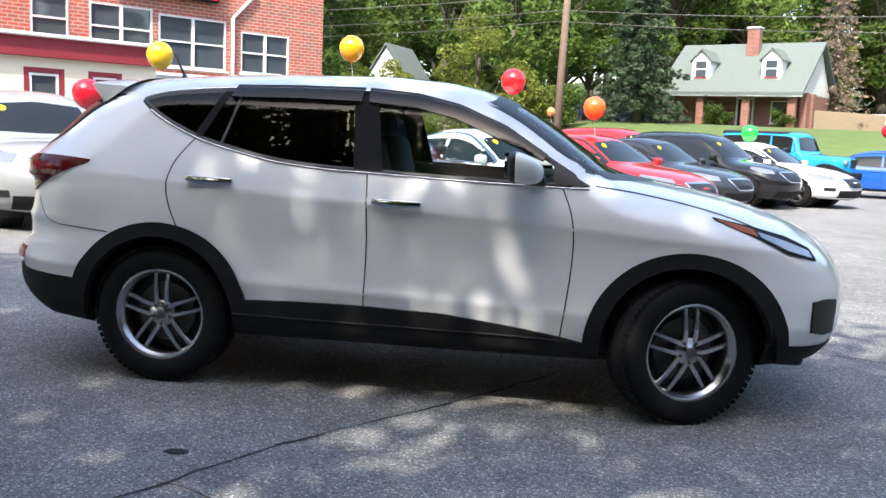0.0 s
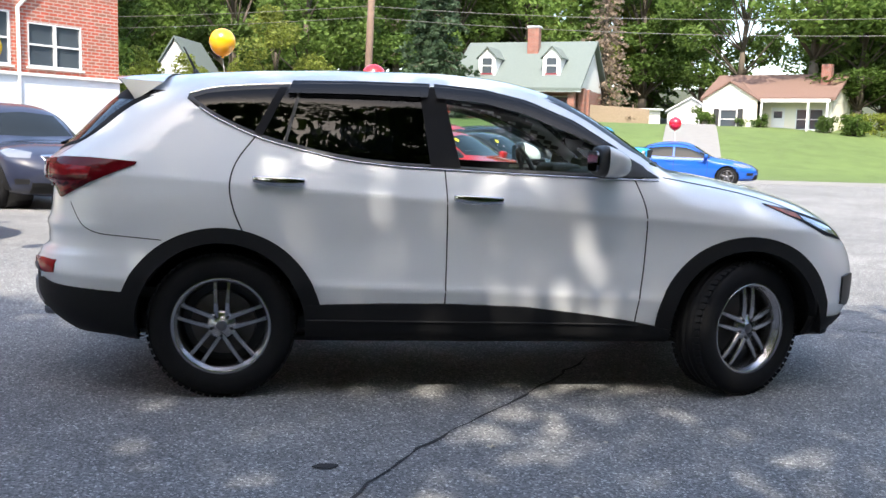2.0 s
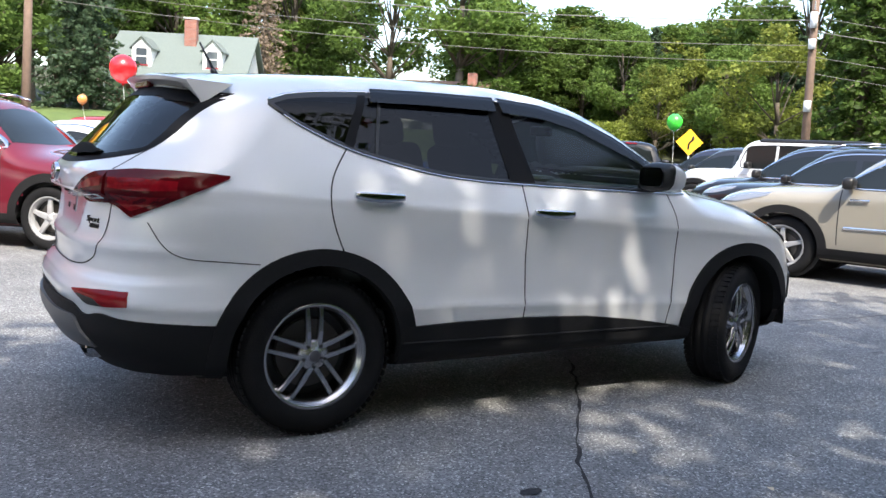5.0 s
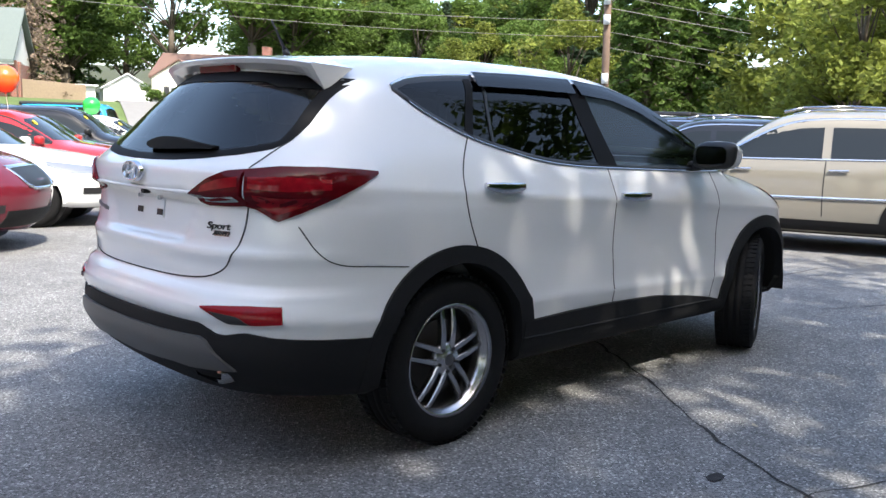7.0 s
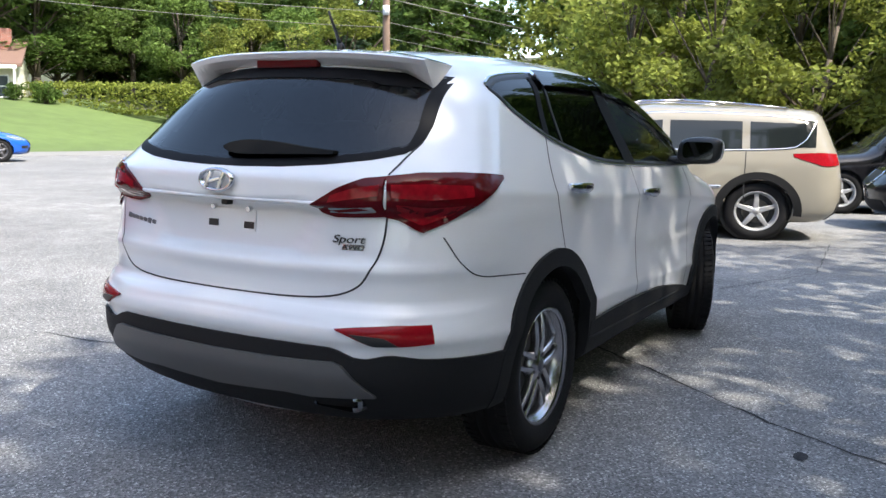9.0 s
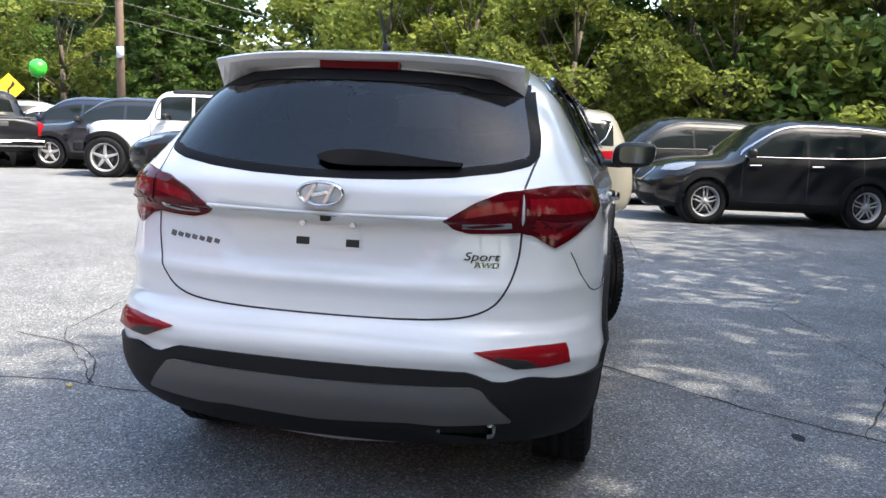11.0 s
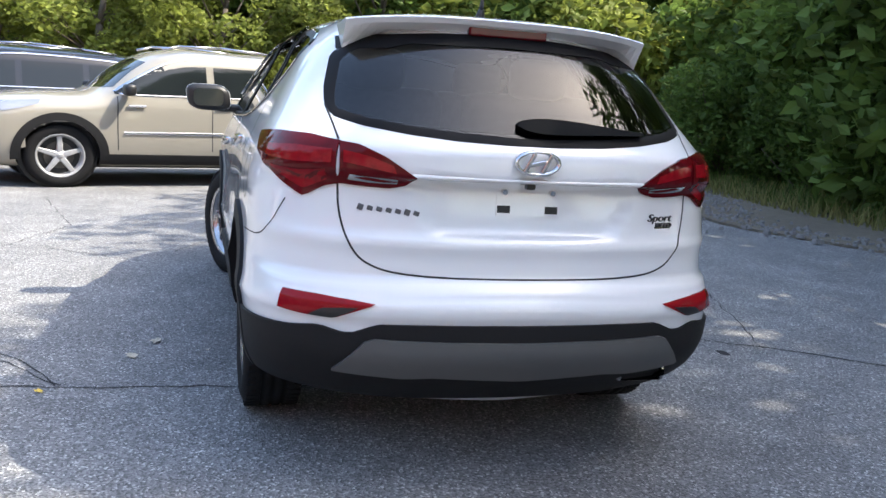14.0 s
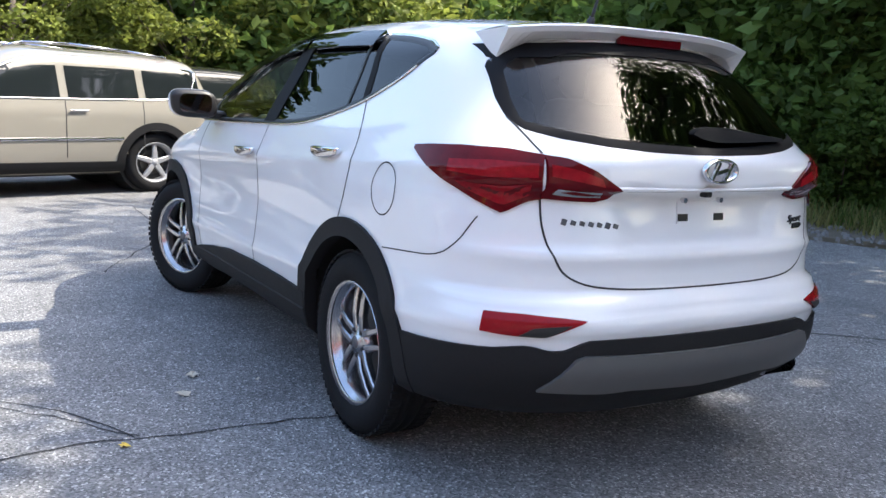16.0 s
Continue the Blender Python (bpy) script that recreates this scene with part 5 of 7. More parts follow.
parked_car("maroon_crossover", "suv", MAROON, "maroon crossover with black cladding and roof rails", -1.2, 6.45, -38, scale=(0.95, 0.97, 0.98), clad=True, rails=True, chrome=True, tag=False)
parked_car("white_sedan", "sedan", WHITEP, "white sedan with dark windows on the lot", 0.55, 8.4, -38, chrome=True, tag=True)
parked_car("red_sedan", "sedan", REDP, "red sedan parked in a row of cars", 2.3, 10.9, -38, tag=True)
parked_car("charcoal_sedan", "sedan", GUN, "charcoal sedan parked in a row of cars", 3.5, 13.7, -38, tag=True, scale=(0.95, 0.97, 0.99))
parked_car("black_crossover", "suv", BLACKP, "small black crossover parked in a row of cars", 4.95, 15.6, -38, scale=(0.93, 0.95, 0.95), tag=True, clad=True)
parked_car("white_coupe", "sedan", WHITEP, "white muscle sedan with black wheels", 6.5, 17.0, -38, scale=(1.04, 1.02, 1.0), tag=True, rim=ALLOY_DARK)
parked_car("blue_off_roader", "boxy", CYAN, "bright blue off-roader with black hardtop", 8.5, 22.2, -38, fender=True, clad=True, rim=ALLOY_DARK)
parked_car("blue_coupe", "sedan", BLUEP, "bright blue sports coupe with black wheels", 11.4, 21.9, -22, scale=(0.97, 0.98, 0.95), rim=ALLOY_DARK)
parked_car("dark_crossover", "suv", GUN, "dark crossover behind the front row", 5.6, 20.8, -38, tag=True)
parked_car("dull_red_crossover", "suv", REDP, "red crossover behind the front row", 3.3, 19.2, -38, tag=True)
parked_car("red_hatchback", "sedan", REDP, "red car parked under trees near a house", -5.0, 27.0, -10)
# the row before the woods
parked_car("beige_crossover", "wagon", GOLD, "large beige crossover with black lower cladding and roof rails", 6.72, 2.82, 109, scale=(1.05, 1.0, 0.97), clad=True, rails=True, chrome=True)
parked_car("black_boxy_crossover", "wagon", BLACKP, "black crossover with bright alloy wheels", 8.75, 5.15, 106, scale=(0.95, 0.97, 0.94), rails=True, chrome=True)
parked_car("black_mid_crossover", "suv", BLACKP, "black crossover with multi-spoke wheels", 10.45, 7.1, 104, clad=True, chrome=True, spokes="double")
parked_car("white_off_roader", "boxy", WHITEP, "white off-roader with black flares and hardtop", 12.3, 9.6, 104, fender=True, clad=True)
parked_car("dark_grey_crossover", "suv", GUN, "dark grey crossover in the far row", 13.9, 12.0, 104, clad=True)
parked_car("dark_blue_crossover", "suv", NAVY, "dark blue crossover in the far row", 15.6, 14.2, 104)
parked_car("far_white_sedan", "sedan", WHITEP, "white sedan in the far row", 17.4, 16.4, 104)
parked_car("black_rogue_crossover", "suv", BLACKP, "black crossover with bright window trim before the woods", 10.0, -2.05, 102, scale=(0.92, 1.0, 0.98), clad=True, chrome=True, spokes="double")
parked_car("black_wagon", "suv", BLACKP, "dark crossover half hidden behind others", 12.6, -0.4, 110)
parked_car("black_pickup", "pickup", BLACKP, "black pickup truck with chrome step bumper", 15.2, 15.6, 48, group="cars on the road")
parked_car("grey_hatchback", "suv", SILVERP, "silver-grey crossover on the road", 24.0, 21.0, 50, scale=(0.93, 0.95, 0.95), group="cars on the road")


# ---- buildings ----
def brick_mat(name, c1, c2, mortar, scale):
    m = bpy.data.materials.new(name)
    m.use_nodes = True
    nt = m.node_tree
    b = nt.nodes["Principled BSDF"]
    b.inputs["Roughness"].default_value = 0.9
    tc = nt.nodes.new("ShaderNodeTexCoord")
    sx = nt.nodes.new("ShaderNodeSeparateXYZ")
    nt.links.new(tc.outputs["Object"], sx.inputs[0])
    add = nt.nodes.new("ShaderNodeMath")
    nt.links.new(sx.outputs[0], add.inputs[0])
    nt.links.new(sx.outputs[1], add.inputs[1])
    cb = nt.nodes.new("ShaderNodeCombineXYZ")
    nt.links.new(add.outputs[0], cb.inputs[0])
    nt.links.new(sx.outputs[2], cb.inputs[1])
    br = nt.nodes.new("ShaderNodeTexBrick")
    br.inputs["Scale"].default_value = scale
    br.inputs["Color1"].default_value = (*c1, 1)
    br.inputs["Color2"].default_value = (*c2, 1)
    br.inputs["Mortar"].default_value = (*mortar, 1)
    br.inputs["Mortar Size"].default_value = 0.012
    br.inputs["Bias"].default_value = -0.35
    br.inputs["Brick Width"].default_value = 0.22
    br.inputs["Row Height"].default_value = 0.078
    nt.links.new(cb.outputs[0], br.inputs["Vector"])
    nz = nt.nodes.new("ShaderNodeTexNoise")
    nz.inputs["Scale"].default_value = 3.0
    nz.inputs["Detail"].default_value = 8
    nt.links.new(tc.outputs["Object"], nz.inputs["Vector"])
    mx = nt.nodes.new("ShaderNodeMix")
    mx.data_type, mx.blend_type = "RGBA", "OVERLAY"
    mx.inputs[0].default_value = 0.35
    nt.links.new(br.outputs["Color"], mx.inputs[6])
    nt.links.new(nz.outputs["Fac"], mx.inputs[7])
    nt.links.new(mx.outputs[2], b.inputs["Base Color"])
    bp = nt.nodes.new("ShaderNodeBump")
    bp.inputs["Strength"].default_value = 0.6
    bp.inputs["Distance"].default_value = 0.01
    bp.invert = True
    nt.links.new(br.outputs["Fac"], bp.inputs["Height"])
    nt.links.new(bp.outputs[0], b.inputs["Normal"])
    return m


BRICK = brick_mat("weathered_red_brick", (0.42, 0.085, 0.05), (0.20, 0.12, 0.085), (0.42, 0.30, 0.25), 0.72)
BRICK_H = brick_mat("house_brick", (0.27, 0.085, 0.06), (0.19, 0.07, 0.05), (0.26, 0.2, 0.17), 1.0)
WHITE = mat("white_painted_wood", (0.78, 0.78, 0.77), 0.6, vary=0.06, scale=4, dirt=0.1)
CREAM = mat("cream_stucco", (0.76, 0.70, 0.54), 0.85, vary=0.06, scale=6, bump=0.25, bscale=90)
SIDING = mat("pale_cream_siding", (0.78, 0.74, 0.62), 0.7, vary=0.05, scale=5)
MAROONW = mat("maroon_trim", (0.24, 0.02, 0.03), 0.6, vary=0.12, scale=8)
PALEWALL = mat("pale_painted_wall", (0.62, 0.65, 0.68), 0.8, vary=0.08, scale=3, bump=0.2, bscale=40)
SLATE = mat("green_grey_shingle", (0.12, 0.145, 0.135), 0.9, vary=0.18, scale=12, bump=0.4, bscale=30)
BROWNROOF = mat("brown_shingle", (0.15, 0.09, 0.07), 0.9, vary=0.18, scale=12, bump=0.4, bscale=30)
WOOD = mat("weathered_wood", (0.26, 0.20, 0.14), 0.9, vary=0.25, scale=10, bump=0.3)
POLEW = mat("pole_wood", (0.17, 0.115, 0.085), 0.9, vary=0.25, scale=6, bump=0.4, bscale=30)
PANE = mat("house_window_glass", (0.06, 0.075, 0.09), 0.05, coat=1.0)
CURTAIN = mat("pale_curtain", (0.55, 0.55, 0.58), 0.9, vary=0.15, scale=8)


def window(parent, x0, x1, z0, z1, y, material=WHITE, panes=2, sash=True, trim=None, w=0.07, sill=True):
    """A window in a wall that looks to -y: frame bars, panes set back, a sill."""
    ob = new("window", None)
    ob.parent = parent
    t = trim or material
    bm = bmesh.new()
    for c, s in (((x0, y, (z0 + z1) / 2), (w, 0.1, z1 - z0 + w)), ((x1, y, (z0 + z1) / 2), (w, 0.1, z1 - z0 + w)), (((x0 + x1) / 2, y, z1), (x1 - x0 - w, 0.1, w)), (((x0 + x1) / 2, y, z0), (x1 - x0 - w, 0.1, w))):
        add_box(bm, c, s)
    part("window_frame", bm, t, ob)
    if sill:
        box("window_sill", ((x0 + x1) / 2, y - 0.05, z0 - w / 2 - 0.03), (x1 - x0 + 0.16, 0.16, 0.05), material, ob, 0.01)
    for k in range(panes):
        a = x0 + (x1 - x0) * k / panes
        b = x0 + (x1 - x0) * (k + 1) / panes
        box("pane", ((a + b) / 2, y + 0.03, (z0 + z1) / 2), (b - a - 0.03, 0.012, z1 - z0 - 0.03), PANE, ob)
        if k:
            box("mullion", (a, y - 0.006, (z0 + z1) / 2), (w * 1.2, 0.09, z1 - z0 - w), material, ob)
        if sash:
            box("sash_bar", ((a + b) / 2, y - 0.003, (z0 + z1) / 2), (b - a - w * 1.3, 0.06, 0.055), material, ob)
    return ob


def wall_with_holes(name, x0, x1, z0, z1, y, t, holes, material, parent):
    """A wall slab (outside at y) in pieces round its rectangular openings."""
    xs = sorted({x0, x1, *[v for h in holes for v in h[:2]]})
    zs = sorted({z0, z1, *[v for h in holes for v in h[2:]]})
    bm = bmesh.new()
    for a, b in zip(xs[:-1], xs[1:]):
        for c, d in zip(zs[:-1], zs[1:]):
            if any(h[0] <= (a + b) / 2 <= h[1] and h[2] <= (c + d) / 2 <= h[3] for h in holes):
                continue
            add_box(bm, ((a + b) / 2, y + t / 2, (c + d) / 2), (b - a, t, d - c))
    bmesh.ops.remove_doubles(bm, verts=bm.verts, dist=1e-4)
    return part(name, bm, material, parent)


# brick dealership with a cream extension; its front looks to -y of its own axes
shop = tagged(new("brick_building", None), "red brick building with white windows and cream extension", "building")
shop.matrix_basis = pose(-8.5, 27.0, 0, 0, 0, 51)
HW = [(-3.35, -1.45, 3.15, 4.5), (-6.3, -3.95, 3.15, 4.75), (-8.5, -6.55, 3.5, 4.85), (-10.2, -9.15, 3.6, 4.9)]
wall_with_holes("brick_wall", -34, 0, 2.85, 10.5, 0, 0.35, HW, BRICK, shop)
box("lower_wall", (-17, 0.14, 1.4), (34, 0.36, 2.86), PALEWALL, shop)
box("ledge", (-17, -0.06, 2.87), (34.1, 0.14, 0.1), WHITE, shop, 0.02)
box("side_wall", (-0.175, 5.2, 5.25), (0.35, 9.6, 10.5), BRICK, shop)
box("back_wall", (-17, 10.2, 5.25), (34, 0.35, 10.5), BRICK, shop)
box("roof", (-17, 5, 10.55), (34.4, 10.6, 0.2), SLATE, shop, 0.04)
box("dark_room", (-17, 3, 4.0), (33, 0.1, 5.0), CURTAIN, shop)
for x0, x1, z0, z1 in HW:
    window(shop, x0, x1, z0, z1, 0.05, panes=2 if x1 - x0 > 1.6 else 1)
bm = bmesh.new()
for p, q in (((-3.72, -0.08, 0.3), (-3.72, -0.08, 4.9)), ((-3.72, -0.08, 4.9), (-2.9, -0.08, 5.75)), ((-2.9, -0.08, 5.75), (-2.75, 0.0, 5.8))):
    add_tube(bm, p, q, 0.055, 0.055, 10)
part("downpipe", bm, WHITE, shop, "white downpipe", True)
# cream extension
EXT = [(-9.75, -8.95, 0.9, 2.55), (-11.4, -10.5, 0.9, 2.55), (-15.2, -14.0, 0.9, 2.65), (-19.0, -17.7, 0.9, 2.65)]
wall_with_holes("extension_wall", -34, -7.9, 0, 3.1, -3.2, 0.25, EXT, CREAM, shop)
box("extension_side", (-8.02, -1.5, 1.55), (0.24, 2.9, 3.1), CREAM, shop)
box("fascia", (-20.95, -3.28, 3.12), (26.3, 0.2, 0.5), MAROONW, shop, 0.02)
box("gutter", (-20.95, -3.42, 3.42), (26.4, 0.16, 0.1), WHITE, shop, 0.03)
bm = bmesh.new()
add_box(bm, (0, 0, 0), (26.3, 3.5, 0.12), 0.02, Matrix.Translation((-20.95, -1.65, 3.56)) @ pose(0, 0, 0, 5))
part("extension_roof", bm, MAROONW, shop)
for x0, x1, z0, z1 in EXT:
    window(shop, x0, x1, z0, z1, -3.16, panes=1, trim=MAROONW, w=0.12)
    window(shop, x0 + 0.11, x1 - 0.11, z0 + 0.11, z1 - 0.11, -3.14, panes=1, w=0.06, sill=False)
# sign board on the brick
sign = tagged(new("wall_sign", None), "red and white sign board on the brick wall", "sign")
sign.matrix_basis = shop.matrix_basis.copy()
SIGNW = mat("sign_white", (0.8, 0.8, 0.8), 0.4, vary=0.03)
SIGNR = mat("sign_red", (0.55, 0.02, 0.04), 0.4, vary=0.05)
box("sign_box", (-6.1, -0.16, 6.1), (3.5, 0.3, 1.6), GLOSSBLACK, sign, 0.03)
box("sign_face", (-6.75, -0.318, 6.1), (2.0, 0.012, 1.48), SIGNW, sign)
box("sign_face", (-5.08, -0.318, 6.1), (1.34, 0.012, 1.48), SIGNR, sign)
text_part("lettering", "EVERYONE!", 0.27, pose(-5.08, -0.335, 5.55, 90), SIGNW, sign, 0.004)
for k in range(4):
    box("writing_bar", (-7.5 + 0.5 * k, -0.33, 5.6), (0.42, 0.012, 0.18), GLOSSBLACK, sign)


def gable_roof(bm, x0, x1, y0, y1, z0, z1, over=0.35, thick=0.18, axis="x"):
    """Two sloping slabs; the ridge runs along x (or y)."""
    if axis == "x":
        ym = (y0 + y1) / 2
        k = (z1 - z0) / (ym - y0)
        for s in (-1, 1):
            ye = y0 - over if s < 0 else y1 + over
            ze = z0 - over * k
            pts = [(x0 - over, ye, ze), (x1 + over, ye, ze), (x1 + over, ym, z1), (x0 - over, ym, z1)]
            lo = [bm.verts.new(p) for p in pts]
            hi = [bm.verts.new((p[0], p[1], p[2] + thick)) for p in pts]
            bm.faces.new(hi), bm.faces.new(lo[::-1])
            for i in range(4):
                bm.faces.new([lo[i], lo[(i + 1) % 4], hi[(i + 1) % 4], hi[i]])
    else:
        xm = (x0 + x1) / 2
        k = (z1 - z0) / (xm - x0)
        for s in (-1, 1):
            xe = x0 - over if s < 0 else x1 + over
            ze = z0 - over * k
            pts = [(xe, y0 - over, ze), (xm, y0 - over, z1), (xm, y1, z1), (xe, y1, ze)]
            lo = [bm.verts.new(p) for p in pts]
            hi = [bm.verts.new((p[0], p[1], p[2] + thick)) for p in pts]
            bm.faces.new(hi), bm.faces.new(lo[::-1])
            for i in range(4):
                bm.faces.new([lo[i], lo[(i + 1) % 4], hi[(i + 1) % 4], hi[i]])
    bmesh.ops.recalc_face_normals(bm, faces=bm.faces)
    return bm


def gable_wall(name, pts, off, material, parent):
    """A flat wall of any outline, given thickness along off."""
    bm = bmesh.new()
    a = [bm.verts.new(p) for p in pts]
    b = [bm.verts.new(Vector(p) + Vector(off)) for p in pts]
    bm.faces.new(a), bm.faces.new(b[::-1])
    for i in range(len(a)):
        j = (i + 1) % len(a)
        bm.faces.new([a[i], a[j], b[j], b[i]])
    bmesh.ops.recalc_face_normals(bm, faces=bm.faces)
    return part(name, bm, material, parent)


# brick cape house with dormers and porch
cape = tagged(new("cape_house", None), "brick cape house with green-grey roof, dormers and porch", "house")
cape.matrix_basis = pose(9.9, 50.6, 1.85, 0, 0, -28) @ Matrix.Diagonal((1.04, 1.0, 1.0, 1))
W2, D2 = 3.95, 7.4
box("foundation", (0, D2 / 2, 0.1), (2 * W2, D2, 0.7), WHITE, cape)
wall_with_holes("front_wall", -W2, W2, 0.45, 2.75, 1.9, 0.25, [(-2.5, -1.5, 1.0, 2.2), (0.0, 0.95, 0.45, 2.4), (2.0, 3.2, 0.95, 2.25)], BRICK_H, cape)
box("porch_floor", (0, 0.95, 0.36), (2 * W2, 1.9, 0.2), BRICK_H, cape, 0.02)
for s in (-1, 1):
    box("side_wall", (s * (W2 - 0.12), 4.6, 1.6), (0.24, 5.4, 2.3), BRICK_H, cape)
    gable_wall("gable", [(s * W2, -0.1, 2.7), (s * W2, D2, 2.7), (s * W2, D2 / 2 + 0.3, 5.75)], (-s * 0.15, 0, 0), WHITE, cape)
box("back_wall", (0, D2 - 0.12, 1.6), (2 * W2, 0.24, 2.3), BRICK_H, cape)
part("roof", gable_roof(bmesh.new(), -W2, W2, -0.1, D2 + 0.7, 2.72, 5.75, 0.3), SLATE, cape, "green-grey shingle roof")
box("eave_board", (0, -0.32, 2.52), (2 * W2 + 0.6, 0.06, 0.2), WHITE, cape)
box("chimney", (0.35, 3.1, 5.6), (0.72, 0.6, 2.3), BRICK_H, cape, 0.02)
box("chimney_cap", (0.35, 3.1, 6.78), (0.84, 0.72, 0.1), PALEWALL, cape, 0.02)
for x in (-1.6, 1.05, 3.6):
    box("porch_pillar", (x, 0.15, 1.55), (0.42, 0.42, 2.25), BRICK_H, cape, 0.02)
box("porch_post", (-W2 + 0.05, 0.1, 1.5), (0.1, 0.1, 2.4), WHITE, cape)
for y in (1.6, 3.0):
    box("side_pillar", (W2 - 0.05, y, 1.6), (0.4, 0.5, 2.3), BRICK_H, cape, 0.02)
window(cape, -2.5, -1.5, 1.0, 2.2, 1.92, panes=1)
window(cape, 2.0, 3.2, 0.95, 2.25, 1.92, panes=1)
bm = bmesh.new()
for c, s in (((0.0, 1.9, 1.4), (0.12, 0.14, 2.0)), ((0.95, 1.9, 1.4), (0.12, 0.14, 2.0)), ((0.475, 1.9, 2.4), (1.07, 0.14, 0.12))):
    add_box(bm, c, s)
dr = part("door_surround", bm, WHITE, cape)
box("front_door", (0.475, 1.96, 1.4), (0.84, 0.06, 1.9), DASH, cape, 0.01)
bm = bmesh.new()
for k in range(3):
    add_box(bm, (0.3, -0.3 - 0.3 * k, 0.25 - 0.16 * k), (1.8, 0.3, 0.18), 0.01)
part("porch_steps", bm, BRICK_H, cape, "brick porch steps")
for x in (-1.95, 2.15):
    dm = new("dormer", None)
    dm.parent = cape
    box("dormer_front", (x, 0.75, 4.05), (1.1, 0.12, 1.25), WHITE, dm)
    for s in (-1, 1):
        box("dormer_cheek", (x + s * 0.5, 1.6, 4.05), (0.1, 1.7, 1.25), WHITE, dm)
    gable_wall("dormer_gable", [(x - 0.55, 0.7, 4.67), (x + 0.55, 0.7, 4.67), (x, 0.7, 5.25)], (0, 0.12, 0), WHITE, dm)
    part("dormer_roof", gable_roof(bmesh.new(), x - 0.55, x + 0.55, 0.7, 3.2, 4.67, 5.25, 0.14, 0.08, "y"), SLATE, dm)
    box("pane", (x, 0.68, 4.1), (0.62, 0.03, 0.95), PANE, dm)
    box("sash_bar", (x, 0.66, 4.1), (0.62, 0.03, 0.07), WHITE, dm)
    box("dormer_trim", (x, 0.665, 3.58), (0.8, 0.05, 0.08), MAROONW, dm)

# cream ranch house
ranch = tagged(new("ranch_house", None), "cream ranch house with brown roof and red chimney", "house")
ranch.matrix_basis = pose(23.3, 43.9, 1.45, 0, 0, -42) @ Matrix.Diagonal((0.85, 0.85, 0.92, 1))
wall_with_holes("wing_wall", -4.0, -0.3, 0, 2.75, -0.6, 0.2, [(-2.75, -1.6, 0.9, 2.1)], SIDING, ranch)
gable_wall("wing_gable", [(-4.05, -0.6, 2.7), (-0.25, -0.6, 2.7), (-2.15, -0.6, 3.75)], (0, 0.15, 0), SIDING, ranch)
part("wing_roof", gable_roof(bmesh.new(), -4.0, -0.3, -0.6, 4.0, 2.72, 3.8, 0.15, 0.1, "y"), BROWNROOF, ranch)
wall_with_holes("front_wall", -0.3, 4.2, 0, 2.7, 1.0, 0.2, [(0.25, 1.15, 0.3, 2.3), (1.9, 3.6, 0.95, 2.2)], SIDING, ranch)
for x in (-3.9, 4.1):
    box("side_wall", (x, 3.6, 1.35), (0.2, 5.6, 2.7), SIDING, ranch)
    gable_wall("end_gable", [(x, 0.8, 2.65), (x, 6.6, 2.65), (x, 3.6, 4.05)], (0.12, 0, 0), SIDING, ranch)
box("back_wall", (0.1, 6.4, 1.35), (8.0, 0.2, 2.7), SIDING, ranch)
part("roof", gable_roof(bmesh.new(), -4.0, 4.2, 0.2, 7.0, 2.85, 4.35, 0.35), BROWNROOF, ranch, "brown shingle roof")
box("chimney", (3.4, 2.2, 4.15), (0.65, 0.65, 1.7), BRICK_H, ranch, 0.02)
for x in (-0.1, 2.9, 4.1):
    box("porch_post", (x, -0.15, 1.45), (0.12, 0.12, 2.5), WHITE, ranch)
box("porch_beam", (2.0, -0.15, 2.68), (4.5, 0.16, 0.2), WHITE, ranch)
box("porch_floor", (1.95, 0.3, 0.14), (4.5, 1.3, 0.28), PALEWALL, ranch)
box("front_door", (0.7, 1.08, 1.3), (0.9, 0.08, 2.0), WHITE, ranch, 0.01)
box("door_light", (0.7, 1.03, 1.85), (0.55, 0.03, 0.42), PANE, ranch)
window(ranch, -2.75, -1.6, 0.9, 2.1, -0.58, panes=1)
window(ranch, 1.9, 3.6, 0.95, 2.2, 1.02, panes=2)
for x in (-3.0, -1.35):
    box("shutter", (x, -0.64, 1.5), (0.36, 0.06, 1.3), DASH, ranch)

garage = tagged(new("garage", None), "small white garage with gable roof", "garage")
garage.matrix_basis = pose(24.4, 57.5, 1.5, 0, 0, -20)
wall_with_holes("front_wall", -1.6, 1.6, 0, 2.2, 0, 0.15, [(-1.1, 1.1, 0, 1.8)], WHITE, garage)
for s in (-1, 1):
    box("side_wall", (s * 1.53, 2.2, 1.1), (0.14, 4.1, 2.2), WHITE, garage)
gable_wall("gable", [(-1.6, 0, 2.15), (1.6, 0, 2.15), (0, 0, 3.1)], (0, 0.15, 0), WHITE, garage)
box("garage_door", (0, 0.08, 0.9), (2.2, 0.06, 1.8), WHITE, garage)
part("roof", gable_roof(bmesh.new(), -1.6, 1.6, 0, 4.4, 2.2, 3.15, 0.2, 0.1, "y"), PALEWALL, garage)
shed = tagged(new("shed", None), "small white flat-roofed outbuilding", "shed")
shed.matrix_basis = pose(21.0, 58.5, 1.8, 0, 0, -20)
wall_with_holes("front_wall", -1.6, 1.4, 0, 1.9, 0, 0.15, [(-0.1, 0.5, 0.8, 1.5)], WHITE, shed)
box("back", (-0.1, 1.2, 0.95), (2.9, 0.1, 1.9), WHITE, shed)
box("roof", (-0.1, 0.6, 1.95), (3.4, 1.8, 0.12), PALEWALL, shed, 0.02)
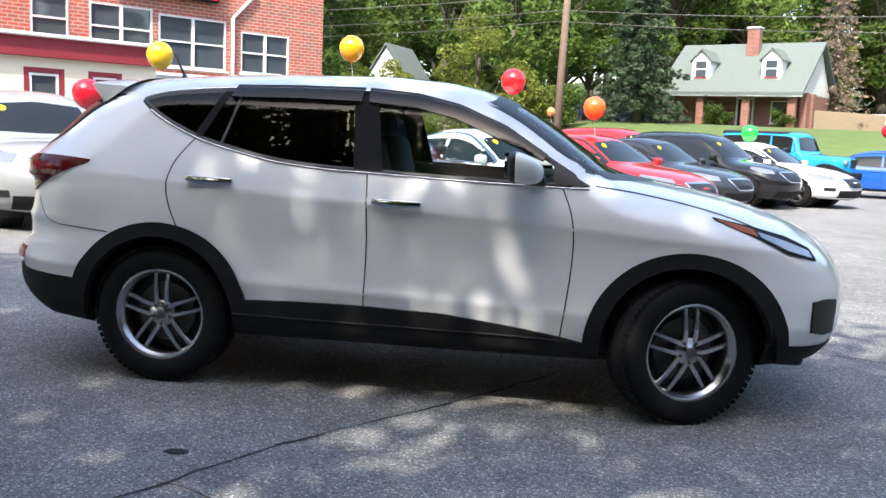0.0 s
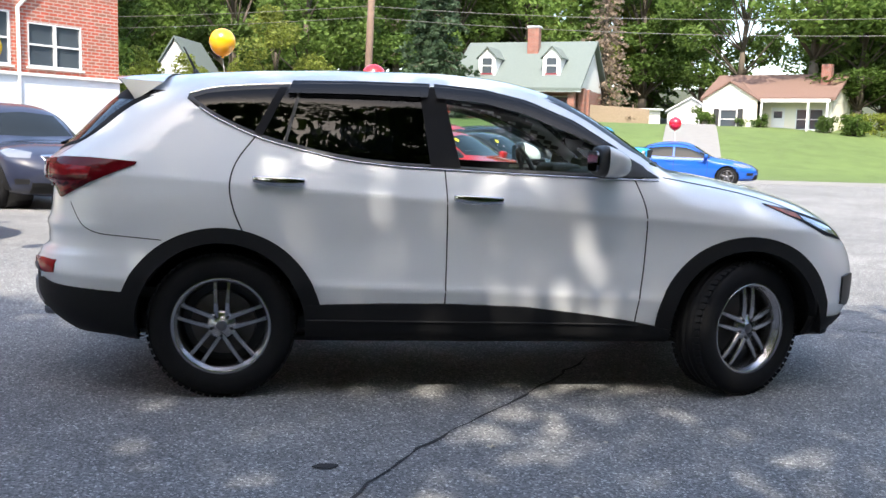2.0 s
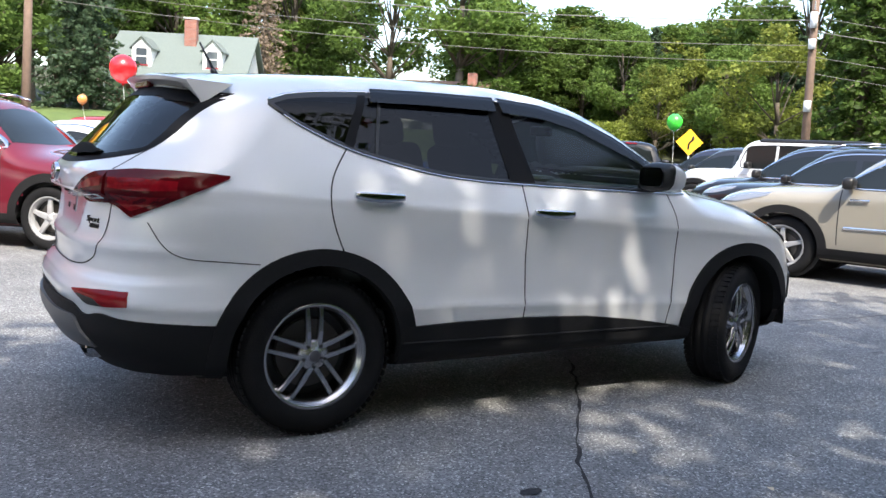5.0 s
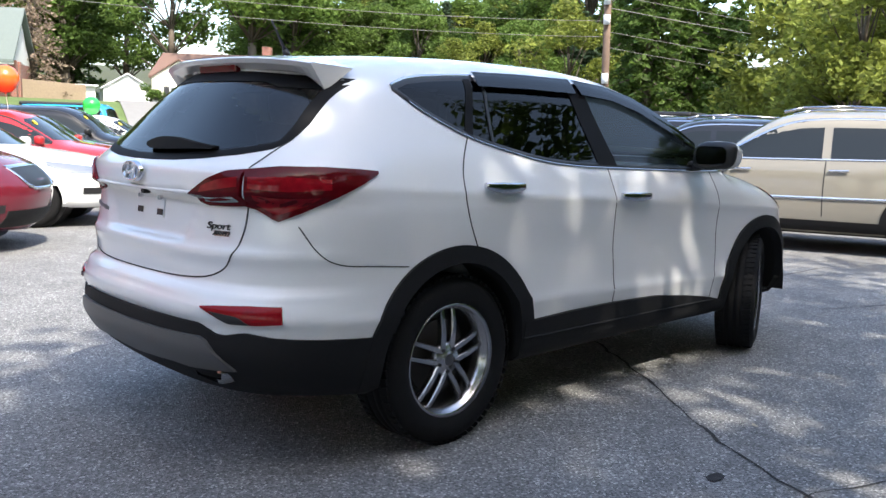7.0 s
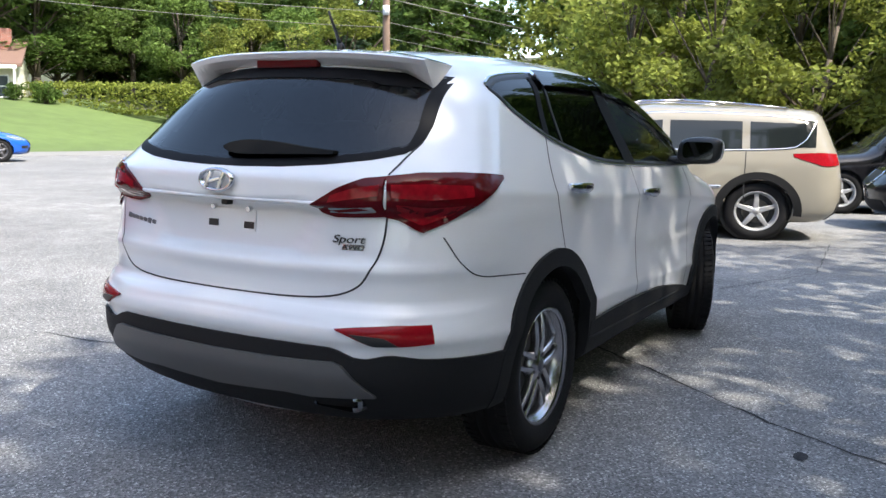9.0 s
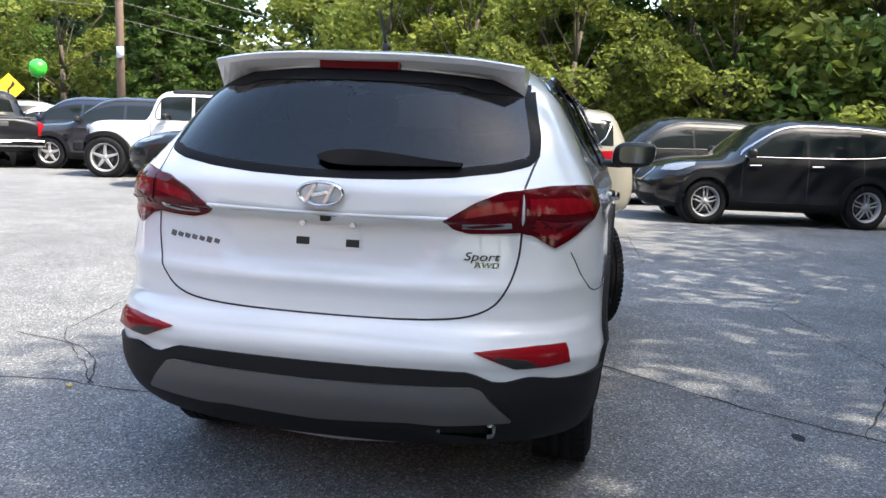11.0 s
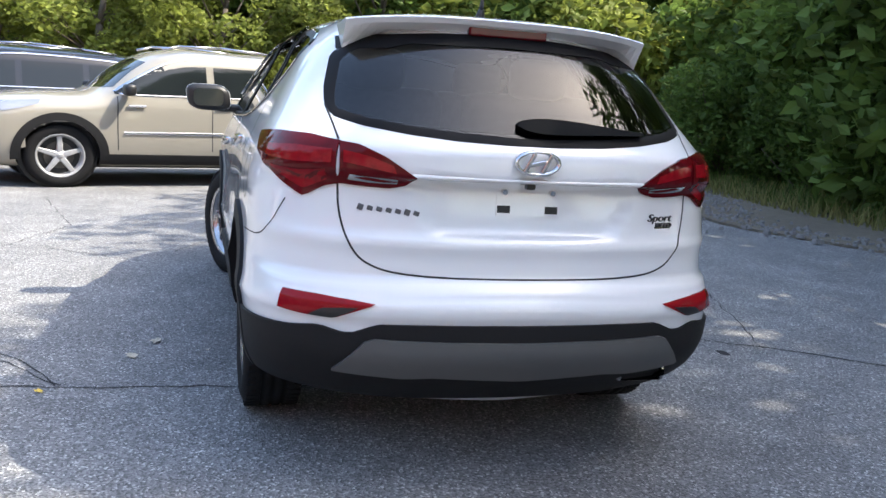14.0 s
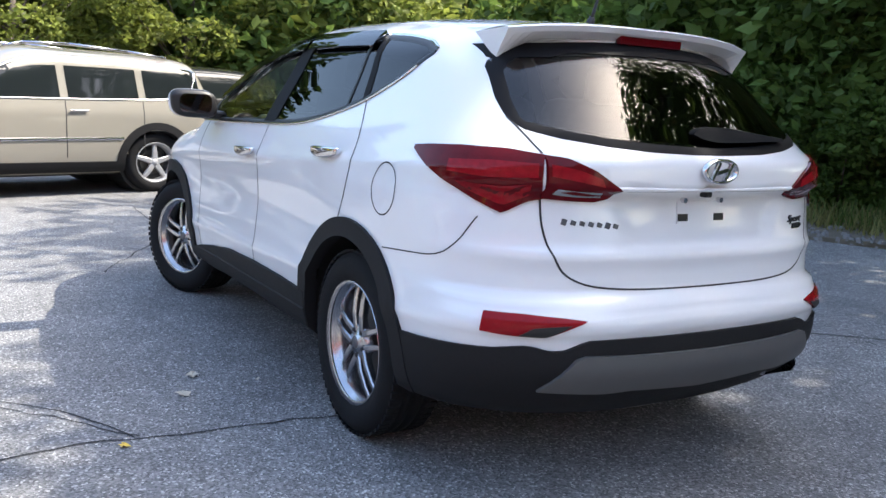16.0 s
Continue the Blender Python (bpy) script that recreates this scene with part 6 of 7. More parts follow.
box("pane", (0.2, 0.06, 1.15), (0.6, 0.03, 0.7), PANE, shed)
white_house = tagged(new("white_house", None), "white gabled house half hidden by trees", "house")
white_house.matrix_basis = pose(-9.5, 43, -0.1, 0, 0, -12) @ Matrix.Diagonal((0.45, 0.6, 1.0, 1))
wall_with_holes("front_wall", -2.5, 2.5, 0, 4.4, 0, 0.2, [(0.4, 1.2, 2.9, 4.0)], WHITE, white_house)
gable_wall("gable", [(-2.5, 0, 4.35), (2.5, 0, 4.35), (0, 0, 6.0)], (0, 0.2, 0), WHITE, white_house)
for s in (-1, 1):
    box("side_wall", (s * 2.4, 3.2, 2.2), (0.2, 6, 4.4), WHITE, white_house)
part("roof", gable_roof(bmesh.new(), -2.5, 2.5, 0, 6.2, 4.4, 6.1, 0.25, 0.12, "y"), SLATE, white_house)
box("pane", (0.8, 0.06, 3.45), (0.8, 0.03, 1.1), PANE, white_house)

# wooden fence between the houses
fence = tagged(new("wooden_fence", None), "weathered wooden board fence on the lawn", "fence")
for k in range(26):
    t = k / 25
    x, y = 14.9 + 5.6 * t, 51.5 + 4.0 * t
    z = float(hill(np.array(x), np.array(y)))
    bm = bmesh.new()
    add_box(bm, (x, y, z + 0.55), (0.2, 0.04, 1.3), 0.01, None)
    part("board", bm, WOOD, fence)

# mailbox post, road sign, poles and wires
def utility_pole(x, y, h, lean, label, gear):
    ob = tagged(new("utility_pole", None), label, "pole", "utility poles")
    ob.matrix_basis = pose(x, y, 0, 0, lean, 0)
    bm = bmesh.new()
    add_tube(bm, (0, 0, -0.3), (0, 0, h), 0.17, 0.12, 14)
    part("shaft", bm, POLEW, ob, "", True)
    if gear:
        for k, (z, s) in enumerate(((6.3, 0.55), (5.55, 0.35), (3.3, 0.4))):
            bm = bmesh.new()
            add_tube(bm, (-0.2, -0.12, z), (-0.2, -0.12, z + s), 0.13, 0.13, 14)
            part("transformer_can", bm, PALEWALL, ob, "grey can", True)
        bm = bmesh.new()
        add_tube(bm, (0, 0, 6.9), (-0.4, -0.3, 7.2), 0.03, 0.02, 8)
        part("bracket", bm, PALEWALL, ob)
    return ob


utility_pole(0.1, 30.2, 9.5, 1.5, "brown wooden utility pole beside the lot", False)
utility_pole(25.2, 17.3, 9.5, -1.5, "brown wooden utility pole with grey cans", True)
WIRE = mat("weathered_cable", (0.15, 0.145, 0.13), 0.6)


def cable(p, q, sag, r, label):
    p, q = Vector(p), Vector(q)
    vs, fs = [], []
    for k in range(25):
        t = k / 24
        c = p.lerp(q, t) - Vector((0, 0, sag * 4 * t * (1 - t)))
        side = (q - p).cross(Vector((0, 0, 1))).normalized()
        for j in range(5):
            an = 2 * math.pi * j / 5
            vs.append(c + side * r * math.cos(an) + Vector((0, 0, r * math.sin(an))))
        if k:
            fs += [(5 * k - 5 + j, 5 * k - 5 + (j + 1) % 5, 5 * k + (j + 1) % 5, 5 * k + j) for j in range(5)]
    return tagged(mesh_ob("overhead_cable", [tuple(v) for v in vs], fs, WIRE), label, "cable", "overhead cables")


P2 = Vector((25.1, 17.3, 6.6))
for k, (dz, r) in enumerate(((0.5, 0.011), (0.0, 0.017), (-0.9, 0.011), (-1.5, 0.01))):
    cable(P2 + Vector((0, 0, dz)), (0.1, 30.2, 6.9 + dz * 0.7), 0.5, r, "sagging overhead cable between wooden poles")
    cable((0.1, 30.2, 6.9 + dz * 0.7), (-30, 46, 8 + dz), 0.5, r, "sagging overhead cable between wooden poles")
    cable(P2 + Vector((0, 0, dz - 0.4)), (60, -8, 3.6 + dz), 0.8, r, "sagging overhead cable between wooden poles")

rs = tagged(new("road_sign", None), "yellow diamond curve warning sign on a post", "sign")
rs.matrix_basis = pose(20.3, 18.3, -0.6, 0, 0, -43)
bm = bmesh.new()
add_tube(bm, (0, 0, 0), (0, 0, 2.5), 0.03, 0.03, 8)
part("post", bm, PALEWALL, rs)
bm = bmesh.new()
add_box(bm, (0, 0, 0), (0.66, 0.012, 0.66), 0.0, pose(0, -0.04, 2.55, 0, 45, 0))
part("plate", bm, mat("sign_yellow", (0.9, 0.5, 0.02), 0.5, vary=0.04), rs, "yellow sign plate")
bm = bmesh.new()
add_tube(bm, (-0.02, -0.055, 2.3), (-0.02, -0.055, 2.5), 0.035, 0.035, 6)
add_tube(bm, (-0.02, -0.055, 2.5), (0.12, -0.055, 2.66), 0.035, 0.035, 6)
add_tube(bm, (0.12, -0.055, 2.66), (0.12, -0.055, 2.8), 0.07, 0.0, 6)
part("arrow", bm, BLACK, rs, "black curved arrow")


def balloon(x, y, z, d, color, word, low):
    ob = tagged(new("balloon", None), f"shiny {word} balloon on a string over the cars", "balloon", "balloons")
    ob.matrix_basis = pose(x, y, z)
    m = mat(f"balloon_{word}", color, 0.25, coat=0.6, vary=0.04)
    bm = bmesh.new()
    bmesh.ops.create_uvsphere(bm, u_segments=28, v_segments=18, radius=d / 2)
    for v in bm.verts:
        if v.co.z < 0:
            v.co.z *= 1.12
            k = 1 + 0.12 * v.co.z / d
            v.co.x *= k
            v.co.y *= k
    part("skin", bm, m, ob, "", True)
    bm = bmesh.new()
    bmesh.ops.create_cone(bm, cap_ends=True, segments=10, radius1=0.022, radius2=0.006, depth=0.03, matrix=Matrix.Translation((0, 0, -0.575 * d)))
    part("knot", bm, m, ob)
    bm = bmesh.new()
    add_tube(bm, (0, 0, -0.58 * d), (0.08, 0.05, low - z), 0.004, 0.004, 5)
    part("string", bm, PAPER, ob)


balloon(-6.01, 8.8, 2.44, 0.43, (0.75, 0.50, 0.02), "golden", 1.4)
balloon(-2.39, 7.21, 2.49, 0.35, (0.85, 0.42, 0.01), "amber", 1.6)
balloon(-0.27, 9.72, 2.26, 0.41, (0.75, 0.015, 0.02), "red", 1.3)
balloon(1.13, 11.82, 1.95, 0.42, (0.85, 0.13, 0.02), "orange", 1.2)
balloon(0.2, 17.2, 2.0, 0.22, (0.75, 0.28, 0.08), "pale orange", 1.5)
balloon(5.15, 18.06, 1.68, 0.42, (0.02, 0.42, 0.06), "green", 1.4)
balloon(10.24, 23.5, 1.98, 0.42, (0.7, 0.012, 0.03), "scarlet", 0.9)
balloon(14.09, 12.77, 2.3, 0.42, (0.05, 0.6, 0.05), "bright green", 1.2)
balloon(-4.3, 3.6, 1.62, 0.3, (0.75, 0.01, 0.03), "crimson", 1.2)


# ---- plants ----
def leaf_mat(name, color, island=0.8):
    m = mat(name, color, 0.6, vary=0.55, island=island)
    b = m.node_tree.nodes["Principled BSDF"]
    b.inputs["Specular IOR Level"].default_value = 0.25
    b.inputs["Transmission Weight"].default_value = 0.0
    nt = m.node_tree
    tr = nt.nodes.new("ShaderNodeBsdfTranslucent")
    mx = nt.nodes.new("ShaderNodeMixShader")
    mx.inputs[0].default_value = 0.5
    src = b.inputs["Base Color"].links[0].from_socket
    nt.links.new(src, tr.inputs[0])
    nt.links.new(b.outputs[0], mx.inputs[1])
    nt.links.new(tr.outputs[0], mx.inputs[2])
    nt.links.new(mx.outputs[0], nt.nodes["Material Output"].inputs["Surface"])
    return m


BARK = mat("tree_bark", (0.10, 0.08, 0.06), 0.95, vary=0.35, scale=5, bump=0.8, bscale=18)
LEAF = leaf_mat("broad_leaf_green", (0.11, 0.17, 0.038))
LEAF_Y = leaf_mat("yellow_green_leaf", (0.21, 0.245, 0.05))
LEAF_D = leaf_mat("deep_green_leaf", (0.085, 0.14, 0.03))
NEEDLE = leaf_mat("spruce_needle", (0.07, 0.11, 0.06))
DRY = leaf_mat("dry_brown_needle", (0.26, 0.20, 0.15))
GRASSY = leaf_mat("dry_grass_blade", (0.20, 0.19, 0.07))


def leaves(centers, size, rng, flat=0.0):
    """Small folded leaf blades at the given points: verts and faces."""
    n = len(centers)
    a = rng.normal(size=(n, 3))
    a[:, 2] *= 0.6
    a /= np.linalg.norm(a, axis=1)[:, None]
    b = np.cross(a, rng.normal(size=(n, 3)))
    b /= np.linalg.norm(b, axis=1)[:, None]
    c = np.cross(a, b)
    s = size * rng.uniform(0.55, 1.3, n)[:, None]
    p = np.asarray(centers)
    v = np.stack([p - a * s, p + b * s * 0.55 + c * s * 0.12, p + a * s, p - b * s * 0.55 + c * s * 0.12], 1).reshape(-1, 3)
    f = np.arange(4 * n).reshape(-1, 4)
    return v, f


def limb(bm, p, q, r0, r1, n=8):
    add_tube(bm, p, q, r0, r1, n)


def broad_tree(seed, h, r, count, size, material, label, low=0.3, lobes=26):
    """Trunk, limbs and a crown of leaf clumps with gaps between them."""
    rng = np.random.default_rng(seed)
    root = tagged(new("broadleaf_tree", None), label, "tree", "trees round the lot")
    bm = bmesh.new()
    lean = rng.normal(0, 0.03, 2) * h
    joints = [Vector((lean[0] * t * t, lean[1] * t * t, h * 0.85 * t)) for t in np.linspace(0, 1, 7)]
    for k in range(6):
        limb(bm, joints[k], joints[k + 1], 0.026 * h * (1 - k / 7), 0.026 * h * (1 - (k + 1) / 7), 10)
    pts = []
    for k in range(lobes):
        t = rng.uniform(low, 1.0)
        ring = r * (math.sin(math.pi * min(1, (t - low) / (1 - low) * 0.8 + 0.18)) ** 0.7)
        an = rng.uniform(0, 2 * math.pi)
        rr = ring * math.sqrt(rng.uniform(0.15, 1.0))
        c = np.array([rr * math.cos(an), rr * math.sin(an), h * t])
        base = joints[min(6, int(t * 0.8 * 6))]
        limb(bm, base, Vector(c), 0.006 * h, 0.0015 * h, 5)
        m = count // lobes
        q = rng.normal(size=(m, 3))
        q /= np.linalg.norm(q, axis=1)[:, None]
        q *= rng.uniform(0.3, 1.0, m)[:, None] ** 0.5
        lr = r * rng.uniform(0.24, 0.42)
        pts.append(c + q * np.array([lr, lr, lr * 0.62]))
    part("trunk", bm, BARK, root, "", True)
    v, f = leaves(np.concatenate(pts), size, rng)
    mesh_ob("crown", v, f, material, root, "", False)
    return root


def conifer(seed, h, r, count, size, material, label):
    """A spruce: straight trunk, drooping tiers of needled boughs."""
    rng = np.random.default_rng(seed)
    root = tagged(new("conifer", None), label, "tree", "conifers round the lot")
    bm = bmesh.new()
    limb(bm, (0, 0, -0.1), (0, 0, h * 0.97), 0.02 * h, 0.002 * h, 10)
    pts = []
    boughs = 110
    for k in range(boughs):
        t = 0.07 + 0.91 * (k / boughs)
        an = k * 2.4 + rng.uniform(-0.3, 0.3)
        length = r * (1 - t) ** 0.85 * rng.uniform(0.7, 1.1) + 0.05 * r
        droop = -0.25 - 0.15 * (1 - t)
        tip = Vector((length * math.cos(an), length * math.sin(an), h * t + droop * length))
        base = Vector((0, 0, h * t))
        limb(bm, base, tip, 0.004 * h * (1.1 - t), 0.001 * h, 4)
        m = max(6, int(count / boughs * (0.3 + 1.5 * (1 - t))))
        u = rng.uniform(0.12, 1.0, m)[:, None]
        w = 0.16 * length * (1.15 - u) + 0.05
        pts.append(np.array(base) * (1 - u) + np.array(tip) * u + rng.normal(size=(m, 3)) * w * [1, 1, 0.5] - [0, 0, 0.05])
    part("trunk", bm, BARK, root, "", True)
    v, f = leaves(np.concatenate(pts), size, rng)
    mesh_ob("crown", v, f, material, root, "", False)
    return root


def shrub(seed, r, h, count, size, material, label):
    rng = np.random.default_rng(seed)
    root = tagged(new("shrub", None), label, "shrub", "shrubs at the forest edge")
    bm = bmesh.new()
    pts = []
    for k in range(16):
        an = rng.uniform(0, 2 * math.pi)
        rr = r * math.sqrt(rng.uniform(0, 1)) * 0.8
        c = np.array([rr * math.cos(an), rr * math.sin(an), h * rng.uniform(0.15, 0.85)])
        limb(bm, (0.1 * c[0], 0.1 * c[1], 0), Vector(c), 0.025, 0.008, 5)
        m = count // 16
        q = rng.normal(size=(m, 3))
        q /= np.linalg.norm(q, axis=1)[:, None]
        pts.append(c + q * rng.uniform(0.2, 1, m)[:, None] ** 0.5 * np.array([r * 0.38, r * 0.38, h * 0.24]))
    part("stem", bm, BARK, root, "", True)
    p = np.concatenate(pts)
    p[:, 2] = np.maximum(p[:, 2], 0.03)
    v, f = leaves(p, size, rng)
    mesh_ob("foliage", v, f, material, root, "", False)
    return root


def place(ob, x, y, s=1.0, a=None, sz=None, dz=0.0):
    a = (x * 37 + y * 91) % 360 if a is None else a
    z = float(hill(np.array(float(x)), np.array(float(y)))) + dz
    # the woods stand lower where the valley opens to the sky
    far, bearing = math.hypot(x + 3, y + 3), math.degrees(math.atan2(y + 3, x + 3))
    if ob in HEIGHTS and far > 36 and 37 < bearing < 58:
        most = (1.3 + far * math.tan(math.radians(7.6 + 1.8 * ((x * 7.3 + y * 3.1) % 1.0))) - z) / HEIGHTS[ob]
        sz = min(sz or s, max(0.25, most))
        s = min(s, 1.5 * sz)
    return copy_thing(ob, pose(x, y, z, 0, 0, a) @ Matrix.Diagonal((s, s, sz or s, 1)))


AWAY = (-300, 300)
B1 = broad_tree(11, 13, 4.6, 9000, 0.20, LEAF, "tall green broadleaf tree in full leaf")
B2 = broad_tree(12, 15, 4.4, 9000, 0.21, LEAF_D, "tall dark green broadleaf tree", 0.22)
B3 = broad_tree(13, 11, 4.4, 8000, 0.19, LEAF_Y, "yellow-green broadleaf tree turning in early autumn", 0.15)
B4 = broad_tree(14, 15, 4.8, 8400, 0.17, LEAF, "tall thin-crowned tree that shades the lot", 0.35, 30)
C1 = conifer(21, 12, 3.0, 9000, 0.16, NEEDLE, "dark green spruce with drooping boughs")
C2 = conifer(22, 16, 3.2, 8000, 0.20, LEAF_D, "tall dark green conifer in the woods")
C3 = conifer(23, 13, 2.6, 3600, 0.14, DRY, "bare brown dying conifer")
HEIGHTS = {B1: 13.5, B2: 15.5, B3: 11.5, C1: 12, C2: 16}
S1 = shrub(31, 1.5, 2.2, 5200, 0.085, LEAF, "dense green shrub at the forest edge")
S2 = shrub(32, 1.6, 2.6, 5200, 0.09, LEAF_Y, "light yellow-green shrub at the forest edge")
S4 = shrub(34, 1.5, 2.3, 9000, 0.06, LEAF_D, "dense dark green shrub at the forest edge")
S3 = shrub(33, 0.7, 0.9, 2200, 0.06, LEAF_D, "clipped dark green garden bush")
# the seven models themselves stand among the far trees
for ob, (x, y) in zip((B1, B2, B3, B4, C1, C2, C3), ((-24, 70), (-22, 58), (56, 12), (-2.4, -10.0), (4.2, 45.2), (-14, 72), (17.2, 55.5))):
    ob.matrix_basis = pose(x, y, float(hill(np.array(float(x)), np.array(float(y)))), 0, 0, x * 7) @ Matrix.Scale(0.86 if ob is B4 else 1.0, 4)
S4.matrix_basis = pose(4.4, -9.4, 0)
S1.matrix_basis, S2.matrix_basis = pose(14.6, -8.9, 0), pose(16.4, -7.4, 0)
S3.matrix_basis = pose(9.3, 49.9, float(hill(np.array(9.3), np.array(49.9)))) @ Matrix.Diagonal((1.3, 1.3, 1.4, 1))
place(S3, 13.0, 49.3, 0.9)
rt = random.Random(7)
# woods behind the houses, and to both sides
for x, y, ob, s in [(-3, 47, B1, .85), (-13, 36, B2, .8), (-8, 54, B2, 1), (-16, 50, B1, 1), (0, 52, B2, 1), (3, 60, B1, 1), (-2, 62, C2, 1), (8, 66, B2, 1.05), (14, 68, B1, 1.1), (19, 66, C2, 1), (25, 70, B2, 1.1), (20, 72, B3, 1.2), (30, 62, B1, 1.1), (36, 58, B2, .75), (33, 52, B1, .7), (40, 66, C2, 1.1), (28, 78, C2, 1.2), (12, 78, B1, 1.2), (2, 74, B2, 1.2), (-10, 66, B1, 1.1), (-20, 64, B2, 1.1), (38, 48, B3, .72), (36, 44, B1, .62), (44, 52, C2, .72), (46, 44, B2, .68), (42, 38, B3, .7), (34.5, 38, B1, .55), (37.5, 35, B3, .6), (39.5, 41, C1, .75), (41, 46, B1, .65), (36.5, 40.5, B2, .55), (33, 33.5, B3, .5), (48, 39, C1, .8), (45, 36, B1, .62), (52, 48, B2, .8), (35, 30, B1, .55), (40, 32, B2, .65), (50, 34, B1, .7), (47, 30, C1, .8), (54, 46, C2, .8), (60, 38, B2, .8), (-4.2, 41, B3, .6), (-8.0, 38.5, B3, .42), (-10.4, 39.5, B3, .45)]:
    place(ob, x, y, s)
for k in range(22):
    place(rt.choice((B1, B2, B1, C2)), -34 + 3.1 * k + rt.uniform(-1, 1), 76 + rt.uniform(-4, 6), rt.uniform(1.15, 1.4) if k < 18 else 0.9)
# lower woods across the open valley
for k in range(18):
    an, far = math.radians(37 + 1.25 * k), 62 + rt.uniform(-7, 9)
    place(rt.choice((B1, B2, B3, B1, C2)), -3 + far * math.cos(an), -3 + far * math.sin(an), rt.uniform(0.8, 1.1))
# woods beyond the road and behind the far row of cars
for x, y, ob, s in [(33, 25, B3, .75), (18.2, 0.6, B3, .5), (19.5, 3.6, B3, .55), (21.2, 6.2, B3, .6), (17.6, -3.2, B3, .5), (38, 28, C1, 1), (30, 18.5, C2, .85), (36, 20, C2, 1), (42, 24, B2, 1), (33, 12, C2, 1), (38, 14, B1, 1), (28, 9.5, B3, .8), (24.5, 6, B3, .72), (29, 4, B2, .9), (33, 6, C2, 1.1), (26, 1, B1, .8), (22, 1.5, B3, .62), (20.5, -2.5, B1, .6), (24, -4, B2, .85), (30, -3, B1, 1.1), (19, -5.5, B3, .55), (21.5, -8, B2, .75), (27, -9, B1, 1), (20, -14, B2, .7), (25, -16, B1, .8), (15, -18, B1, .7), (9, -19, B2, .8), (5.8, -13.0, B1, .6), (3.4, -11.5, B2, .55), (0.9, -12.5, B1, .6), (4.6, -21, B2, 1.0), (-1, -18, B2, .9), (12, -22, B1, .9), (44, 10, C2, 1.2), (40, 2, B2, 1.2), (36, -10, B2, 1.2), (50, 16, B1, 1.2)]:
    place(ob, x, y, s)
# trees close by that shade the lot
for x, y, sc in [(-5.2, -9.4, 1.06), (-6.8, -9.9, 0.98), (-11.8, -9.8, 1.1), (1.7, -9.4, 0.95), (6.5, -14.5, 1.1), (20, -15, 1.5), (-17.5, -10.5, 1.15), (-24, -9.5, 1.0), (-10.5, -15, 1.1)]:
    place(B4, x, y, sc)
for k in range(9):
    place(rt.choice((B2, B1)), -21 + 3.3 * k + rt.uniform(-0.6, 0.6), -17.5 + rt.uniform(-1.5, 0.8), rt.uniform(0.8, 0.95))
# slim trunks at the edge of the woods
for x, y, sc in [(1.6, -9.6, 0.5), (4.4, -10.4, 0.55), (6.6, -10.0, 0.5)]:
    place(B4, x, y, sc, None, sc * 1.25)
# far trees behind the walk, seen in the glass
for x, y, ob, s in [(-26, -2, B2, .9), (-30, 6, B1, 1), (-34, 14, B2, 1), (-32, -8, B1, 1)]:
    place(ob, x, y, s)
# undergrowth along the edges
for k in range(60):
    t = k / 59
    x = 2.2 + 26 * t
    y = (-8.7 if x < 10 else -9.3) if x < 13.5 else -9.3 + (x - 13.5) * 1.15
    near = x < 11
    place(S4 if near else rt.choice((S1, S2, S1)), x + rt.uniform(-0.5, 0.5), y + rt.uniform(-1.0, 0.1), rt.uniform(0.5, 1.1))
    place(rt.choice((S4, S4, S1)) if near else rt.choice((S1, S2, S2)), x + rt.uniform(-0.7, 0.7) + 0.6, y + rt.uniform(-3.0, -1.6), rt.uniform(1.3, 2.1))
for k in range(26):
    t = k / 25
    place(rt.choice((S1, S2)), 22 + 22 * t + rt.uniform(-1, 1), 8.5 + 17 * t + rt.uniform(-1, 1) - 1.5, rt.uniform(0.9, 1.6))
for k in range(22):
    place(rt.choice((S1, S2)), -16 + 2.1 * k + rt.uniform(-0.6, 0.6), -10.8 + rt.uniform(-1.0, 0.4), rt.uniform(0.6, 1.1))
for k in range(8):
    place(rt.choice((S1, S2)), -10 + 1.4 * k, 42 + rt.uniform(-2, 4), rt.uniform(0.9, 1.4))
# clipped hedge by the ranch house
rng = np.random.default_rng(41)
p = rng.uniform(-1, 1, (9000, 3)) * [5.2, 0.8, 0.85]
edge = np.max(np.abs(p / [5.2, 0.8, 0.85]), axis=1)
p = p[edge > 0.72]
p[:, 2] += 0.9 + rng.normal(0, 0.04, len(p))
v, f = leaves(p, 0.11, rng)
hedge = mesh_ob("hedge", v, f, LEAF_Y, None, "", False)
hedge.matrix_basis = pose(29.6, 38.4, 1.5, 0, 0, -76)
tagged(hedge, "long clipped green hedge on the lawn", "hedge")
for x, y, s in ((20.7, 45.8, .9), (22.4, 44.4, .6), (23.0, 43.8, .6), (25.8, 41.6, .7), (26.9, 40.4, .9)):
    place(S3, x, y, s)


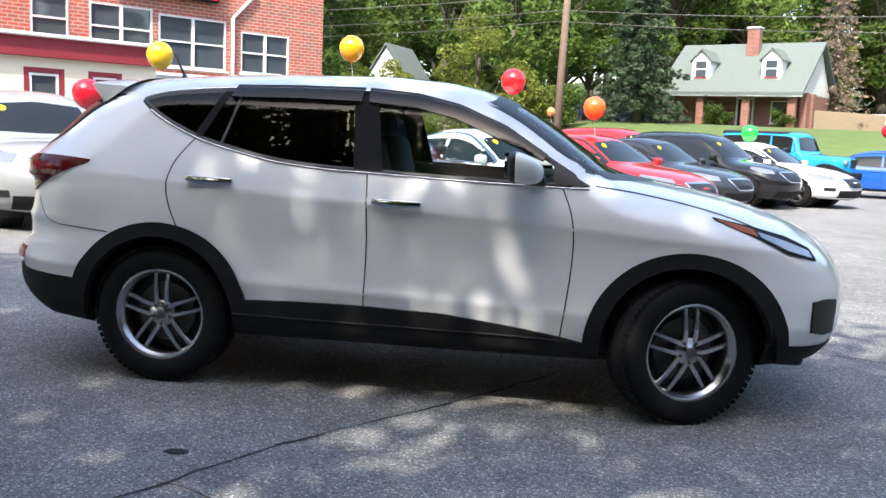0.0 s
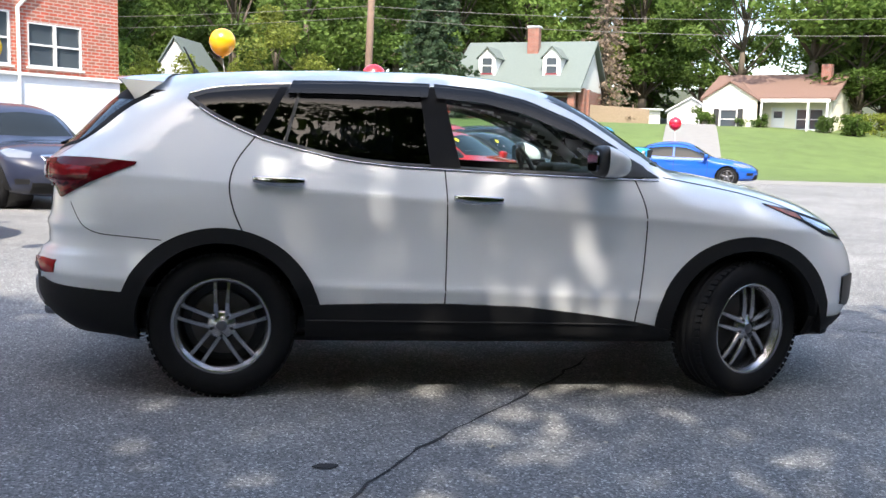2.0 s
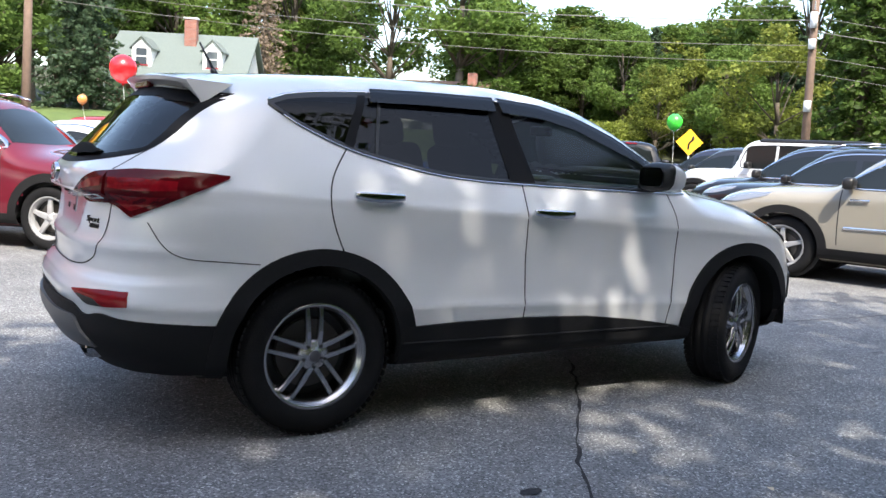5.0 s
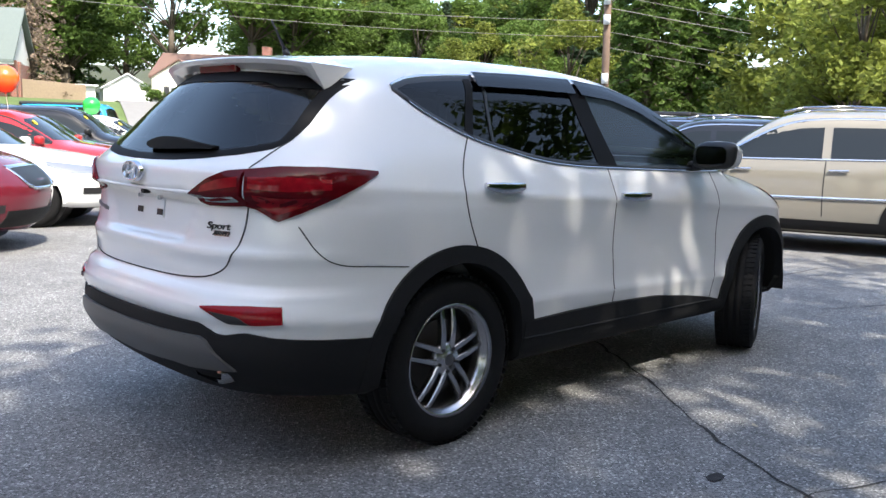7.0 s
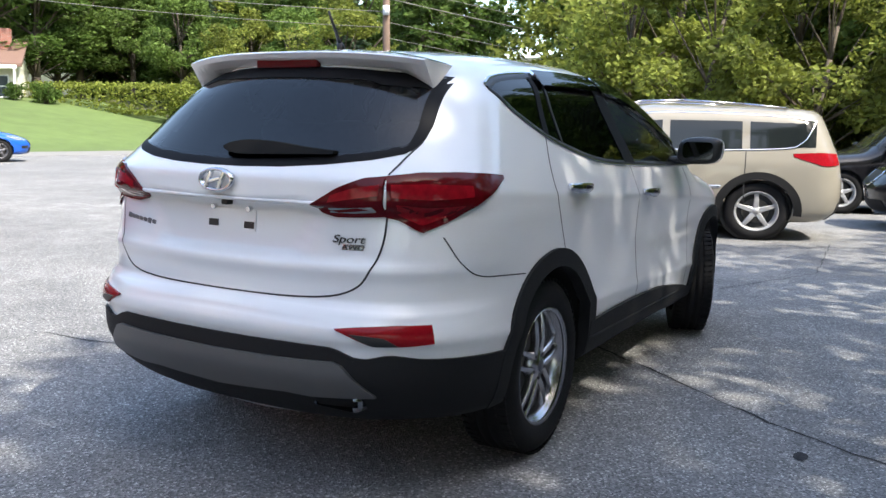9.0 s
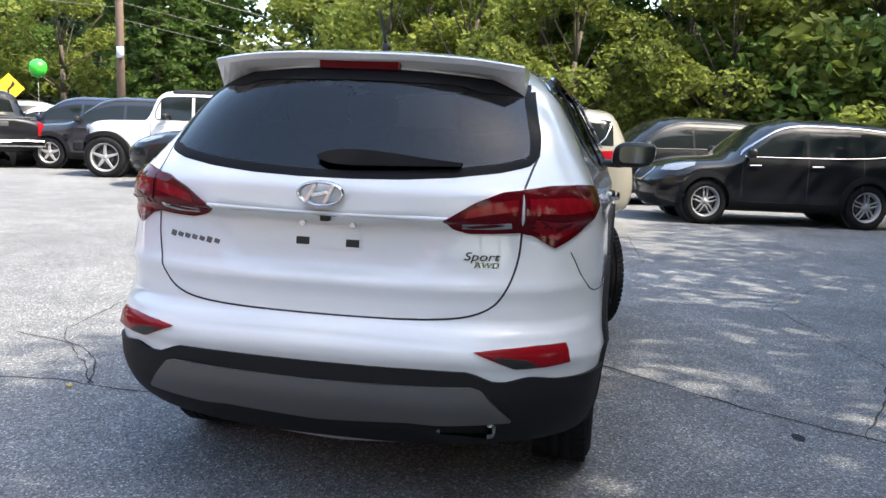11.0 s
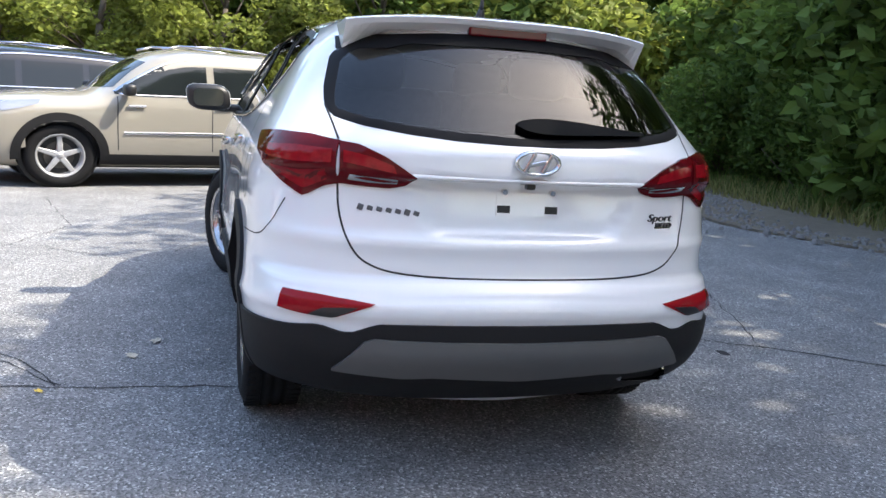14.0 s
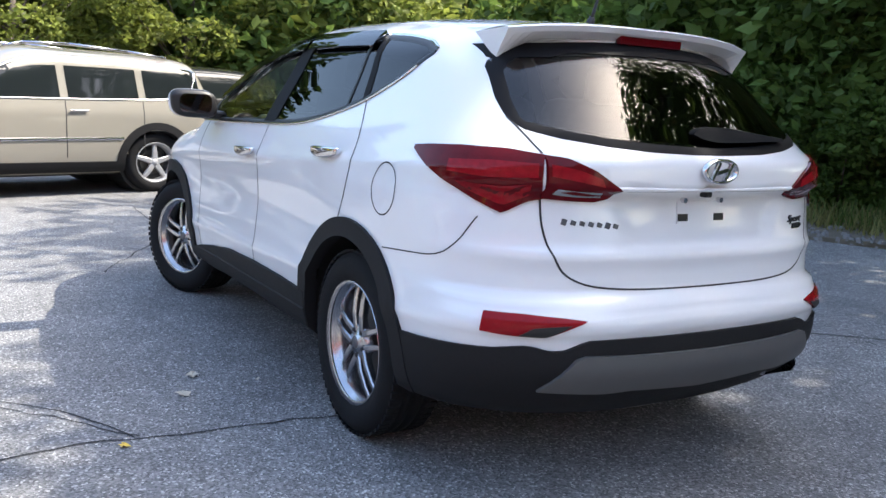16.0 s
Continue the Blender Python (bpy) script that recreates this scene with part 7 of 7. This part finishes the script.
def tufts(name, n, area, size, material, label, seed):
    """Grass blades over a stretch of ground."""
    rng = np.random.default_rng(seed)
    x = rng.uniform(area[0], area[1], n)
    y = rng.uniform(area[2], area[3], n)
    z = hill(x, y) + 0.03
    a = rng.uniform(0, 2 * math.pi, n)
    s = size * rng.uniform(0.4, 1.3, n)
    ln = rng.normal(0, 0.35, (n, 2)) * s[:, None]
    w = 0.06 * s
    v = np.stack([np.stack([x - w * np.cos(a), y - w * np.sin(a), z], 1), np.stack([x + w * np.cos(a), y + w * np.sin(a), z], 1), np.stack([x + ln[:, 0], y + ln[:, 1], z + s], 1)], 1).reshape(-1, 3)
    f = np.arange(3 * n).reshape(-1, 3)
    return tagged(mesh_ob(name, v, f, material, None, "", False), label, "grass", kind="stuff")


tufts("verge_grass", 9000, (0.5, 13.0, -9.6, -6.9), 0.24, GRASSY, "dry yellow-green grass along the verge", 51)
tufts("verge_weeds", 5000, (-1.0, 12.0, -9.6, -7.3), 0.3, LEAF, "green weeds along the verge", 52)
# loose stones at the broken edge of the asphalt
rng = np.random.default_rng(61)
STONE = mat("grey_gravel", (0.17, 0.165, 0.16), 0.9, vary=0.4, scale=20)
vs, fs = [], []
cube = np.array([(-1, -1, -.6), (1, -1, -.6), (1, 1, -.6), (-1, 1, -.6), (-.7, -.6, .7), (.6, -.7, .6), (.7, .6, .8), (-.6, .7, .6)])
cf = [(0, 3, 2, 1), (4, 5, 6, 7), (0, 1, 5, 4), (1, 2, 6, 5), (2, 3, 7, 6), (3, 0, 4, 7)]
edge_line = resample([(0.6, -6.9), (2.2, -6.1), (3.4, -5.2), (4.6, -5.1), (8.0, -6.8), (12, -8.2)], 900)
for k in range(900):
    s = rng.uniform(0.008, 0.035)
    c = edge_line[k] + rng.normal(0, 0.28, 2) + [0, -0.2]
    base = len(vs)
    vs += (cube * s * rng.uniform(0.6, 1.2, 3) @ np.array(Matrix.Rotation(rng.uniform(0, 6), 3, "Z")) + [*c, 0.04]).tolist()
    fs += [tuple(i + base for i in q) for q in cf]
tagged(mesh_ob("loose_gravel", vs, fs, STONE, None, "", False), "loose grey stones at the asphalt edge", "gravel", kind="stuff")
